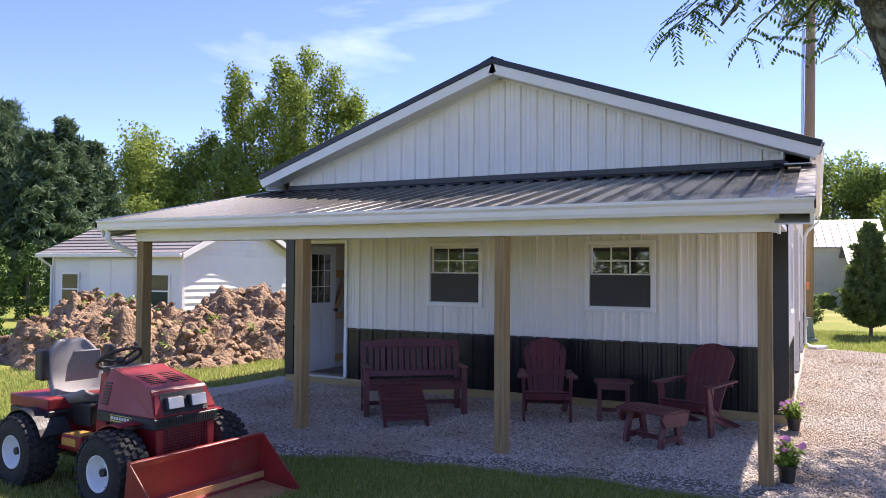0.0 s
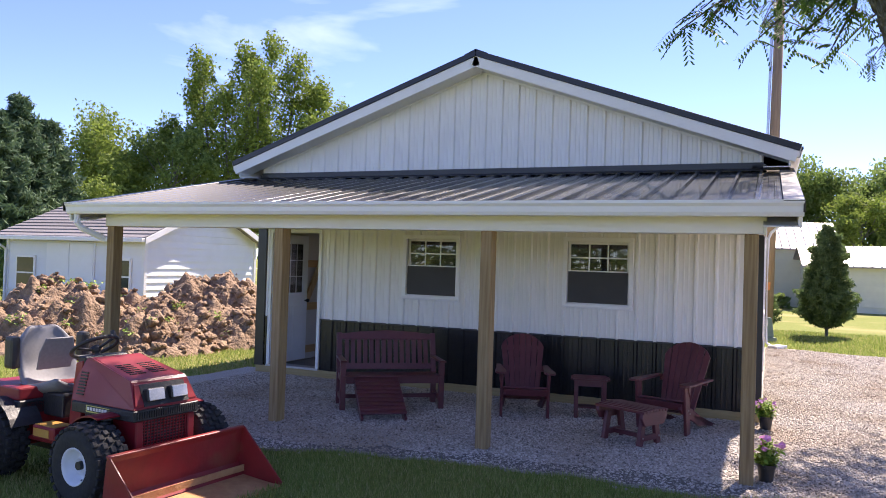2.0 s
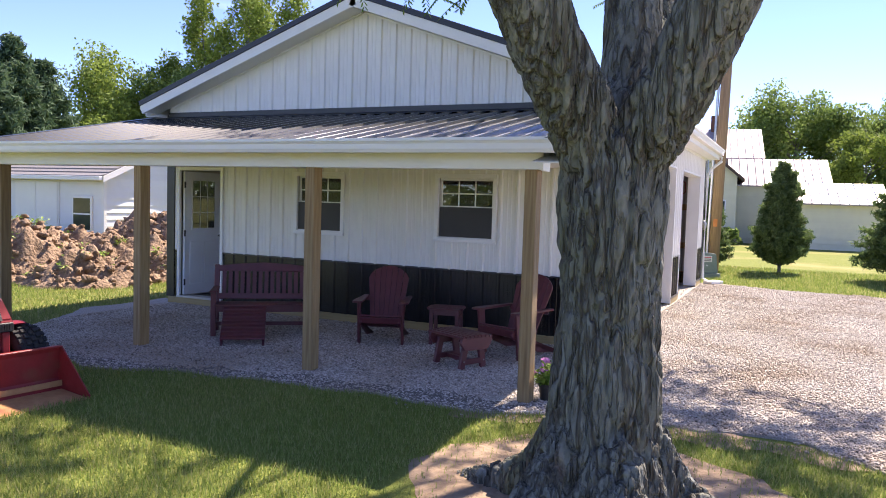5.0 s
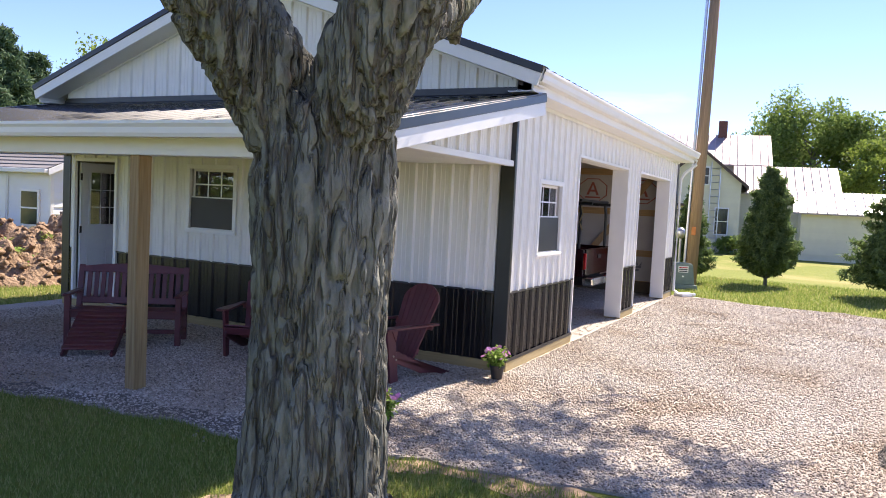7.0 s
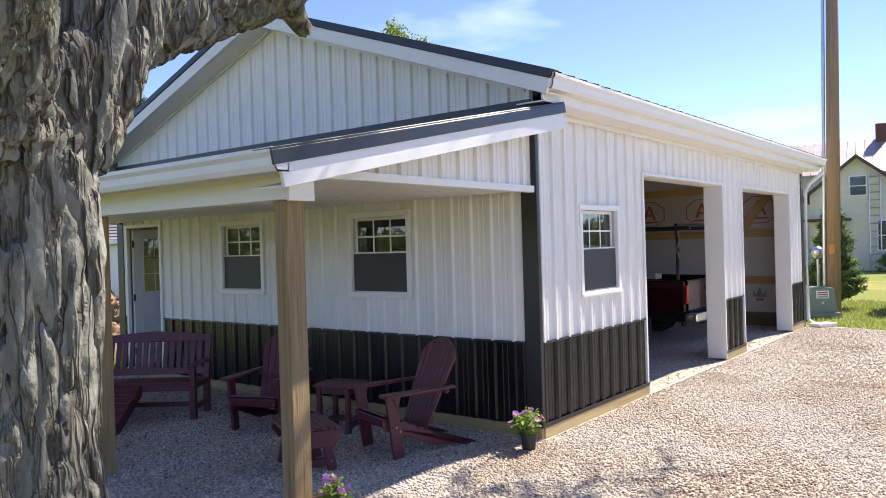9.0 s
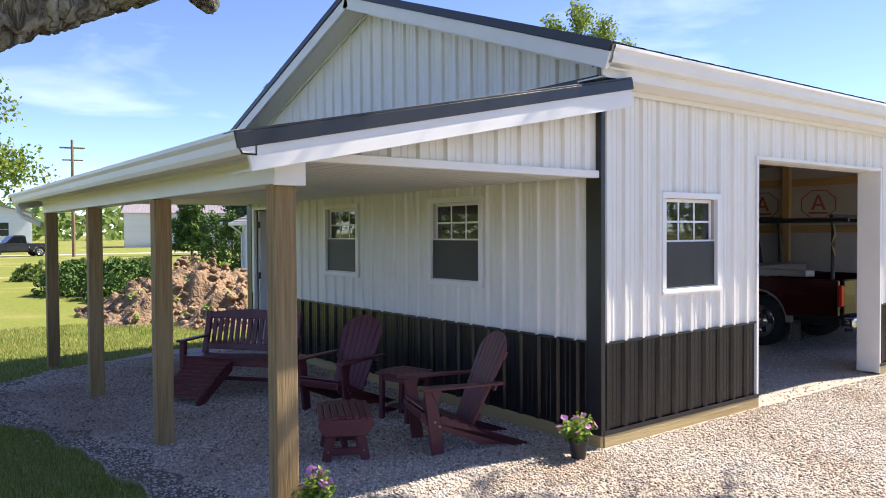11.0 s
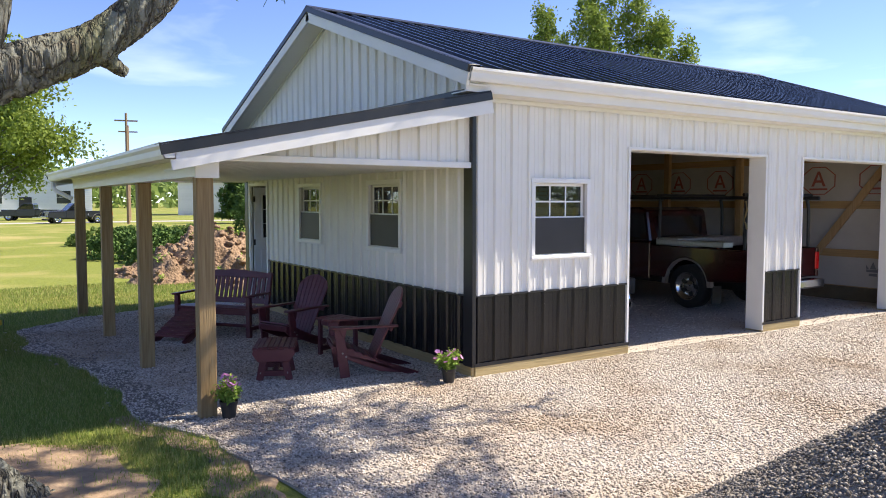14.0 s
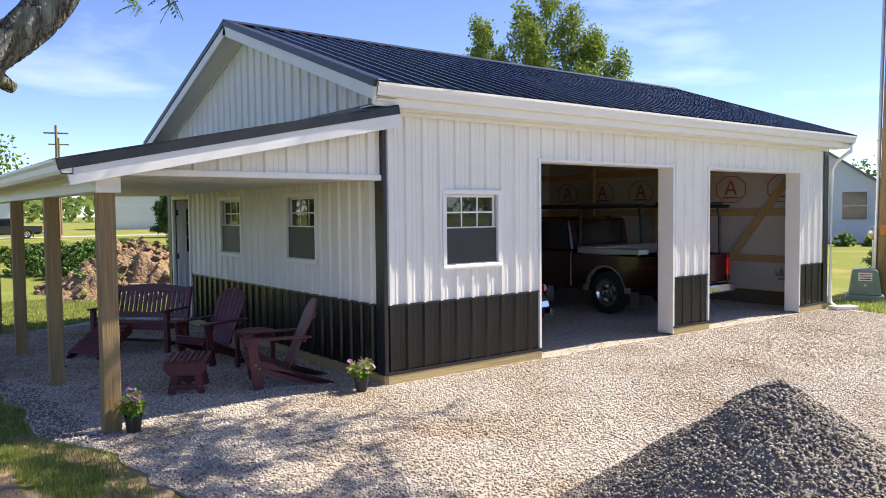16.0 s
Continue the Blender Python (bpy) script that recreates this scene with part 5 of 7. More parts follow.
        part("cab_side", prism([(-2.05, 0.45), (-2.05, 1.1), (-3.75, 1.08), (-3.75, 0.45)], 0.06, pose(0, s * 0.92 + (0.06 if s > 0 else 0), 0, 90), 0.012), paint, tk)
        part("side_window", prism([(-2.2, 1.14), (-2.3, 1.62), (-3.1, 1.64), (-3.65, 1.14)], 0.012, pose(0, s * 0.85 + (0.012 if s > 0 else 0), 0, 90)), M_GLASS, tk)
        part("front_fender", prism([(-3.76, 0.45), (-3.76, 1.08), (-5.0, 1.0), (-5.2, 0.85), (-5.2, 0.5)], 0.08, pose(0, s * 0.90 + (0.08 if s > 0 else 0), 0, 90), 0.015), paint, tk)
        for x in (-1.22, -4.45):
            road_wheel(tk, x, s * 0.84, 1 if s < 0 else -1)
    part("tailgate", box(-0.06, 0.0, -0.87, 0.87, 0.56, 1.05, 0.012), paint, tk)
    part("tailgate_handle", box(0.001, 0.012, -0.1, 0.1, 0.86, 0.93, 0.004), M_BLK, tk)
    part("rear_bumper", box(-0.05, 0.16, -0.92, 0.92, 0.38, 0.53, 0.03), M_CHROME, tk, "chrome step bumper")
    part("bumper_plate", box(0.161, 0.166, -0.16, 0.16, 0.4, 0.51), M_ALU, tk)
    part("bed_floor", box(-2.0, -0.06, -0.94, 0.94, 0.6, 0.64), M_BLK, tk)
    part("cab_roof", prism([(-2.15, 1.1), (-2.25, 1.68), (-2.45, 1.74), (-3.05, 1.73), (-3.2, 1.66), (-3.72, 1.09)], 1.66, pose(0, 0.83, 0, 90), 0.03), paint, tk)
    part("hood", box(-5.1, -3.7, -0.89, 0.89, 0.6, 1.07, 0.05), paint, tk)
    part("rear_window", box(-2.2, -2.15, -0.62, 0.62, 1.16, 1.58, 0.01, m=pose(0, 0, 0) ), M_GLASS, tk)
    part("front_bumper", box(-5.35, -5.18, -0.92, 0.92, 0.4, 0.62, 0.03), M_CHROME, tk)
    part("chassis", box(-5.0, -0.1, -0.5, 0.5, 0.34, 0.58), M_BLK, tk)
    if rack:
        part("toolbox", box(-1.95, -1.45, -0.92, 0.92, 1.02, 1.2, 0.012), M_ALU, tk, "aluminium cross-bed tool box")
        part("side_toolbox", box(-1.9, -0.5, -0.97, -0.7, 1.075, 1.17, 0.01), M_ALU, tk)
        rk = new("ladder_rack")
        rk.parent = tk
        for s in (-1, 1):
            for x in (-0.15, -1.9):
                part("upright", tube([(x, s * 0.9, 1.06), (x, s * 0.88, 1.7), (x - 0.02, s * 0.86, 1.88)], 0.03, 8), M_BLK, rk)
            part("rail", tube([(0.05, s * 0.86, 1.9), (-3.9, s * 0.86, 1.92)], 0.03, 8), M_BLK, rk)
        for x in (-0.15, -1.9, -3.6):
            part("cross_bar", tube([(x, -0.95, 1.95), (x, 0.95, 1.95)], 0.028, 8), M_BLK, rk)
        part("strap", tube([(-0.14, -0.9, 1.85), (-0.1, -0.93, 1.7), (-0.16, -0.9, 1.55), (-0.1, -0.92, 1.4)], 0.015, 6), M_BOARDX, rk)
    return tk


pickup(pose(-0.93, 7.05, 0.0), "dark red pickup with a black ladder rack in the garage", M_TRUCK)


def motorcycle(m):
    mc = empty("motorcycle", m, "black motorcycle with chrome fender parked in the bay", "motorcycle")
    road_wheel(mc, 0, 0, 1, 0.31, 0.14)
    road_wheel(mc, -1.5, 0, 1, 0.31, 0.12)
    fb = bmesh.new()
    prev = None
    for k in range(11):
        a = radians(10 + 14 * k)
        q = [fb.verts.new((r * math.cos(a), y, 0.31 + r * math.sin(a))) for r in (0.35, 0.362) for y in (-0.1, 0.1)]
        if prev:
            for i, j in ((0, 1), (1, 3), (3, 2), (2, 0)):
                fb.faces.new((prev[i], prev[j], q[j], q[i]))
        prev = q
    bmesh.ops.recalc_face_normals(fb, faces=fb.faces[:])
    part("rear_fender", fb, M_CHROME, mc, "chrome rear fender")
    part("tail_light", cyl(0.05, 0.05, pose(0.3, 0, 0.66, 0, 80), 14, bevel=0.01), M_TAILRED, mc)
    part("seat", box(-0.75, 0.12, -0.15, 0.15, 0.66, 0.78, 0.05), M_BLK, mc, smooth=True)
    part("tank", box(-1.25, -0.7, -0.16, 0.16, 0.68, 0.92, 0.08), M_BLK, mc, smooth=True)
    part("engine", box(-1.1, -0.45, -0.17, 0.17, 0.2, 0.62, 0.04), M_DARKMETAL, mc)
    for s in (-1, 1):
        part("saddlebag", box(-0.3, 0.28, s * 0.27 - 0.1, s * 0.27 + 0.1, 0.42, 0.68, 0.04), M_BLK, mc, smooth=True)
        part("exhaust", tube([(-0.9, s * 0.2, 0.25), (0.3, s * 0.24, 0.27)], 0.045, 10), M_CHROME, mc)
        part("fork", tube([(-1.5, s * 0.09, 0.31), (-1.28, s * 0.1, 1.0)], 0.022, 8), M_CHROME, mc)
    part("handlebar", tube([(-1.1, -0.4, 1.02), (-1.25, -0.2, 1.08), (-1.25, 0.2, 1.08), (-1.1, 0.4, 1.02)], 0.016, 8), M_CHROME, mc)
    part("stand", tube([(-0.7, 0.1, 0.25), (-0.65, 0.3, 0.0)], 0.014, 6), M_DARKMETAL, mc)
    return mc


motorcycle(pose(-1.85, 3.85, 0.0, 0, 0, 10))


# ---- ground ----
def np_mesh(name, verts, faces, material, smooth=False):
    """A mesh from arrays of points and of equal-sided faces."""
    me = bpy.data.meshes.new(name)
    k = faces.shape[1]
    me.vertices.add(len(verts))
    me.vertices.foreach_set("co", verts.astype(np.float32).ravel())
    me.loops.add(faces.size)
    me.loops.foreach_set("vertex_index", faces.astype(np.int32).ravel())
    me.polygons.add(len(faces))
    me.polygons.foreach_set("loop_start", np.arange(0, faces.size, k, dtype=np.int32))
    if smooth:
        me.polygons.foreach_set("use_smooth", np.ones(len(faces), bool))
    me.update(calc_edges=True)
    me.materials.append(material)
    return me


def fbm(x, y, s, seed=0.0, octaves=3):
    return noise.fractal(Vector((x * s + seed, y * s - seed, seed * 0.7)), 1.0, 2.0, octaves)


g = bmesh.new()
rings = [0, 6, 12, 20, 32, 50, 90, 180, 400, 1500]
prev = None
for r in rings:
    ring = [g.verts.new((-2 + r * math.cos(a), -1 + r * math.sin(a), -0.02)) for a in (2 * math.pi * k / 48 for k in range(48))] if r else [g.verts.new((-2, -1, -0.02))]
    if prev:
        for k in range(48):
            if len(prev) == 1:
                g.faces.new((prev[0], ring[k], ring[(k + 1) % 48]))
            else:
                g.faces.new((prev[k], ring[k], ring[(k + 1) % 48], prev[(k + 1) % 48]))
    prev = ring
tagged(part("ground", g, M_GRASS), "mown green lawn with dry yellow patches", "lawn", kind="structure")

GRAVEL = [(-7.45, 0.3), (-7.42, -1.2), (-6.7, -2.9), (-5.95, -3.7), (-5.05, -3.86), (-4.3, -3.8), (-3.08, -3.5), (-1.94, -3.28), (-0.8, -3.22), (-0.07, -3.2), (0.65, -2.92), (1.4, -2.85), (2.2, -2.82), (3.0, -3.5), (3.7, -5.0), (4.4, -7.5), (6, -14), (17, -14), (17, 6.6), (9, 7.4), (5.5, 8.5), (3.4, 9.35), (2.3, 9.15), (1.2, 9.5), (0.1, 9.8), (-6.95, 9.7), (-6.95, 0.3)]
edge = []
for (x0, y0), (x1, y1) in zip(GRAVEL, GRAVEL[1:] + GRAVEL[:1]):
    n = max(1, int(math.hypot(x1 - x0, y1 - y0) / 0.12))
    n = min(n, 60)
    for k in range(n):
        x, y = x0 + (x1 - x0) * k / n, y0 + (y1 - y0) * k / n
        w = 0.0 if x < -6.8 and y > 0.2 else 1.0
        edge.append((x + w * 0.16 * fbm(x, y, 1.3, 3.1), y + w * 0.16 * fbm(x, y, 1.3, 9.7)))


def in_gravel(px, py):
    """Which of the points lie inside the gravel's outline."""
    ex, ey = np.array(edge).T
    inside = np.zeros(len(px), bool)
    j = len(ex) - 1
    for i in range(len(ex)):
        c = (ey[i] > py) != (ey[j] > py)
        if c.any():
            xs = (ex[j] - ex[i]) * (py - ey[i]) / (ey[j] - ey[i] + 1e-12) + ex[i]
            inside ^= c & (px < xs)
        j = i
    return inside


g = bmesh.new()
top = [g.verts.new((x, y, 0.0)) for x, y in edge]
g.faces.new(top)
low = [g.verts.new((x + 0.0, y, -0.03)) for x, y in edge]
for k in range(len(top)):
    g.faces.new((top[k], low[k], low[(k + 1) % len(top)], top[(k + 1) % len(top)]))
bmesh.ops.recalc_face_normals(g, faces=g.faces[:])
tagged(part("gravel_drive", g, M_GRAVEL), "pale crushed limestone gravel drive and porch floor", "gravel", kind="structure")

M_STONE = island_mat("gravel_stone", [(0.17, 0.15, 0.13), (0.47, 0.42, 0.365), (0.62, 0.565, 0.495), (0.72, 0.67, 0.60), (0.34, 0.28, 0.235)], 0.92, broad=((0.74, 0.66, 0.57), 0.8))
rs = np.random.RandomState(4)


def stones(px, py, pz, size):
    """Small angular stones as squashed octahedra."""
    n = len(px)
    base = np.array([(1, 0, 0), (0, 1, 0), (-1, 0, 0), (0, -1, 0), (0, 0, 1), (0, 0, -1)], float)
    v = base[None] * (0.7 + 0.6 * rs.rand(n, 6, 1)) * np.stack([np.ones(n), 0.6 + 0.5 * rs.rand(n), 0.45 + 0.35 * rs.rand(n)], 1)[:, None]
    v += 0.25 * (rs.rand(n, 6, 3) - 0.5)
    v *= size[:, None, None]
    a = rs.rand(n) * 6.283
    b = (rs.rand(n) - 0.5) * 1.2
    ca, sa, cb, sb = np.cos(a), np.sin(a), np.cos(b), np.sin(b)
    x, y, z = v[..., 0], v[..., 1], v[..., 2]
    y, z = y * cb[:, None] - z * sb[:, None], y * sb[:, None] + z * cb[:, None]
    x, y = x * ca[:, None] - y * sa[:, None], x * sa[:, None] + y * ca[:, None]
    v = np.stack([x + px[:, None], y + py[:, None], z + pz[:, None]], 2).reshape(-1, 3)
    f = np.array([(0, 1, 4), (1, 2, 4), (2, 3, 4), (3, 0, 4), (1, 0, 5), (2, 1, 5), (3, 2, 5), (0, 3, 5)])
    return v, (f[None] + 6 * np.arange(n)[:, None, None]).reshape(-1, 3)


def scatter(n, x0, x1, y0, y1):
    px, py = x0 + (x1 - x0) * rs.rand(n), y0 + (y1 - y0) * rs.rand(n)
    k = in_gravel(px, py)
    return px[k], py[k]


A = [scatter(75000, -7.0, 0.4, -3.9, -0.02), scatter(135000, 0.05, 5.0, -4.0, 4.0), scatter(65000, 0.05, 5.5, 3.4, 9.6), scatter(22000, 4.6, 8.5, -4.0, 8.0), scatter(9000, -3.5, 0.0, 2.4, 9.5)]
px, py = np.concatenate([a[0] for a in A]), np.concatenate([a[1] for a in A])
size = 0.0056 + 0.0112 * rs.rand(len(px)) ** 1.6
v, f = stones(px, py, size * 0.25, size)
tagged(new("gravel_stones", np_mesh("gravel_stones", v, f, M_STONE)), "loose pale limestone chips over the drive", "gravel", kind="stuff")

# stray stones along the grass edge
k = rs.randint(0, len(edge), 900)
ex = np.array(edge)
keep = (ex[k, 1] < -2.4) & (ex[k, 0] < 3.2)
sx, sy = ex[k, 0][keep] + 0.3 * (rs.rand(keep.sum()) - 0.5), ex[k, 1][keep] + 0.3 * (rs.rand(keep.sum()) - 0.6)
v, f = stones(sx, sy, np.full(len(sx), -0.008), 0.01 + 0.014 * rs.rand(len(sx)))
tagged(new("stray_stones", np_mesh("stray_stones", v, f, M_STONE)), "stray stones kicked out along the lawn edge", "gravel", kind="stuff")

# bare soil under the tree and along the drive edge
TREE = Vector((1.12, -4.88, 0))
g = bmesh.new()
c = g.verts.new((TREE.x, TREE.y, 0.03))
prev = None
for q in (0.35, 0.7, 1.0):
    ring = []
    for k in range(60):
        a = 2 * math.pi * k / 60
        r = (1.15 + 0.35 * fbm(math.cos(a) * 1.5, math.sin(a) * 1.5, 1.0, 5.0) + 0.25 * math.cos(a - 1.9)) * q
        ring.append(g.verts.new((TREE.x + r * math.cos(a), TREE.y + r * math.sin(a), 0.03 * (1 - q) - 0.014 + 0.008 * fbm(a * 3, q * 4, 1.5, 2.0))))
    for k in range(60):
        g.faces.new((c, ring[k], ring[(k + 1) % 60]) if prev is None else (prev[k], ring[k], ring[(k + 1) % 60], prev[(k + 1) % 60]))
    prev = ring
tagged(part("soil_patch", g, M_SOIL, smooth=True), "bare brown soil worn round the tree", "soil", kind="structure")
g = bmesh.new()
prev = None
for k in range(30):
    q = k / 29
    x = -0.5 + 3.2 * q
    y = -3.32 + 0.35 * min(1, max(0, (x + 0.1) / 0.8)) - 0.1 * fbm(x, 0, 1.5, 4.0)
    w = 0.22 + 0.16 * fbm(x, 1, 2.0, 8.0)
    pr = [g.verts.new((x, y + w * e, -0.013 + 0.004 * fbm(x, e, 3, 1.0))) for e in (0.6, 0.0, -0.9)]
    if prev:
        for i in range(2):
            g.faces.new((prev[i], prev[i + 1], pr[i + 1], pr[i]))
    prev = pr
tagged(part("soil_edge", g, M_SOIL, smooth=True), "strip of bare soil along the gravel edge", "soil", kind="structure")

# soil trodden into the gravel along the porch edge
g = bmesh.new()
prev = None
pe = [e for e in edge if -6.3 < e[0] < 0.2 and e[1] < -2.6]
for k, (x, y) in enumerate(pe):
    w = 0.16 + 0.22 * abs(fbm(x, y, 1.1, 6.0)) + 0.1 * fbm(x, y, 4.0, 2.0)
    pr = [g.verts.new((x, y + 0.01, 0.003)), g.verts.new((x + 0.1 * w, y + w * 0.6, 0.004)), g.verts.new((x + 0.2 * w, y + w * 1.3, 0.003))]
    if prev:
        for i in range(2):
            g.faces.new((prev[i], pr[i], pr[i + 1], prev[i + 1]))
    prev = pr
tagged(part("soil_margin", g, mat("dirty_gravel", (0.20, 0.175, 0.15), (0.12, 0.105, 0.088), 30.0, 0.95, bump=0.8, bscale=60), smooth=True), "dark soil mixed into the gravel margin", "soil", kind="structure")

# grass blades on the lawn close to the walk
M_BLADE = island_mat("grass_blade", [(0.15, 0.22, 0.045), (0.23, 0.31, 0.07), (0.31, 0.37, 0.10), (0.46, 0.44, 0.19)], 0.7, through_light=0.45, broad=((1.25, 1.02, 1.1), 0.5))


def blades(n, x0, x1, y0, y1, h, w, seed):
    r2 = np.random.RandomState(seed)
    px, py = x0 + (x1 - x0) * r2.rand(n), y0 + (y1 - y0) * r2.rand(n)
    k = ~in_gravel(px, py)
    d = np.hypot(px - TREE.x, py - TREE.y)
    k &= (d > 1.35) | ((d > 0.9) & (r2.rand(n) < 0.12))
    # none under the loader bucket
    ca, sa = math.cos(math.radians(-6.5)), math.sin(math.radians(-6.5))
    qx, qy = (px + 4.045) * ca + (py + 5.13) * sa, -(px + 4.045) * sa + (py + 5.13) * ca
    k &= ~((qx > 0.17) & (qx < 0.63) & (np.abs(qy) < 0.62))
    px, py = px[k], py[k]
    n = len(px)
    a = r2.rand(n) * 6.283
    hh = h * (0.5 + r2.rand(n))
    lean = 0.7 * r2.rand(n) * hh
    b = r2.rand(n) * 6.283
    v = np.zeros((n, 3, 3))
    v[:, 0] = np.stack([px - w * np.cos(a), py - w * np.sin(a), np.full(n, -0.02)], 1)
    v[:, 1] = np.stack([px + w * np.cos(a), py + w * np.sin(a), np.full(n, -0.02)], 1)
    v[:, 2] = np.stack([px + lean * np.cos(b), py + lean * np.sin(b), hh - 0.02], 1)
    return v.reshape(-1, 3), np.arange(3 * n).reshape(-1, 3)


for args in ((210000, -6.5, 3.6, -8.2, -2.9, 0.042, 0.0036, 1), (60000, -12, -6.0, -7.5, 2.5, 0.05, 0.007, 2), (30000, -0.5, 8, 9.0, 16, 0.06, 0.011, 3)):
    v, f = blades(*args)
    tagged(new("grass", np_mesh("grass", v, f, M_BLADE)), "short mown grass blades", "grass", kind="stuff")

# gravel pile
def heap(name, lumps, res, x0, x1, y0, y1, rough, material, label, category, seed, chunk=2.2):
    """A loose heap as a height field that dies out at its foot."""
    nx, ny = int((x1 - x0) / res), int((y1 - y0) / res)
    hs = np.zeros((nx + 1, ny + 1))
    for i in range(nx + 1):
        for j in range(ny + 1):
            x, y = x0 + (x1 - x0) * i / nx, y0 + (y1 - y0) * j / ny
            h = 0.0
            for lx, ly, lh, lr, pw in lumps:
                d = math.hypot(x - lx, y - ly) / lr
                if d < 1:
                    h = max(h, lh * (1 - d ** pw)) if h == 0 else max(h, lh * (1 - d ** pw)) + 0.12 * min(h, lh * (1 - d ** pw))
            if h > 0:
                p = Vector((x, y, seed))
                n1 = noise.fractal(p * chunk, 0.8, 2.1, 5)
                cell = noise.voronoi(Vector((x * chunk * 1.5 + 0.4 * n1, y * chunk * 1.5, seed)))[0]
                h += min(1, h * 3) * rough * (n1 * 0.8 + 0.75 * (cell[1] - cell[0]) - 0.2)
            hs[i, j] = max(h, -0.02) if h > 0 else -0.06
    verts = [(x0 + (x1 - x0) * i / nx, y0 + (y1 - y0) * j / ny, hs[i, j]) for i in range(nx + 1) for j in range(ny + 1)]
    idx = lambda i, j: i * (ny + 1) + j
    faces = [(idx(i, j), idx(i + 1, j), idx(i + 1, j + 1), idx(i, j + 1)) for i in range(nx) for j in range(ny) if max(hs[i, j], hs[i + 1, j], hs[i + 1, j + 1], hs[i, j + 1]) > -0.05]
    ob = raw(name, verts, faces, material, smooth=True)
    tagged(ob, label, category)
    if name == "gravel_heap":
        tagged(ob, kind="stuff")
    return ob, hs


PILE = ((4.86, -0.92, 0.99, 1.42, 1.05), (5.46, -1.22, 0.62, 1.15, 1.2))
# the pile's shaded near side is put into a darker gravel colour
gp, hs = heap("gravel_heap", PILE, 0.05, 3.2, 6.8, -2.5, 0.9, 0.03, mat("shaded_gravel", (0.30, 0.27, 0.235), (0.16, 0.14, 0.12), 75.0, 0.95, bump=0.8, bscale=60.0), "conical pile of grey crushed stone on the drive", "gravel pile", 2.0, 5.0)
n = 80000
px, py = 3.2 + 3.6 * rs.rand(n), -2.5 + 3.4 * rs.rand(n)
ii, jj = np.clip(((px - 3.2) / 3.6 * (hs.shape[0] - 1)).astype(int), 0, hs.shape[0] - 2), np.clip(((py + 2.5) / 3.4 * (hs.shape[1] - 1)).astype(int), 0, hs.shape[1] - 2)
fu, fv = (px - 3.2) / 3.6 * (hs.shape[0] - 1) - ii, (py + 2.5) / 3.4 * (hs.shape[1] - 1) - jj
hz = (hs[ii, jj] * (1 - fu) + hs[ii + 1, jj] * fu) * (1 - fv) + (hs[ii, jj + 1] * (1 - fu) + hs[ii + 1, jj + 1] * fu) * fv
k = hz > 0.0
sz = 0.0055 + 0.0105 * rs.rand(k.sum()) ** 1.6
v, f = stones(px[k], py[k], hz[k] + 0.006, sz)
# the drive's stone again, its colours darkened for the shade on the pile
M_STONE2 = island_mat("pile_stone", [(0.10, 0.088, 0.076), (0.18, 0.16, 0.14), (0.28, 0.25, 0.215), (0.42, 0.38, 0.33)], 0.92)
st = new("pile_stones", np_mesh("pile_stones", v, f, M_STONE2))
st.parent = gp
tagged(st, "loose grey chippings", kind="stuff")

# heap of dug earth
M_EARTH = mat("dug_earth", (0.33, 0.225, 0.14), (0.16, 0.10, 0.06), 11.0, 0.95, bump=1.0, bscale=16.0, bdist=0.07, c=(0.36, 0.25, 0.16), cscale=2.2, camt=0.5, detail=8)
LUMPS = ((-12.5, 0.9, 1.12, 1.65, 1.8), (-11.3, 4.0, 1.2, 2.1, 1.9), (-11.7, 2.3, 0.78, 1.6, 1.8), (-10.1, 3.0, 0.7, 1.5, 1.7), (-11.7, -0.45, 0.42, 0.75, 1.6), (-13.6, -0.3, 0.34, 0.9, 1.6), (-10.3, 1.2, 0.5, 1.3, 1.5))
mound, mh = heap("dirt_mound", LUMPS, 0.055, -15.2, -8.2, -2.2, 6.4, 0.38, M_EARTH, "heap of brown clods of dug earth on the lawn", "dirt mound", 6.0, 1.8)
n = 2600
px, py = -15.2 + 7 * rs.rand(n), -2.2 + 8.6 * rs.rand(n)
ii, jj = np.clip(((px + 15.2) / 7.0 * (mh.shape[0] - 1)).astype(int), 0, mh.shape[0] - 1), np.clip(((py + 2.2) / 8.6 * (mh.shape[1] - 1)).astype(int), 0, mh.shape[1] - 1)
hz = mh[ii, jj]
ball = bmesh.new()
bmesh.ops.create_icosphere(ball, subdivisions=2, radius=1)
bv = np.array([v.co[:] for v in ball.verts])
bf = np.array([[v.index for v in f.verts] for f in ball.faces])
ball.free()
cv2, cf2 = [], []
for x, y, z in zip(px, py, hz):
    if z <= 0.02:
        continue
    r = 0.02 + 0.10 * rs.rand() ** 2.8
    off = rs.rand(3) * 50
    d = np.array([1 + 0.9 * noise.noise(Vector(q * 1.3 + off)) + 0.35 * noise.noise(Vector(q * 3.1 + off)) for q in bv])
    sc = np.array([1.0, 0.7 + 0.5 * rs.rand(), 0.55 + 0.35 * rs.rand()])
    cf2.append(bf + len(bv) * len(cv2))
    cv2.append(bv * d[:, None] * sc * r + np.array([x, y, z + 0.1 * r]))
cl = new("loose_earth", np_mesh("loose_earth", np.concatenate(cv2), np.concatenate(cf2), M_EARTH))
cl.parent = mound
tagged(cl, "loose clods of brown earth", kind="stuff")
k = rs.randint(0, len(px), 160)
pts = [(px[i], py[i], max(0, hz[i])) for i in k if hz[i] > 0.1 and py[i] < 2.5][:60]
r9 = random.Random(5)
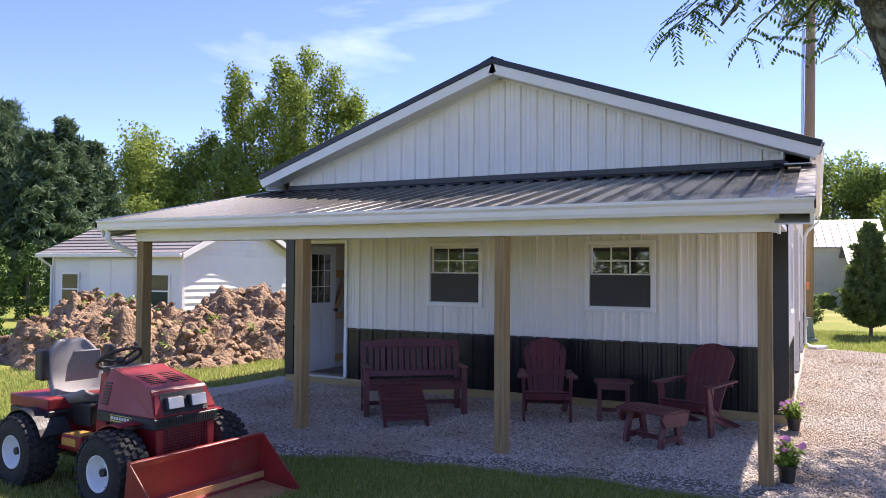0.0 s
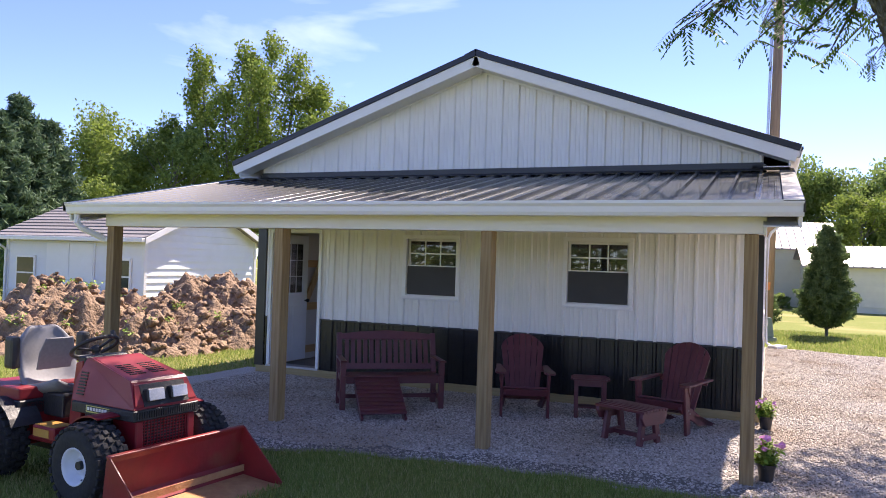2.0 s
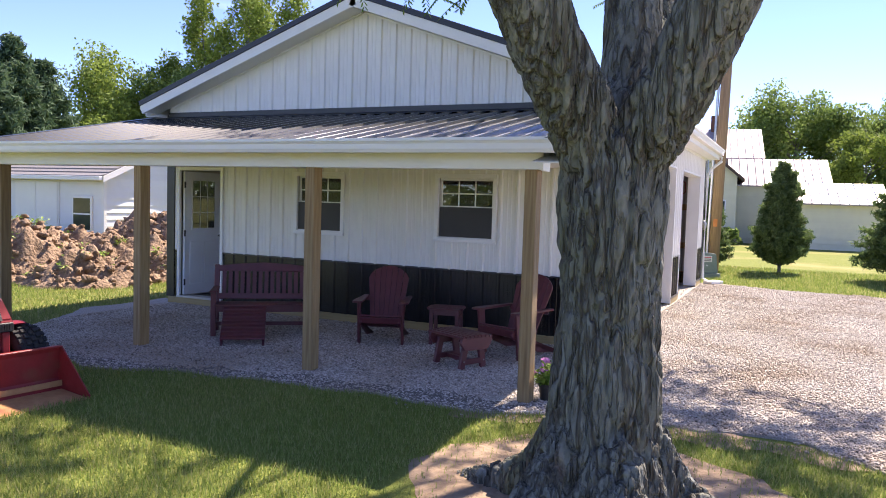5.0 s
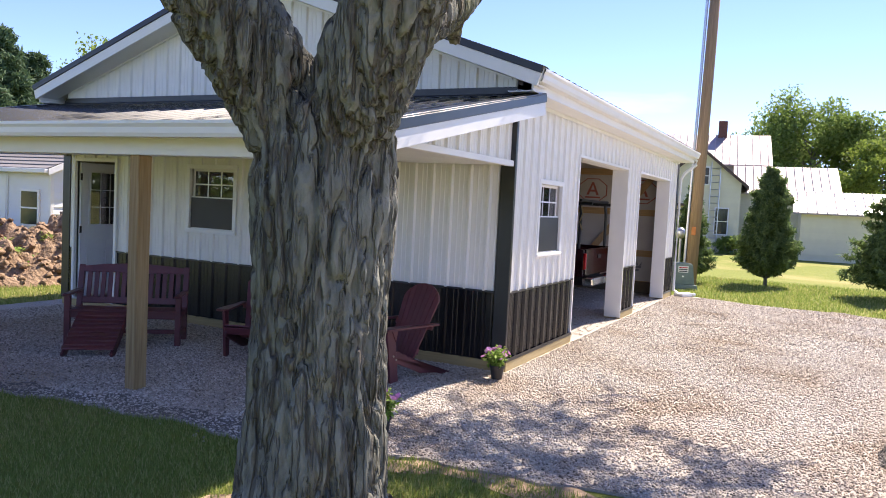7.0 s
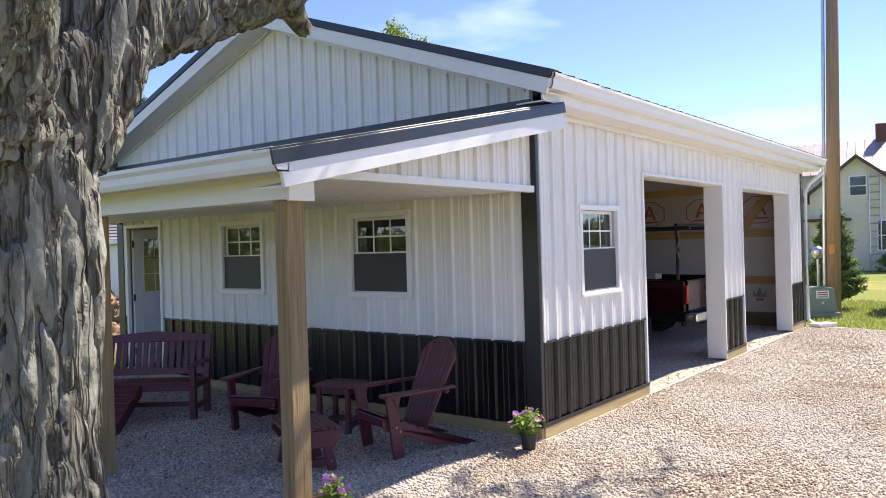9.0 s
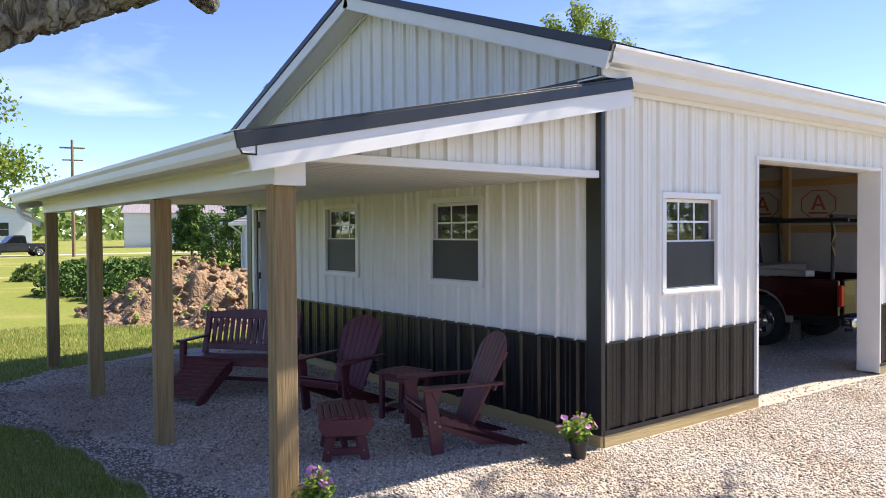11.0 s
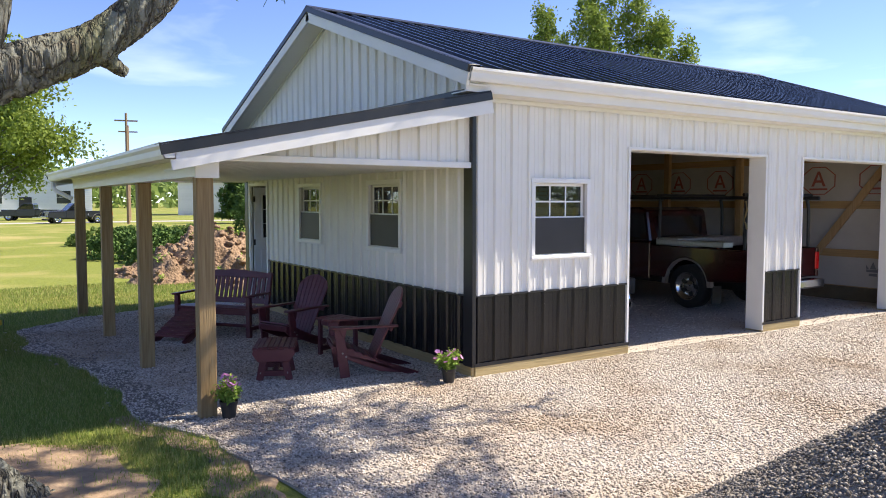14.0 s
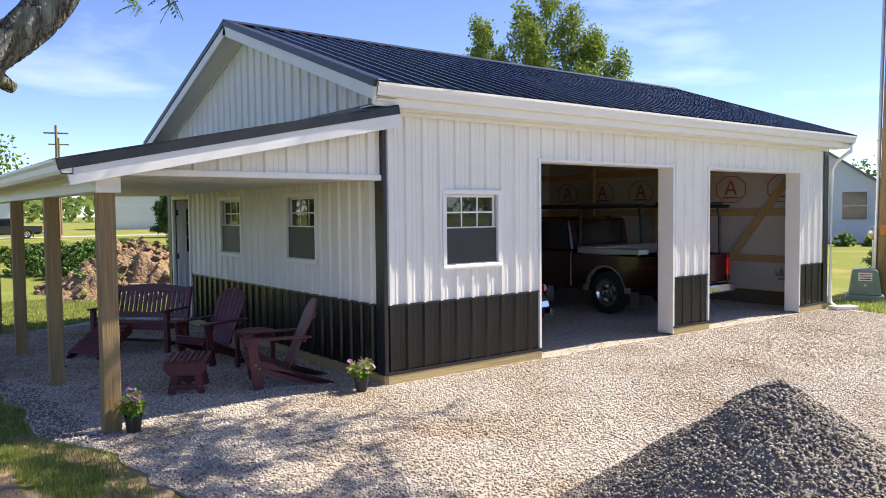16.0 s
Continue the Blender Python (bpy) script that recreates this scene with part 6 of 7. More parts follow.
pts = [(p[0] + r9.uniform(-0.1, 0.1), p[1] + r9.uniform(-0.1, 0.1), p[2] + r9.uniform(0, 0.12)) for p in pts for _ in range(14)]
v, f = leaf_quads(pts, 0.09, r9, 0.5)
wd = raw("weeds", v, f, M_PLEAF, mound)
tagged(wd, "sprigs of yellow-green weeds", kind="stuff")

# little marker flag in the lawn
flag = empty("marker_flag", pose(-5.9, -3.95, -0.02), "small yellow marker flag stuck in the lawn", "flag")
part("wire", cyl(0.003, 0.2, None, 6), M_BLK, flag)
part("pennant", box(0.0, 0.09, -0.001, 0.001, 0.13, 0.2, m=pose(0, 0, 0, 0, 12, -40)), mat("flag_yellow", (0.75, 0.55, 0.05), None, 20, 0.6), flag)


# ---- the big tree beside the drive ----
def bark_mat():
    """Weathered grey bark streaked along the grain, with moss and rusty patches."""
    m = mat("bark", (0.232, 0.236, 0.20), (0.128, 0.128, 0.104), 26.0, 0.95, c=(0.13, 0.135, 0.062), cscale=1.5, camt=0.53, stretch=(1, 1, 0.28), detail=10, spec=0.2)
    nt = m.node_tree
    bs = nt.nodes["Principled BSDF"]
    tc = nt.nodes.new("ShaderNodeTexCoord")

    def noise_along(scale, stretch, detail):
        mp = nt.nodes.new("ShaderNodeMapping")
        mp.inputs["Scale"].default_value = (1, 1, stretch)
        nz = nt.nodes.new("ShaderNodeTexNoise")
        nz.inputs["Scale"].default_value, nz.inputs["Detail"].default_value = scale, detail
        nt.links.new(tc.outputs["Object"], mp.inputs[0])
        nt.links.new(mp.outputs[0], nz.inputs["Vector"])
        return nz

    def calc(op, a, b=0.0, c=0.0):
        k = nt.nodes.new("ShaderNodeMath")
        k.operation = op
        for sock, v in zip(k.inputs, (a, b, c)):
            if isinstance(v, float):
                sock.default_value = v
            else:
                nt.links.new(v, sock)
        return k.outputs[0]

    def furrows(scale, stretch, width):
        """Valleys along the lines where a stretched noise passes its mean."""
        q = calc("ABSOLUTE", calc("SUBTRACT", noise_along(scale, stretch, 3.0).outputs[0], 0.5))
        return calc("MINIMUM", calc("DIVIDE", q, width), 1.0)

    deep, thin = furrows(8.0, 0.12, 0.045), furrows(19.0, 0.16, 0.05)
    flake = calc("MULTIPLY", noise_along(34.0, 0.7, 8.0).outputs[0], 0.7)
    relief = calc("MULTIPLY_ADD", thin, 0.5, calc("ADD", deep, flake))
    bp = nt.nodes.new("ShaderNodeBump")
    bp.inputs["Strength"].default_value, bp.inputs["Distance"].default_value = 1.0, 0.024
    nt.links.new(relief, bp.inputs["Height"])
    nt.links.new(bp.outputs[0], bs.inputs["Normal"])
    # pale blue-grey lichen in patches, rusty bare patches elsewhere
    src = bs.inputs["Base Color"].links[0].from_socket
    for tint, size, lo, hi in (((0.27, 0.29, 0.275, 1), 3.4, 0.54, 0.74), ((0.20, 0.125, 0.085, 1), 4.6, 0.62, 0.74)):
        n = noise_along(size, 0.5, 7.0)
        r = nt.nodes.new("ShaderNodeMapRange")
        r.inputs[1].default_value, r.inputs[2].default_value, r.inputs[4].default_value = lo, hi, 0.7
        x = nt.nodes.new("ShaderNodeMix")
        x.data_type = "RGBA"
        nt.links.new(n.outputs[0], r.inputs[0])
        nt.links.new(r.outputs[0], x.inputs[0])
        nt.links.new(src, x.inputs[6])
        x.inputs[7].default_value = tint
        src = x.outputs[2]
    # the furrows are mixed to a darker brown than the weathered ridges
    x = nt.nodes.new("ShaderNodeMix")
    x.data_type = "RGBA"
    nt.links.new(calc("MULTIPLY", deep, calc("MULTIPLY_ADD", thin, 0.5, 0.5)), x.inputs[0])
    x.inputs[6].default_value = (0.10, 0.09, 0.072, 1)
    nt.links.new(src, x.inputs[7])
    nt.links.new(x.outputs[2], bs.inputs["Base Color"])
    return m


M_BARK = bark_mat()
M_LEAF = island_mat("locust_leaf", [(0.06, 0.12, 0.025), (0.095, 0.18, 0.035), (0.15, 0.25, 0.05)], 0.6, through_light=0.35)
BOUGHS = (
    ([(1.12, -4.88, -0.1), (1.12, -4.88, 0.12), (1.12, -4.88, 0.45), (1.12, -4.88, 1.2), (1.12, -4.88, 1.75), (1.12, -4.88, 2.1)], [0.60, 0.42, 0.32, 0.268, 0.30, 0.27]),
    ([(1.1, -4.9, 1.7), (1.03, -4.99, 2.0), (0.96, -5.1, 2.25), (0.84, -5.28, 2.55), (0.72, -5.48, 2.9), (0.42, -5.75, 3.5), (-0.1, -6.0, 4.3), (-0.6, -6.2, 5.4)], [0.1, 0.17, 0.185, 0.185, 0.185, 0.17, 0.14, 0.09]),
    ([(1.14, -4.9, 1.65), (1.24, -4.93, 1.98), (1.38, -5.0, 2.24), (1.53, -5.04, 2.54), (1.68, -5.08, 2.88), (2.0, -5.3, 3.6), (2.4, -5.7, 4.5), (2.9, -6.1, 5.6)], [0.1, 0.17, 0.19, 0.195, 0.195, 0.17, 0.13, 0.09]),
    ([(1.12, -4.85, 2.05), (1.1, -4.5, 2.46), (1.08, -4.15, 2.66), (1.08, -3.75, 2.85), (1.05, -3.35, 3.25), (0.9, -2.9, 4.0), (0.6, -2.2, 5.2)], [0.17, 0.15, 0.145, 0.14, 0.135, 0.115, 0.08]),
    ([(1.12, -4.8, 1.8), (1.11, -4.62, 2.2), (1.1, -4.48, 2.6), (1.06, -4.35, 3.2), (0.9, -4.15, 4.6), (0.6, -4.0, 6.0)], [0.1, 0.16, 0.17, 0.165, 0.12, 0.08]),
)
tb = bmesh.new()


def smooth_line(pts, rad, n=5):
    """Points and radii along a Catmull-Rom curve."""
    P = [Vector(p) for p in pts]
    out, rr = [], []
    for i in range(len(P) - 1):
        p0, p1, p2, p3 = P[max(i - 1, 0)], P[i], P[i + 1], P[min(i + 2, len(P) - 1)]
        for k in range(n):
            t = k / n
            out.append(0.5 * ((2 * p1) + (p2 - p0) * t + (2 * p0 - 5 * p1 + 4 * p2 - p3) * t * t + (3 * p1 - p0 - 3 * p2 + p3) * t ** 3))
            rr.append(rad[i] + (rad[i + 1] - rad[i]) * t)
    return out + [P[-1]], rr + [rad[-1]]


for pts, rad in BOUGHS:
    p, r = smooth_line(pts, rad)
    tube(p, r, 20, bm=tb)
for a, L in ((0.3, 0.95), (1.6, 0.8), (2.9, 1.0), (4.1, 0.85), (5.2, 0.95)):
    ca, sa = math.cos(a), math.sin(a)
    p, r = smooth_line([(1.12 + 0.2 * ca, -4.88 + 0.2 * sa, 0.45), (1.12 + 0.45 * ca, -4.88 + 0.45 * sa, 0.1), (1.12 + L * ca, -4.88 + L * sa, -0.08)], [0.16, 0.15, 0.07])
    tube(p, r, 12, bm=tb)
cyl(0.07, 0.2, between((1.08, -3.72, 2.78), (1.0, -3.5, 2.66)), 10, 0.04, bm=tb)
tmp = bpy.data.objects.new("tmp", mesh_of("tmp", tb, M_BARK))
scene.collection.objects.link(tmp)
rm = tmp.modifiers.new("remesh", "REMESH")
rm.mode, rm.voxel_size = "VOXEL", 0.0115
tmp_dg = bpy.context.evaluated_depsgraph_get()
tme = bpy.data.meshes.new_from_object(tmp.evaluated_get(tmp_dg))
bpy.data.objects.remove(tmp)
co = np.zeros(len(tme.vertices) * 3, np.float32)
no = np.zeros(len(tme.vertices) * 3, np.float32)
tme.vertices.foreach_get("co", co)
tme.vertices.foreach_get("normal", no)
co, no = co.reshape(-1, 3), no.reshape(-1, 3)
for i in range(len(co)):
    x, y, z = (float(q) for q in co[i])
    if z > 4.2:
        continue
    # long wandering furrows between ridges, flaking across in steps
    w = Vector((x * 2.6, y * 2.6, z * 2.0))
    wx, wz = noise.noise(w) * 0.9, noise.noise(w + Vector((7.1, 3.3, 1.9))) * 0.9
    f1 = abs(noise.noise(Vector((x * 13 + wx, y * 13 - wx, z * 2.1 + wz))))
    f2 = abs(noise.noise(Vector((x * 27 - wx, y * 27 + wz, z * 4.6 + 5.0 + wx))))
    f3 = noise.noise(Vector((x * 21, y * 21, z * 16.0 + 3 * wx)))
    big = noise.noise(Vector((x * 2.2, y * 2.2, z * 1.1)))
    furrow = min(1.0, f1 / 0.22) ** 0.7
    crack = min(1.0, f2 / 0.16)
    fade = min(1.0, max(0.45, (3.0 - z) / 0.7))
    co[i] += no[i] * (fade * (0.040 * (furrow - 0.75) + 0.014 * (crack - 0.8) + 0.009 * f3) + 0.018 * big)
tme.vertices.foreach_set("co", co.ravel())
tme.materials.clear()
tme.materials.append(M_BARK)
tme.polygons.foreach_set("use_smooth", [True] * len(tme.polygons))
tme.update()
tree = empty("shade_tree", pose(0, 0, 0), "mature tree with deeply furrowed grey-brown bark and forked limbs", "tree")
trunk = new("trunk", tme)
trunk.parent = tree
tagged(trunk, "furrowed grey bark with green moss")

# crown: twigs and feathery compound leaves
rt = random.Random(12)
cv, cf = [], []


def frond(root, d, length):
    """A compound leaf: a stalk with pairs of narrow leaflets."""
    d = d.normalized()
    side = d.cross(Vector((0, 0, 1)))
    side = side.normalized() if side.length > 0.1 else Vector((1, 0, 0))
    for k in range(7):
        t = (k + 0.6) / 7
        p = root + d * length * t - Vector((0, 0, 0.25 * length * t * t))
        for s in (-1, 1):
            tip = p + side * s * 0.034 + d * 0.01 - Vector((0, 0, 0.02))
            q = d * 0.009
            n = len(cv)
            cv.extend((p - q * 0.4, (p + tip) / 2 + q, tip, (p + tip) / 2 - q))
            cf.append((n, n + 1, n + 2, n + 3))


twig = bmesh.new()


def spray(start, tip, n):
    a, b = Vector(start), Vector(tip)
    mid = (a + b) / 2 + Vector((rt.uniform(-0.1, 0.1), rt.uniform(-0.1, 0.1), 0.12))
    p, r = smooth_line([a, mid, b], [0.014, 0.009, 0.003], 4)
    tube(p, r, 5, bm=twig)
    for i in range(n):
        q = p[min(len(p) - 1, int(len(p) * (0.2 + 0.8 * i / n)))]
        frond(q + Vector((rt.uniform(-0.04, 0.04), rt.uniform(-0.04, 0.04), 0)), Vector((rt.uniform(-1, 1), rt.uniform(-1, 1), rt.uniform(-0.9, 0.1))), rt.uniform(0.10, 0.18))


# low sprays hanging where the walk begins and ends
for s, t, n in (((0.36, -5.55, 3.14), (-0.40, -5.2, 3.05), 30), ((0.30, -5.6, 3.2), (-0.28, -5.35, 3.1), 26), ((0.36, -5.5, 3.12), (0.0, -5.15, 2.98), 22),
                ((0.4, -5.5, 3.05), (0.16, -5.2, 2.9), 16), ((0.42, -5.45, 3.0), (0.34, -5.25, 2.86), 12), ((0.4, -5.5, 3.1), (0.2, -5.3, 3.12), 14),
                ((0.95, -3.1, 3.7), (0.8, -2.4, 3.5), 22), ((0.95, -3.05, 3.75), (0.5, -2.6, 3.5), 18), ((1.0, -3.3, 3.5), (1.5, -3.0, 3.55), 12),
                ((0.7, -4.2, 4.2), (1.6, -3.8, 3.85), 18), ((0.7, -4.0, 4.4), (0.0, -3.6, 3.85), 20)):
    spray(s, t, n)
for i in range(300):
    a, q = rt.uniform(0, 6.283), rt.uniform(0.15, 1) ** 0.6
    z = rt.uniform(5.0, 8.6)
    rad = 4.6 * q * math.sqrt(max(0.1, 1 - ((z - 6.2) / 2.9) ** 2))
    c = Vector((0.6 + rad * math.cos(a), -2.6 + rad * math.sin(a) * 1.1, z))
    if noise.noise(c * 0.55) < 0.02:
        continue
    for k in range(4):
        spray(c, c + Vector((rt.uniform(-0.7, 0.7), rt.uniform(-0.7, 0.7), rt.uniform(-0.4, 0.3))), 9)
for i in range(75):
    # an unseen bough added over the drive to cast leaf shade on the gravel
    c = Vector((2.5 + rt.gauss(0, 0.9), 2.2 + rt.gauss(0, 0.75), 5.9 + rt.gauss(0, 0.3)))
    c.z = max(5.35, c.z)
    for k in range(4):
        spray(c, c + Vector((rt.uniform(-0.7, 0.7), rt.uniform(-0.7, 0.7), rt.uniform(-0.1, 0.3))), 9)
for i in range(95):
    # unseen sprays added high over the porch roof to shade the front lawn
    c = Vector((-0.8 + rt.gauss(0, 2.0), -0.4 + rt.gauss(0, 0.8), 7.4 + rt.gauss(0, 0.4)))
    c.z = max(6.8, c.z)
    for k in range(4):
        spray(c, c + Vector((rt.uniform(-0.7, 0.7), rt.uniform(-0.7, 0.7), rt.uniform(-0.1, 0.3))), 9)
tagged(part("fine_branching", twig, M_BARK, tree), "thin leaf-bearing shoots", kind="stuff")
crown = raw("crown", cv, cf, M_LEAF, tree, "feathery green compound leaves")
limb2 = bmesh.new()
for i in range(16):
    a = i / 16 * 6.283
    st = Vector(BOUGHS[1 + i % 4][0][-2])
    en = Vector((0.6 + 3.6 * math.cos(a), -2.6 + 3.8 * math.sin(a), 6.0 + 1.2 * math.sin(i * 2.3)))
    p, r = smooth_line([st, (st + en) / 2 + Vector((0, 0, 0.6)), en], [0.08, 0.05, 0.02], 4)
    tube(p, r, 7, bm=limb2)
# stem of the unseen bough added over the drive
p, r = smooth_line([BOUGHS[3][0][-2], (1.2, -1.0, 5.4), (2.0, 1.0, 5.8), (2.8, 3.0, 6.0)], [0.1, 0.08, 0.05, 0.02], 5)
tube(p, r, 7, bm=limb2)
part("branches", limb2, M_BARK, tree)


# ---- trees farther off ----
def clump_leaves(centres, per, spread, size, rng, aspect=0.6):
    n = len(centres) * per
    c = np.repeat(np.array([tuple(q) for q in centres]), per, 0)
    c = c + np.clip(rng.normal(0, 1, (n, 3)), -1.7, 1.7) * spread
    d = rng.normal(0, 1, (n, 3))
    d /= np.linalg.norm(d, axis=1)[:, None]
    e = np.cross(d, rng.normal(0, 1, (n, 3)))
    e /= np.linalg.norm(e, axis=1)[:, None] + 1e-9
    s = size * (0.6 + 0.8 * rng.rand(n))[:, None]
    v = np.stack([c - d * s * 0.5, c + e * s * aspect * 0.5, c + d * s * 0.5, c - e * s * aspect * 0.5], 1).reshape(-1, 3)
    return v, np.arange(4 * n).reshape(-1, 4)


M_MAPLE = island_mat("bright_leaf", [(0.13, 0.19, 0.035), (0.20, 0.275, 0.05), (0.28, 0.35, 0.075)], 0.7, through_light=0.4)
M_DEEP = island_mat("deep_leaf", [(0.13, 0.20, 0.05), (0.185, 0.265, 0.07), (0.25, 0.33, 0.10)], 0.7, through_light=0.5)
M_SPRUCE = island_mat("spruce_needles", [(0.045, 0.085, 0.045), (0.08, 0.135, 0.068), (0.125, 0.19, 0.10)], 0.8, through_light=0.25)
M_PINE = island_mat("pine_needles", [(0.085, 0.135, 0.05), (0.14, 0.205, 0.068), (0.215, 0.29, 0.11)], 0.75, through_light=0.4)
M_ARB = island_mat("arborvitae_leaf", [(0.045, 0.095, 0.02), (0.075, 0.145, 0.03), (0.12, 0.20, 0.045)], 0.8)


def leafy_tree(x, y, h, w, seed, leaf, material, label, low=0.18, clumps=70, per=60, name="tree", tall=1.0, leaders=()):
    """Trunk, forking limbs and a gappy crown of clumps at the limb ends."""
    rng = np.random.RandomState(seed)
    t = empty(name, pose(x, y, -0.02), label, "tree")
    tb2 = bmesh.new()
    base_r = h * 0.018
    tube([(0, 0, -0.2), (0.0, 0.0, h * 0.2), (rng.uniform(-0.02, 0.02) * h, 0, h * 0.5), (0, 0, h * 0.85)], [base_r, base_r * 0.8, base_r * 0.5, base_r * 0.12], 10, bm=tb2)
    cs = []
    lobes = []
    for i in range(0 if leaders else max(9, clumps // 4)):
        a = rng.uniform(0, 6.283)
        zz = low + (1 - low) * (0.12 + 0.86 * rng.rand())
        env = math.sin(math.pi * min(0.97, max(0.08, (zz - low) / (1.06 - low))) ** 0.85) ** 0.55
        r = w / 2 * env * rng.uniform(0.5, 1.0)
        lobes.append((Vector((r * math.cos(a), r * math.sin(a), zz * h)), a))
    for e, a in lobes:
        st = Vector((0, 0, max(h * 0.15, e.z - h * rng.uniform(0.15, 0.3))))
        mid = st.lerp(e, 0.55) + Vector((0, 0, -0.02 * h))
        tube([st, mid, e], [base_r * 0.35, base_r * 0.22, base_r * 0.06], 6, bm=tb2)
        for k in range(8):
            q = e + Vector(rng.normal(0, 1, 3)) * w * 0.075
            q.z += 0.03 * h * tall * rng.rand()
            cs.append(q)
            if k < 3:
                cs.append(st.lerp(q, rng.uniform(0.6, 0.95)))
    for ex, ey, top in leaders:
        # an upswept leader clothed in foliage that narrows to its tip
        st, e = Vector((ex * 0.12, ey * 0.12, h * 0.2)), Vector((ex, ey, top))
        mid = st.lerp(e, 0.5) + Vector((ex * 0.22, ey * 0.22, -0.03 * h))
        p, r = smooth_line([st, mid, e], [base_r * 0.5, base_r * 0.3, base_r * 0.05], 6)
        tube(p, r, 6, bm=tb2)
        for k in range(clumps):
            q = rng.rand() ** 0.8
            c0 = p[min(len(p) - 1, int(q * len(p)))]
            wide = w * (0.19 * math.sqrt(max(0.0, 1.02 - q)) + 0.012)
            b = rng.uniform(0, 6.283)
            rr = wide * rng.rand() ** 0.5
            out = Vector((rr * math.cos(b), rr * math.sin(b), 0.45 * rr + rng.uniform(-0.03, 0.03) * h))
            tube([c0, c0 + out], [base_r * 0.05, base_r * 0.02], 4, bm=tb2) if k % 3 == 0 else None
            cs.append(c0 + out)
    part("trunk", tb2, M_BARK, t)
    v, f = clump_leaves(cs, per, np.array([w * 0.022, w * 0.022, w * 0.036]) if leaders else np.array([w * 0.05, w * 0.05, w * 0.052 * tall]), leaf, rng)
    v[:, 2] = np.maximum(v[:, 2], low * h * 0.8)
    ob = new("crown", np_mesh("crown", v, f, material))
    ob.parent = t
    return t


def conifer(x, y, h, w, seed, size, material, label, name="conifer_tree", levels=16, tufts=9, per=16, droop=0.1, up=0.0, full=0.9):
    """Whorls of boughs on a straight stem, each bough set with tufts of needles."""
    rng = np.random.RandomState(seed)
    t = empty(name, pose(x, y, -0.02), label, "tree")
    st = bmesh.new()
    tube([(0, 0, -0.1), (0, 0, h * 0.5), (0, 0, h * 0.99)], [h * 0.016, h * 0.01, h * 0.002], 8, bm=st)
    cs = []
    for L in range(levels):
        q = (L + 0.5) / levels
        z = h * (0.04 + 0.95 * q)
        R = w / 2 * (1 - q) ** full * (0.85 + 0.3 * rng.rand()) + 0.03 * w
        nb = max(4, int(11 * (1 - q) + 4))
        for b in range(nb):
            a = 6.283 * (b + rng.rand()) / nb
            r = R * rng.uniform(0.7, 1.08)
            tip = Vector((r * math.cos(a), r * math.sin(a), z + h * (up - droop) * (r / (w / 2)) + rng.uniform(-0.02, 0.02) * h))
            root = Vector((0, 0, z))
            tube([root, tip], [h * 0.004, h * 0.001], 4, bm=st)
            for k in range(tufts):
                s = 0.3 + 0.7 * (k + rng.rand()) / tufts
                cs.append(root.lerp(tip, s) + Vector((0, 0, rng.uniform(-0.01, 0.015) * h)))
    part("trunk", st, M_BARK, t)
    v, f = clump_leaves(cs, per, np.array([w * 0.03, w * 0.03, h * 0.012]), size, rng, 0.22)
    v[:, 2] = np.maximum(v[:, 2], 0.0)
    ob = new("crown", np_mesh("crown", v, f, material))
    ob.parent = t
    return t


conifer(1.62, 14.4, 3.1, 1.6, 3, 0.13, M_PINE, "young bushy pine standing on the lawn", levels=17, tufts=11, per=26, droop=-0.05, up=0.12, full=0.62)
conifer(4.55, 13.4, 3.2, 2.4, 4, 0.17, M_PINE, "young bushy pine at the lawn's edge", levels=15, tufts=8, per=20, droop=-0.05, up=0.06)
conifer(-0.25, 13.6, 2.6, 1.4, 5, 0.17, M_PINE, "young pine behind the barn corner", levels=12, tufts=7, per=18, droop=-0.05, up=0.06)
for x, y, h, w, s in ((-38.5, 15.0, 10.6, 7.5, 21), (-35.0, 17.0, 9.5, 6.0, 22), (-70.0, 37.0, 18.0, 14.0, 24), (-36.0, 19.5, 8.7, 6.0, 25), (-33.5, 14.5, 8.3, 6.5, 26), (-79.0, 40.0, 19.0, 16.0, 27)):
    conifer(x, y, h, w, s, 0.42, M_SPRUCE, "tall dark spruce behind the shed", levels=22, tufts=9, per=20, droop=0.0, up=0.07, full=0.85)
leafy_tree(-36.3, 37.0, 18.2, 11.5, 31, 0.24, M_MAPLE, "tall bright green tree with upswept limbs", clumps=130, per=40,
           leaders=((1.0, 1.2, 18.2), (-0.6, 0.4, 17.0), (-2.9, -2.1, 16.2), (-3.9, -1.2, 14.4), (3.0, 1.6, 16.4), (4.6, 2.6, 14.2), (2.4, -2.0, 15.0), (-1.6, 2.6, 15.2), (0.6, -3.6, 13.0), (-5.0, -3.0, 11.0), (5.2, 0.6, 11.4), (4.9, 4.8, 13.4), (3.4, 3.6, 14.8)))
leafy_tree(-44.0, 31.5, 10.8, 9.5, 32, 0.24, M_MAPLE, "rounded green tree beyond the shed", clumps=110, per=110)
leafy_tree(-41.0, 27.0, 7.0, 7.0, 33, 0.22, M_MAPLE, "low yellow-green tree beyond the shed", clumps=80, per=80)
leafy_tree(-38.0, 31.0, 10.2, 5.6, 34, 0.22, M_DEEP, "green tree with drooping boughs", low=0.25, clumps=80, per=60)
leafy_tree(1.5, 62, 10.8, 11.0, 41, 0.28, M_DEEP, "large dark green tree behind the farmhouse", clumps=130, per=120)
leafy_tree(9.0, 60, 10.6, 10.0, 42, 0.28, M_DEEP, "large dark green tree behind the garage", clumps=130, per=110)
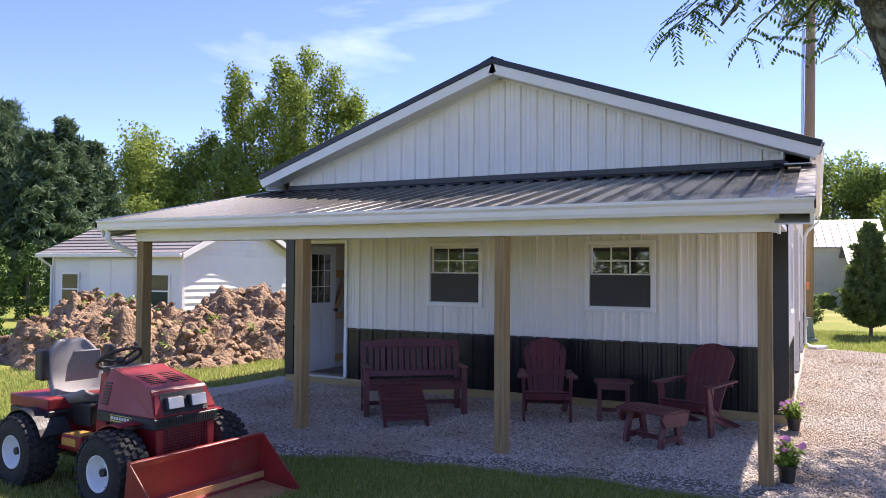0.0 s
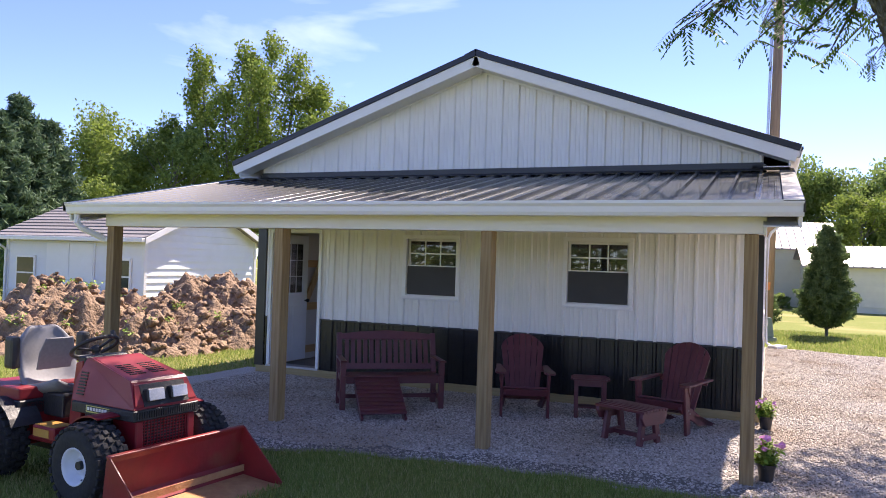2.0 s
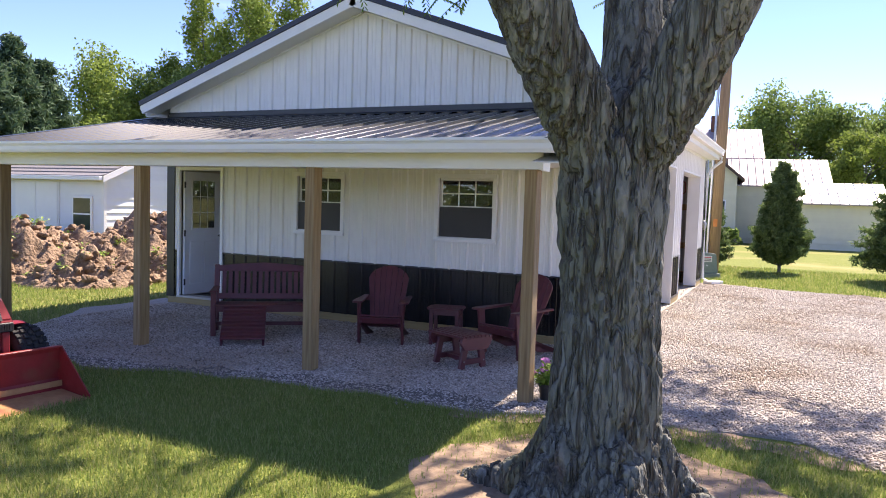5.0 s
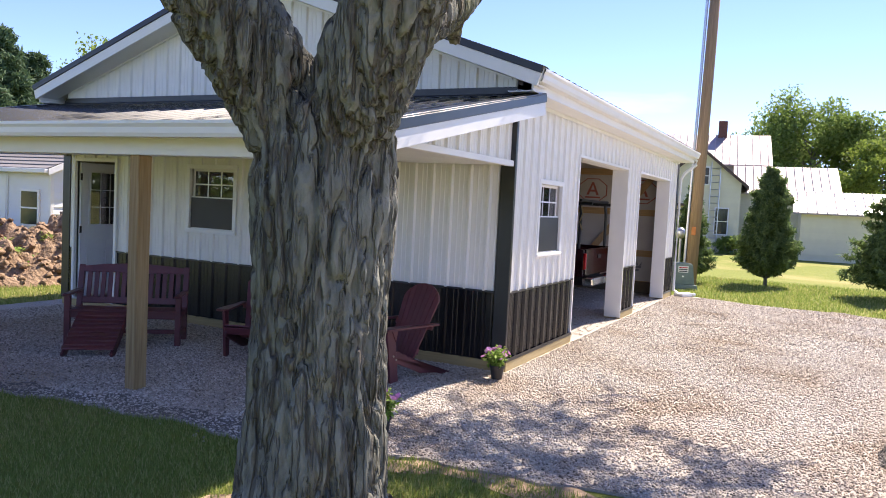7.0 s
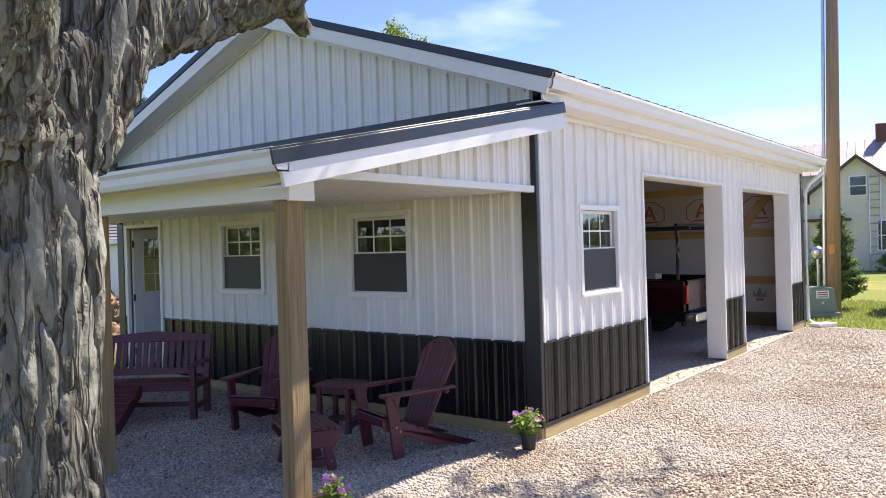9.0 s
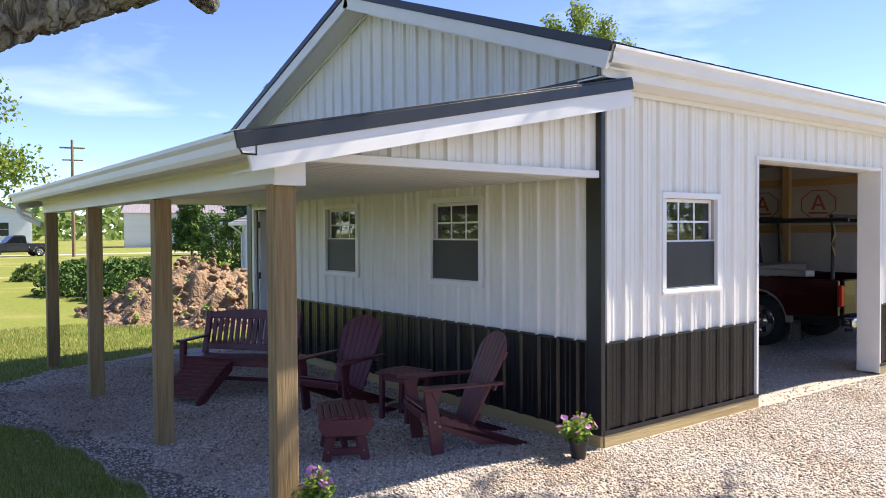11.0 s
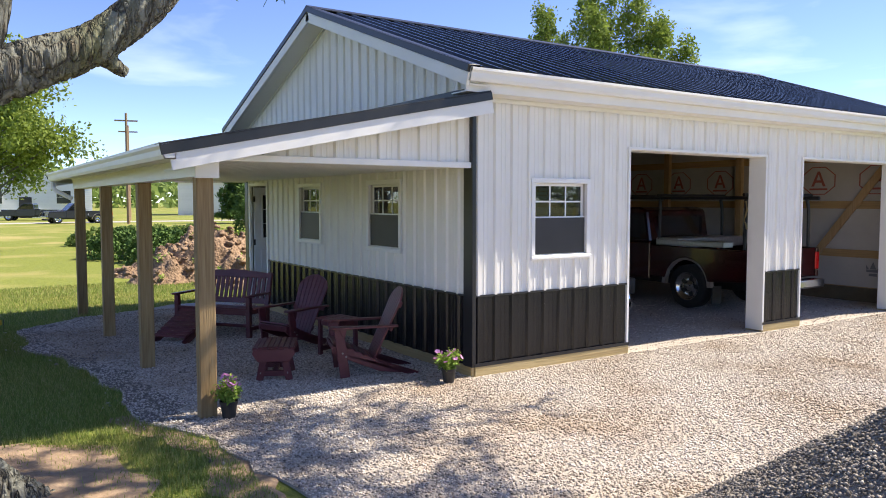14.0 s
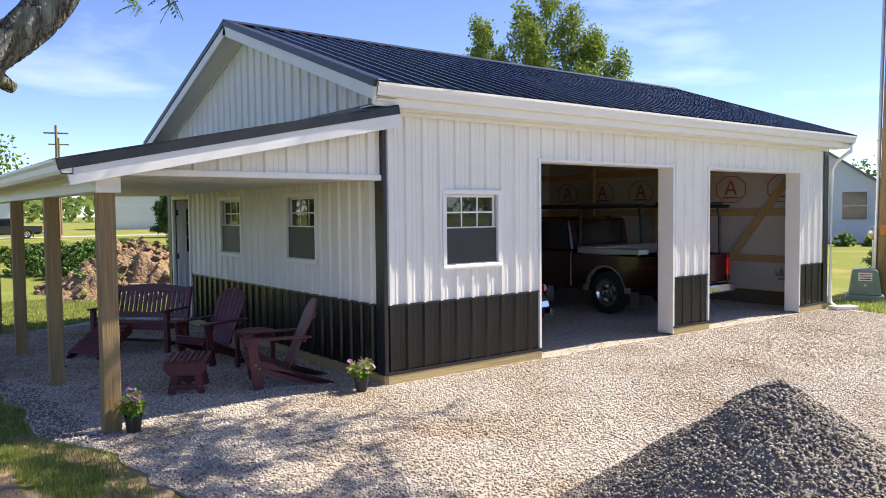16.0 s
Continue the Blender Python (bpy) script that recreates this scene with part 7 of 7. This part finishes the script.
leafy_tree(6.2, 52, 7.4, 5.0, 43, 0.2, M_MAPLE, "young bright green tree by the garage", clumps=80, per=80)
leafy_tree(13.0, 60, 9.6, 12.0, 44, 0.28, M_DEEP, "dark green tree on the far boundary", clumps=100, per=90)
leafy_tree(-6.5, 60, 8.0, 6.0, 45, 0.24, M_DEEP, "dark round tree beyond the house roof", clumps=70, per=80)
leafy_tree(-15.5, 56, 7.5, 8.0, 46, 0.26, M_DEEP, "green tree beside the white house", clumps=90, per=80)
leafy_tree(-26.7, -3.3, 7.6, 5.8, 51, 0.15, M_MAPLE, "open-crowned locust tree on the far lawn", low=0.32, clumps=90, per=85)
for x, y, h, s in ((-58, 16.5, 6.2, 61), (-52, 19, 4.5, 62)):
    conifer(x, y, h, h * 0.62, s, 0.5, M_ARB, "broad green evergreen on the far lawn", levels=14, tufts=6, per=12, droop=0.0, up=0.05)
for x, y, h, s in ((-48, 22.5, 6.5, 63), (-44, 23.5, 5.0, 64)):
    conifer(x, y, h, h * 0.75, s, 0.55, M_SPRUCE, "blue-green spruce on the far lawn", levels=14, tufts=6, per=12)


def arborvitae(x, y, h, seed):
    rng = np.random.RandomState(seed)
    t = empty("arborvitae", pose(x, y, -0.02), "narrow clipped arborvitae in a row", "shrub", "row of arborvitae")
    part("trunk", cyl(0.05, h * 0.6, None, 8), M_BARK, t)
    cs = []
    for k in range(90):
        z = rng.rand() * 0.97
        r = 0.42 * math.sin(math.pi * (0.18 + 0.8 * z)) ** 0.7
        a = rng.uniform(0, 6.283)
        cs.append(Vector((r * math.cos(a), r * math.sin(a), z * h + 0.05)))
    v, f = clump_leaves(cs, 22, np.array([0.08, 0.08, 0.14]), 0.16, rng, 0.35)
    v[:, 2] = np.maximum(v[:, 2], 0.02)
    ob = new("crown", np_mesh("crown", v, f, M_ARB))
    ob.parent = t


for i in range(7):
    arborvitae(-25.5 + 0.9 * i + 0.1 * math.sin(i * 5), 6.2 + 0.55 * i, 2.5 + 0.25 * math.sin(i * 3.1), 70 + i)
arborvitae(-13.2, 11.2, 2.9, 90)
arborvitae(-12.3, 12.5, 1.7, 91)


def bush(x, y, rx, ry, h, seed, material, label, n=80, leaf=0.12, per=24, group=""):
    rng = np.random.RandomState(seed)
    b = empty("bush", pose(x, y, -0.02), label, "shrub", group)
    sb = bmesh.new()
    for k in range(5):
        a = 6.283 * k / 5
        tube([(0, 0, -0.05), (rx * 0.5 * math.cos(a), ry * 0.5 * math.sin(a), h * 0.7)], [0.02, 0.008], 5, bm=sb)
    part("stems", sb, M_BARK, b)
    cs = []
    for k in range(n):
        a, q, z = rng.uniform(0, 6.283), rng.rand() ** 0.4, rng.rand()
        e = math.sqrt(max(0.05, 1 - (z * 0.95) ** 2.5))
        cs.append(Vector((rx * q * e * math.cos(a), ry * q * e * math.sin(a), z * h)))
    v, f = clump_leaves(cs, per, np.array([rx * 0.09, ry * 0.09, h * 0.07]), leaf, rng, 0.55)
    v[:, 2] = np.maximum(v[:, 2], 0.0)
    ob = new("foliage", np_mesh("foliage", v, f, material))
    ob.parent = b


bush(-17.6, 0.9, 1.6, 1.1, 0.95, 101, M_ARB, "clipped dark green hedge shrub", 160, 0.12, 30)
bush(-20.2, 0.2, 1.5, 1.1, 0.9, 102, M_ARB, "clipped dark green hedge shrub", 140, 0.12, 30)
bush(-15.6, 4.2, 0.7, 0.4, 0.75, 103, M_MAPLE, "yellow-green foundation shrub by the shed", 60, 0.1, 24)
bush(-16.8, 4.3, 0.5, 0.35, 0.6, 104, M_MAPLE, "yellow-green foundation shrub by the shed", 50, 0.1, 24)
for i in range(9):
    bush(-28.5 - 0.55 * i + 0.4 * math.sin(i * 4.1), 0.2 + 0.7 * i, 0.75, 0.6, 0.6 + 0.15 * math.sin(i * 2.7), 110 + i, M_DEEP, "low leafy border plants in a bed", 46, 0.2, 16, "border bed plants")


# ---- white garden shed ----
M_LAP = mat("white_lap_siding", (0.78, 0.79, 0.80), (0.75, 0.76, 0.77), 4.0, 0.5, c=(0.70, 0.71, 0.71), cscale=1.0, camt=0.6, rand=0.02)
M_SHINGLE = mat("grey_shingle", (0.25, 0.235, 0.235), (0.17, 0.16, 0.16), 40.0, 0.95, bump=0.5, bscale=60, rand=0.18)
M_CREAM = mat("cream_siding", (0.70, 0.67, 0.50), (0.66, 0.63, 0.47), 3.0, 0.6, rand=0.02)
M_TIN = mat("galvanised_roof", (0.42, 0.37, 0.37), (0.35, 0.30, 0.30), 3.0, 0.42, 0.35, c=(0.38, 0.28, 0.27), cscale=0.7, camt=0.55)
M_DGLASS = mat("dark_pane", (0.03, 0.035, 0.04), (0.05, 0.055, 0.06), 2.0, 0.08, spec=0.8)


def lap_wall(parent, a, b, z0, z1, out, peak=0.0, material=None, step=0.18):
    """Lapped boards on a wall from a to b; with a peak the wall narrows into a gable."""
    a, b, n = Vector(a), Vector(b), Vector(out)
    d = b - a
    z = z0
    while z < z1 + peak - 0.02:
        q = min(z + step, z1 + peak)
        def cut(zz):
            f = 0.0 if zz <= z1 or not peak else 0.5 * (zz - z1) / peak
            return a + d * f, b - d * f
        (p0, p1), (q0, q1) = cut(z), cut(q)
        lo, hi = 0.036, 0.006
        v = [p0 + n * lo + Vector((0, 0, z)), p1 + n * lo + Vector((0, 0, z)), q1 + n * hi + Vector((0, 0, q)), q0 + n * hi + Vector((0, 0, q)),
             p0 + n * 0.0 + Vector((0, 0, z)), p1 + Vector((0, 0, z)), q1 + Vector((0, 0, q)), q0 + Vector((0, 0, q))]
        raw("siding_board", v, [(0, 1, 2, 3), (4, 5, 1, 0), (3, 2, 6, 7), (0, 3, 7, 4), (1, 5, 6, 2)], material or M_LAP, parent)
        z += step


def plain_window(parent, m, w, h, sash=True):
    """Local x across, y outwards."""
    wd = part("window", box(-w / 2, w / 2, 0.0, 0.05, 0, h, 0.008, m=None), M_VINYL, parent, m=m)
    part("pane", box(-w / 2 + 0.06, w / 2 - 0.06, 0.0505, 0.054, 0.06, h / 2 - 0.02), M_DGLASS, wd)
    part("pane", box(-w / 2 + 0.06, w / 2 - 0.06, 0.0505, 0.054, h / 2 + 0.02, h - 0.06), M_DGLASS, wd)
    return wd


def gable_roof(parent, x0, x1, y0, y1, z, rise, over, material, shingles=0, name="roof"):
    """A ridge along x with rows of shingles or a plain sheet on both slopes."""
    yc, half = (y0 + y1) / 2, (y1 - y0) / 2 + over
    zr, ze = z + rise, z - rise * over / ((y1 - y0) / 2)
    for s in (-1, 1):
        sh = part(name, prism([(yc, zr), (yc + s * half, ze), (yc + s * half, ze - 0.08), (yc, zr - 0.08)], x1 - x0 + 2 * over, pose(x0 - over, 0, 0, 90, 0, 90)), material, parent)
        for k in range(shingles):
            t0, t1 = k / shingles, (k + 1) / shingles
            ya, yb = yc + s * half * t0, yc + s * half * t1 + s * 0.02
            za, zb = zr + (ze - zr) * t0, zr + (ze - zr) * t1
            v = [(x0 - over, ya, za + 0.006), (x1 + over, ya, za + 0.006), (x1 + over, yb, zb + 0.024), (x0 - over, yb, zb + 0.024), (x0 - over, yb, zb + 0.002), (x1 + over, yb, zb + 0.002)]
            raw("shingle_course", v, [(0, 1, 2, 3), (3, 2, 5, 4)], material, sh)
    return zr, ze


def shed():
    X0, X1, Y0, Y1, Z, RISE = -19.3, -14.35, 5.0, 9.4, 2.25, 0.95
    sd = empty("garden_shed", Matrix(), "white lap-sided shed with a grey shingle roof", "shed")
    part("walls", box(X0, X1, Y0, Y1, -0.05, Z), M_LAP, sd)
    part("gable", prism([(Y0, Z), (Y1, Z), ((Y0 + Y1) / 2, Z + RISE)], X1 - X0 - 0.02, pose(X0 + 0.01, 0, 0, 90, 0, 90)), M_LAP, sd)
    lap_wall(sd, (X0, Y0, 0), (X1, Y0, 0), 0.1, Z, (0, -1, 0))
    lap_wall(sd, (X1, Y0, 0), (X1, Y1, 0), 0.1, Z, (1, 0, 0), RISE)
    gable_roof(sd, X0, X1, Y0, Y1, Z, RISE, 0.3, M_SHINGLE, 11)
    for x, y in ((X0, Y0), (X1, Y0), (X1, Y1)):
        part("corner_board", box(x - 0.05, x + 0.05, y - 0.05, y + 0.05, 0.0, Z, 0.006), M_TRIM, sd)
    for s in (-1, 1):
        yc, half = (Y0 + Y1) / 2, (Y1 - Y0) / 2 + 0.3
        part("rake_board", prism([(yc, Z + RISE), (yc + s * half, Z - 0.13), (yc + s * half, Z - 0.28), (yc, Z + RISE - 0.16)], 0.03, pose(X1 + 0.3, 0, 0, 90, 0, 90)), M_TRIM, sd)
    g = new("gutter")
    g.parent = sd
    part("trough", box(X0 - 0.3, X1 + 0.3, Y0 - 0.42, Y0 - 0.3, Z - 0.24, Z - 0.13, 0.02), M_TRIM, g)
    part("downspout", tube([(X0 + 0.05 - 0.25, Y0 - 0.36, Z - 0.24), (X0 - 0.02, Y0 - 0.08, Z - 0.5), (X0 - 0.02, Y0 - 0.08, 0.1)], 0.035, 8), M_TRIM, g)
    dd = part("double_door", box(-17.8, -16.0, Y0 - 0.05, Y0 - 0.023, 0.1, 2.0, 0.006), M_LAP, sd, "pair of flat white doors")
    for x0, x1 in ((-17.75, -16.92), (-16.88, -16.05)):
        part("door_leaf", box(x0, x1, Y0 - 0.066, Y0 - 0.0505, 0.14, 1.95, 0.006), M_VINYL, dd)
    plain_window(sd, pose(-18.55, Y0 - 0.02, 0.65, 0, 0, 180), 0.75, 0.95)
    plain_window(sd, pose(-15.1, Y0 - 0.02, 0.65, 0, 0, 180), 0.75, 0.95)
    return sd


shed()

# ---- power pole and utility box ----
M_POLE = wood_mat("weathered_pole", (0.30, 0.205, 0.125), (0.22, 0.15, 0.09), (0.15, 0.10, 0.06), "z")
pole = empty("power_pole", pose(0.06, 12.0, 0, 0, 1.0, 0), "weathered wooden power pole with a conduit", "pole")
part("shaft", cyl(0.145, 10.6, pose(0, 0, -0.2), 16, 0.11), M_POLE, pole, smooth=True)
part("conduit", cyl(0.035, 8.0, pose(-0.17, -0.05, 0.0), 10), M_ALU, pole, "grey conduit up the pole")
part("meter_tag", box(-0.05, 0.05, -0.165, -0.15, 1.3, 1.5), mat("tag_orange", (0.55, 0.2, 0.05), None, 10, 0.6), pole)
part("cross_arm", box(-1.1, 1.1, -0.2, -0.1, 9.6, 9.72), M_POLE, pole)
M_BOXGREEN = mat("utility_green", (0.17, 0.22, 0.185), (0.14, 0.185, 0.155), 8, 0.5)
ub = empty("utility_box", pose(-0.12, 11.55, -0.02, 0, 0, 25), "grey-green utility box on a pad beside the pole", "utility box")
part("base", prism([(-0.36, 0), (0.36, 0), (0.33, 0.13), (-0.33, 0.13)], 0.6, pose(0, 0.3, 0, 90), 0.01), M_BOXGREEN, ub)
part("hood", prism([(-0.29, 0.131), (0.29, 0.131), (0.23, 0.6), (0.19, 0.64), (-0.19, 0.64), (-0.23, 0.6)], 0.5, pose(0, 0.25, 0, 90), 0.012), M_BOXGREEN, ub)
part("warning_label", box(-0.12, 0.12, -0.258, -0.2505, 0.42, 0.58), M_DECAL, ub)
for i in range(3):
    part("label_bar", box(-0.1, 0.1, -0.2605, -0.2585, 0.44 + 0.045 * i, 0.46 + 0.045 * i), M_TAILRED if i == 2 else M_BLK, ub)
part("latch", cyl(0.02, 0.04, pose(0.0, -0.24, 0.33, 90), 10), M_ALU, ub)
sp = empty("splash_block", pose(0.32, 9.75, 0.0, 0, 0, -30), "pale concrete splash block under the downspout", "splash block")
part("block", box(-0.12, 0.12, -0.25, 0.2, 0.0, 0.07, 0.02), M_TRIM, sp)
mt = empty("meter_bell", pose(-0.3, 12.35, 1.32), "round grey meter housing on a post", "meter")
part("post", cyl(0.03, 1.27, pose(0, 0, -1.27), 10), M_ALU, mt)
bl = bmesh.new()
bmesh.ops.create_uvsphere(bl, u_segments=20, v_segments=12, radius=0.13, matrix=Matrix.Diagonal((1, 1, 1.1, 1)))
part("bell", bl, M_ALU, mt, smooth=True)


# ---- cream farmhouse behind the lawn ----
def block(parent, x0, x1, y0, y1, z, rise, material, roof, gable_front=False, name="block", ribs=0):
    """A house block with gabled roof; the ridge runs along x, or along y with gable_front."""
    bk = part(name, box(x0, x1, y0, y1, -0.1, z), material, parent)
    over = 0.35
    if gable_front:
        xc, half = (x0 + x1) / 2, (x1 - x0) / 2
        part("gable", prism([(x0, z), (x1, z), (xc, z + rise)], y1 - y0 - 0.02, pose(0, y1 - 0.01, 0, 90)), material, bk)
        lap_wall(bk, (x0, y0, 0), (x1, y0, 0), 0.3, z, (0, -1, 0), rise, material, 0.25)
        for s in (-1, 1):
            e = (xc + s * (half + over), z - rise * over / half)
            part("roof", prism([(xc, z + rise + 0.1), (e[0], e[1] + 0.1), (e[0], e[1] - 0.06), (xc, z + rise - 0.06)], y1 - y0 + 2 * over, pose(0, y1 + over, 0, 90)), roof, bk)
    else:
        part("gable", prism([(y0, z), (y1, z), ((y0 + y1) / 2, z + rise)], x1 - x0 - 0.02, pose(x0 + 0.01, 0, 0, 90, 0, 90)), material, bk)
        lap_wall(bk, (x0, y0, 0), (x1, y0, 0), 0.3, z, (0, -1, 0), 0, material, 0.25)
        zr, ze = gable_roof(bk, x0, x1, y0, y1, z + 0.06, rise, over, roof)
        yc, half = (y0 + y1) / 2, (y1 - y0) / 2 + over
        n = int((x1 - x0 + 2 * over) / 0.4)
        for k in range(n):
            x = x0 - over + 0.2 + 0.4 * k
            raw("roof_seam", [(x - 0.03, yc, zr), (x + 0.03, yc, zr), (x + 0.03, yc - half, ze), (x - 0.03, yc - half, ze), (x, yc, zr + 0.05), (x, yc - half, ze + 0.05)], [(0, 4, 5, 3), (4, 1, 2, 5), (3, 5, 2)], roof, bk)
    return bk


HM = pose(-2.55, 33.0, -0.03, 0, 0, 7.5)
fh = empty("farmhouse", HM, "cream farmhouse with grey metal roofs and a chimney", "house")
M_DARKROOF = mat("dark_eave", (0.09, 0.06, 0.05), None, 8, 0.7)
block(fh, -2.3, 1.6, 0.0, 5.0, 3.6, 1.6, M_CREAM, M_DARKROOF, True, "front_block")
block(fh, -4.0, 2.9, 4.4, 10.5, 4.9, 1.75, M_CREAM, M_TIN, False, "main_block")
block(fh, 1.61, 6.0, 1.5, 5.6, 3.3, 1.3, M_CREAM, M_TIN, False, "side_wing")
part("chimney", box(0.35, 0.85, 7.1, 7.6, 5.6, 7.5, 0.02), mat("chimney_brick", (0.17, 0.075, 0.055), (0.12, 0.055, 0.04), 12, 0.9), fh)
for x, z, w, h in ((0.75, 0.9, 0.7, 1.4), (-0.3, 3.4, 0.75, 0.95), (-1.2, 0.7, 0.8, 1.5)):
    plain_window(fh, pose(x, -0.03, z, 0, 0, 180), w, h)
plain_window(fh, pose(2.75, 4.36, 3.7, 0, 0, 180), 0.8, 0.9)
part("porch_hood", box(-2.5, -0.6, -0.9, 0.0, 2.3, 2.42, 0.03), M_DARKROOF, fh)
part("gas_tank", cyl(0.22, 0.9, pose(1.2, -0.5, 0.0), 14, bevel=0.05), mat("tank_teal", (0.06, 0.22, 0.22), None, 10, 0.5), fh)
lad = bmesh.new()
for s in (-0.22, 0.22):
    tube([(0.35 + s, -0.35, 0), (0.35 + s, -0.12, 4.6)], 0.03, 5, bm=lad)
for k in range(12):
    tube([(0.13, -0.34 + 0.018 * k, 0.4 + 0.35 * k), (0.57, -0.34 + 0.018 * k, 0.4 + 0.35 * k)], 0.02, 4, bm=lad)
part("ladder", lad, M_ALU, fh, "metal ladder leaning on the gable")
gr = empty("garage", pose(1.9, 31.2, -0.03, 0, 0, 4), "low cream garage with a ribbed metal roof", "garage")
block(gr, 0.0, 3.6, 0.0, 4.5, 2.3, 0.9, M_CREAM, M_TIN, False, "garage_block")
bush(-1.2, 32.0, 0.8, 0.5, 0.8, 130, M_DEEP, "dark shrub against the farmhouse", 50, 0.2, 18)
bush(0.6, 32.2, 0.6, 0.5, 0.7, 131, M_DEEP, "dark shrub against the farmhouse", 40, 0.2, 18)

# white house beyond the barn's far corner
wh = empty("white_house", pose(-13.2, 37.5, -0.03, 0, 0, 22), "white lap-sided house with a gable and porch", "house")
block(wh, -4.0, 2.6, 0.0, 7.0, 3.0, 2.3, M_LAP, M_SHINGLE, True, "front_block")
plain_window(wh, pose(1.2, -0.03, 1.2, 0, 0, 180), 1.3, 1.6)
plain_window(wh, pose(-1.6, -0.03, 1.2, 0, 0, 180), 1.1, 1.6)
part("porch_floor", box(2.7, 5.5, -0.6, 2.5, 0.0, 0.4, 0.02), M_SOIL, wh)
for x in (2.9, 5.3):
    part("porch_column", cyl(0.08, 2.3, pose(x, -0.4, 0.4), 10), M_LAP, wh)
part("porch_roof", box(2.5, 5.7, -0.8, 2.7, 2.7, 2.85, 0.03), M_SHINGLE, wh)
for i in range(4):
    bush(-10.6 + 1.1 * i, 33.6 + 0.7 * i, 0.5, 0.45, 0.6, 140 + i, M_DEEP, "clipped shrub in the house bed", 36, 0.18, 16, "house bed shrubs")

# parked vehicles far off
M_WHITECAR = mat("white_car_paint", (0.74, 0.76, 0.78), (0.71, 0.73, 0.75), 5, 0.25, coat=0.4)
M_DARKCAR = mat("dark_car_paint", (0.03, 0.035, 0.05), (0.025, 0.03, 0.04), 5, 0.25, coat=0.4)
pickup(pose(10.2, 33.6, -0.02, 0, 0, 4), "white pickup parked beyond the garage", M_WHITECAR, rack=False)
pickup(pose(-66.5, 7.6, -0.02, 0, 0, 98), "dark blue pickup parked by the far building", M_DARKCAR, rack=False)
pickup(pose(-78, 5.0, -0.02, 0, 0, 70), "dark pickup parked by the far building", M_DARKCAR, rack=False)

# long pale buildings across the far lawn
fb1 = empty("farm_building", pose(-92, 6, -0.03, 0, 0, 82), "pale ribbed farm building with a dark doorway", "building")
block(fb1, -16, 4, 0, 12, 4.2, 2.6, M_LAP, M_SHINGLE, True, "hall")
for x in (-12, -6, 1):
    plain_window(fb1, pose(x, -0.03, 1.6, 0, 0, 180), 1.6, 1.6)
part("doorway", box(-3.6, -2.3, -0.06, -0.03, 0, 2.4), M_BLK, fb1)
fb2 = empty("farm_building", pose(-100, 22, -0.03, 0, 0, 70), "long white metal building beyond the lawn", "building")
block(fb2, 0, 42, 0, 12, 4.6, 1.6, M_LAP, M_TIN, False, "hall")
for p in ((-61, 8.2, 9.2), (-75, 11.0, 9.5)):
    u = empty("utility_pole", pose(p[0], p[1], 0), "thin utility pole with a cross arm", "pole")
    part("shaft", cyl(0.14, p[2], None, 8, 0.1), M_POLE, u)
    part("cross_arm", box(-0.9, 0.9, -0.06, 0.06, p[2] - 0.7, p[2] - 0.58, m=pose(0, 0, 0, 0, 0, 80)), M_POLE, u)
road = part("road", box(-69.5, -65.5, -60, 120, -0.06, -0.008, m=pose(0, 0, 0, 0, 0, 4)), mat("pale_lane", (0.42, 0.40, 0.37), (0.36, 0.34, 0.31), 6, 0.9))
tagged(road, "pale lane across the far lawn", "road", kind="structure")
fence = empty("fence", pose(-11.9, 13.6, 0, 0, 0, 10), "grey board fence behind the shed", "fence")
for i in range(14):
    part("fence_board", box(-0.7 - 0.145 * i, -0.56 - 0.145 * i, -0.012, 0.012, 0.0, 1.5, 0.004), M_TIN, fence)

# distant woods round the horizon
rf = np.random.RandomState(77)
cs = []
for k in range(1500):
    a = rf.uniform(0, 6.283)
    d = rf.uniform(230, 300)
    cs.append((d * math.cos(a), d * math.sin(a), rf.uniform(0.5, 9 + 4 * math.sin(a * 9) + 2 * math.sin(a * 23))))
v, f = clump_leaves(cs, 26, np.array([3.2, 3.2, 2.0]), 2.4, rf, 0.7)
tagged(new("far_woods", np_mesh("far_woods", v, f, M_DEEP)), "line of distant woods on the horizon", "woods", kind="stuff")
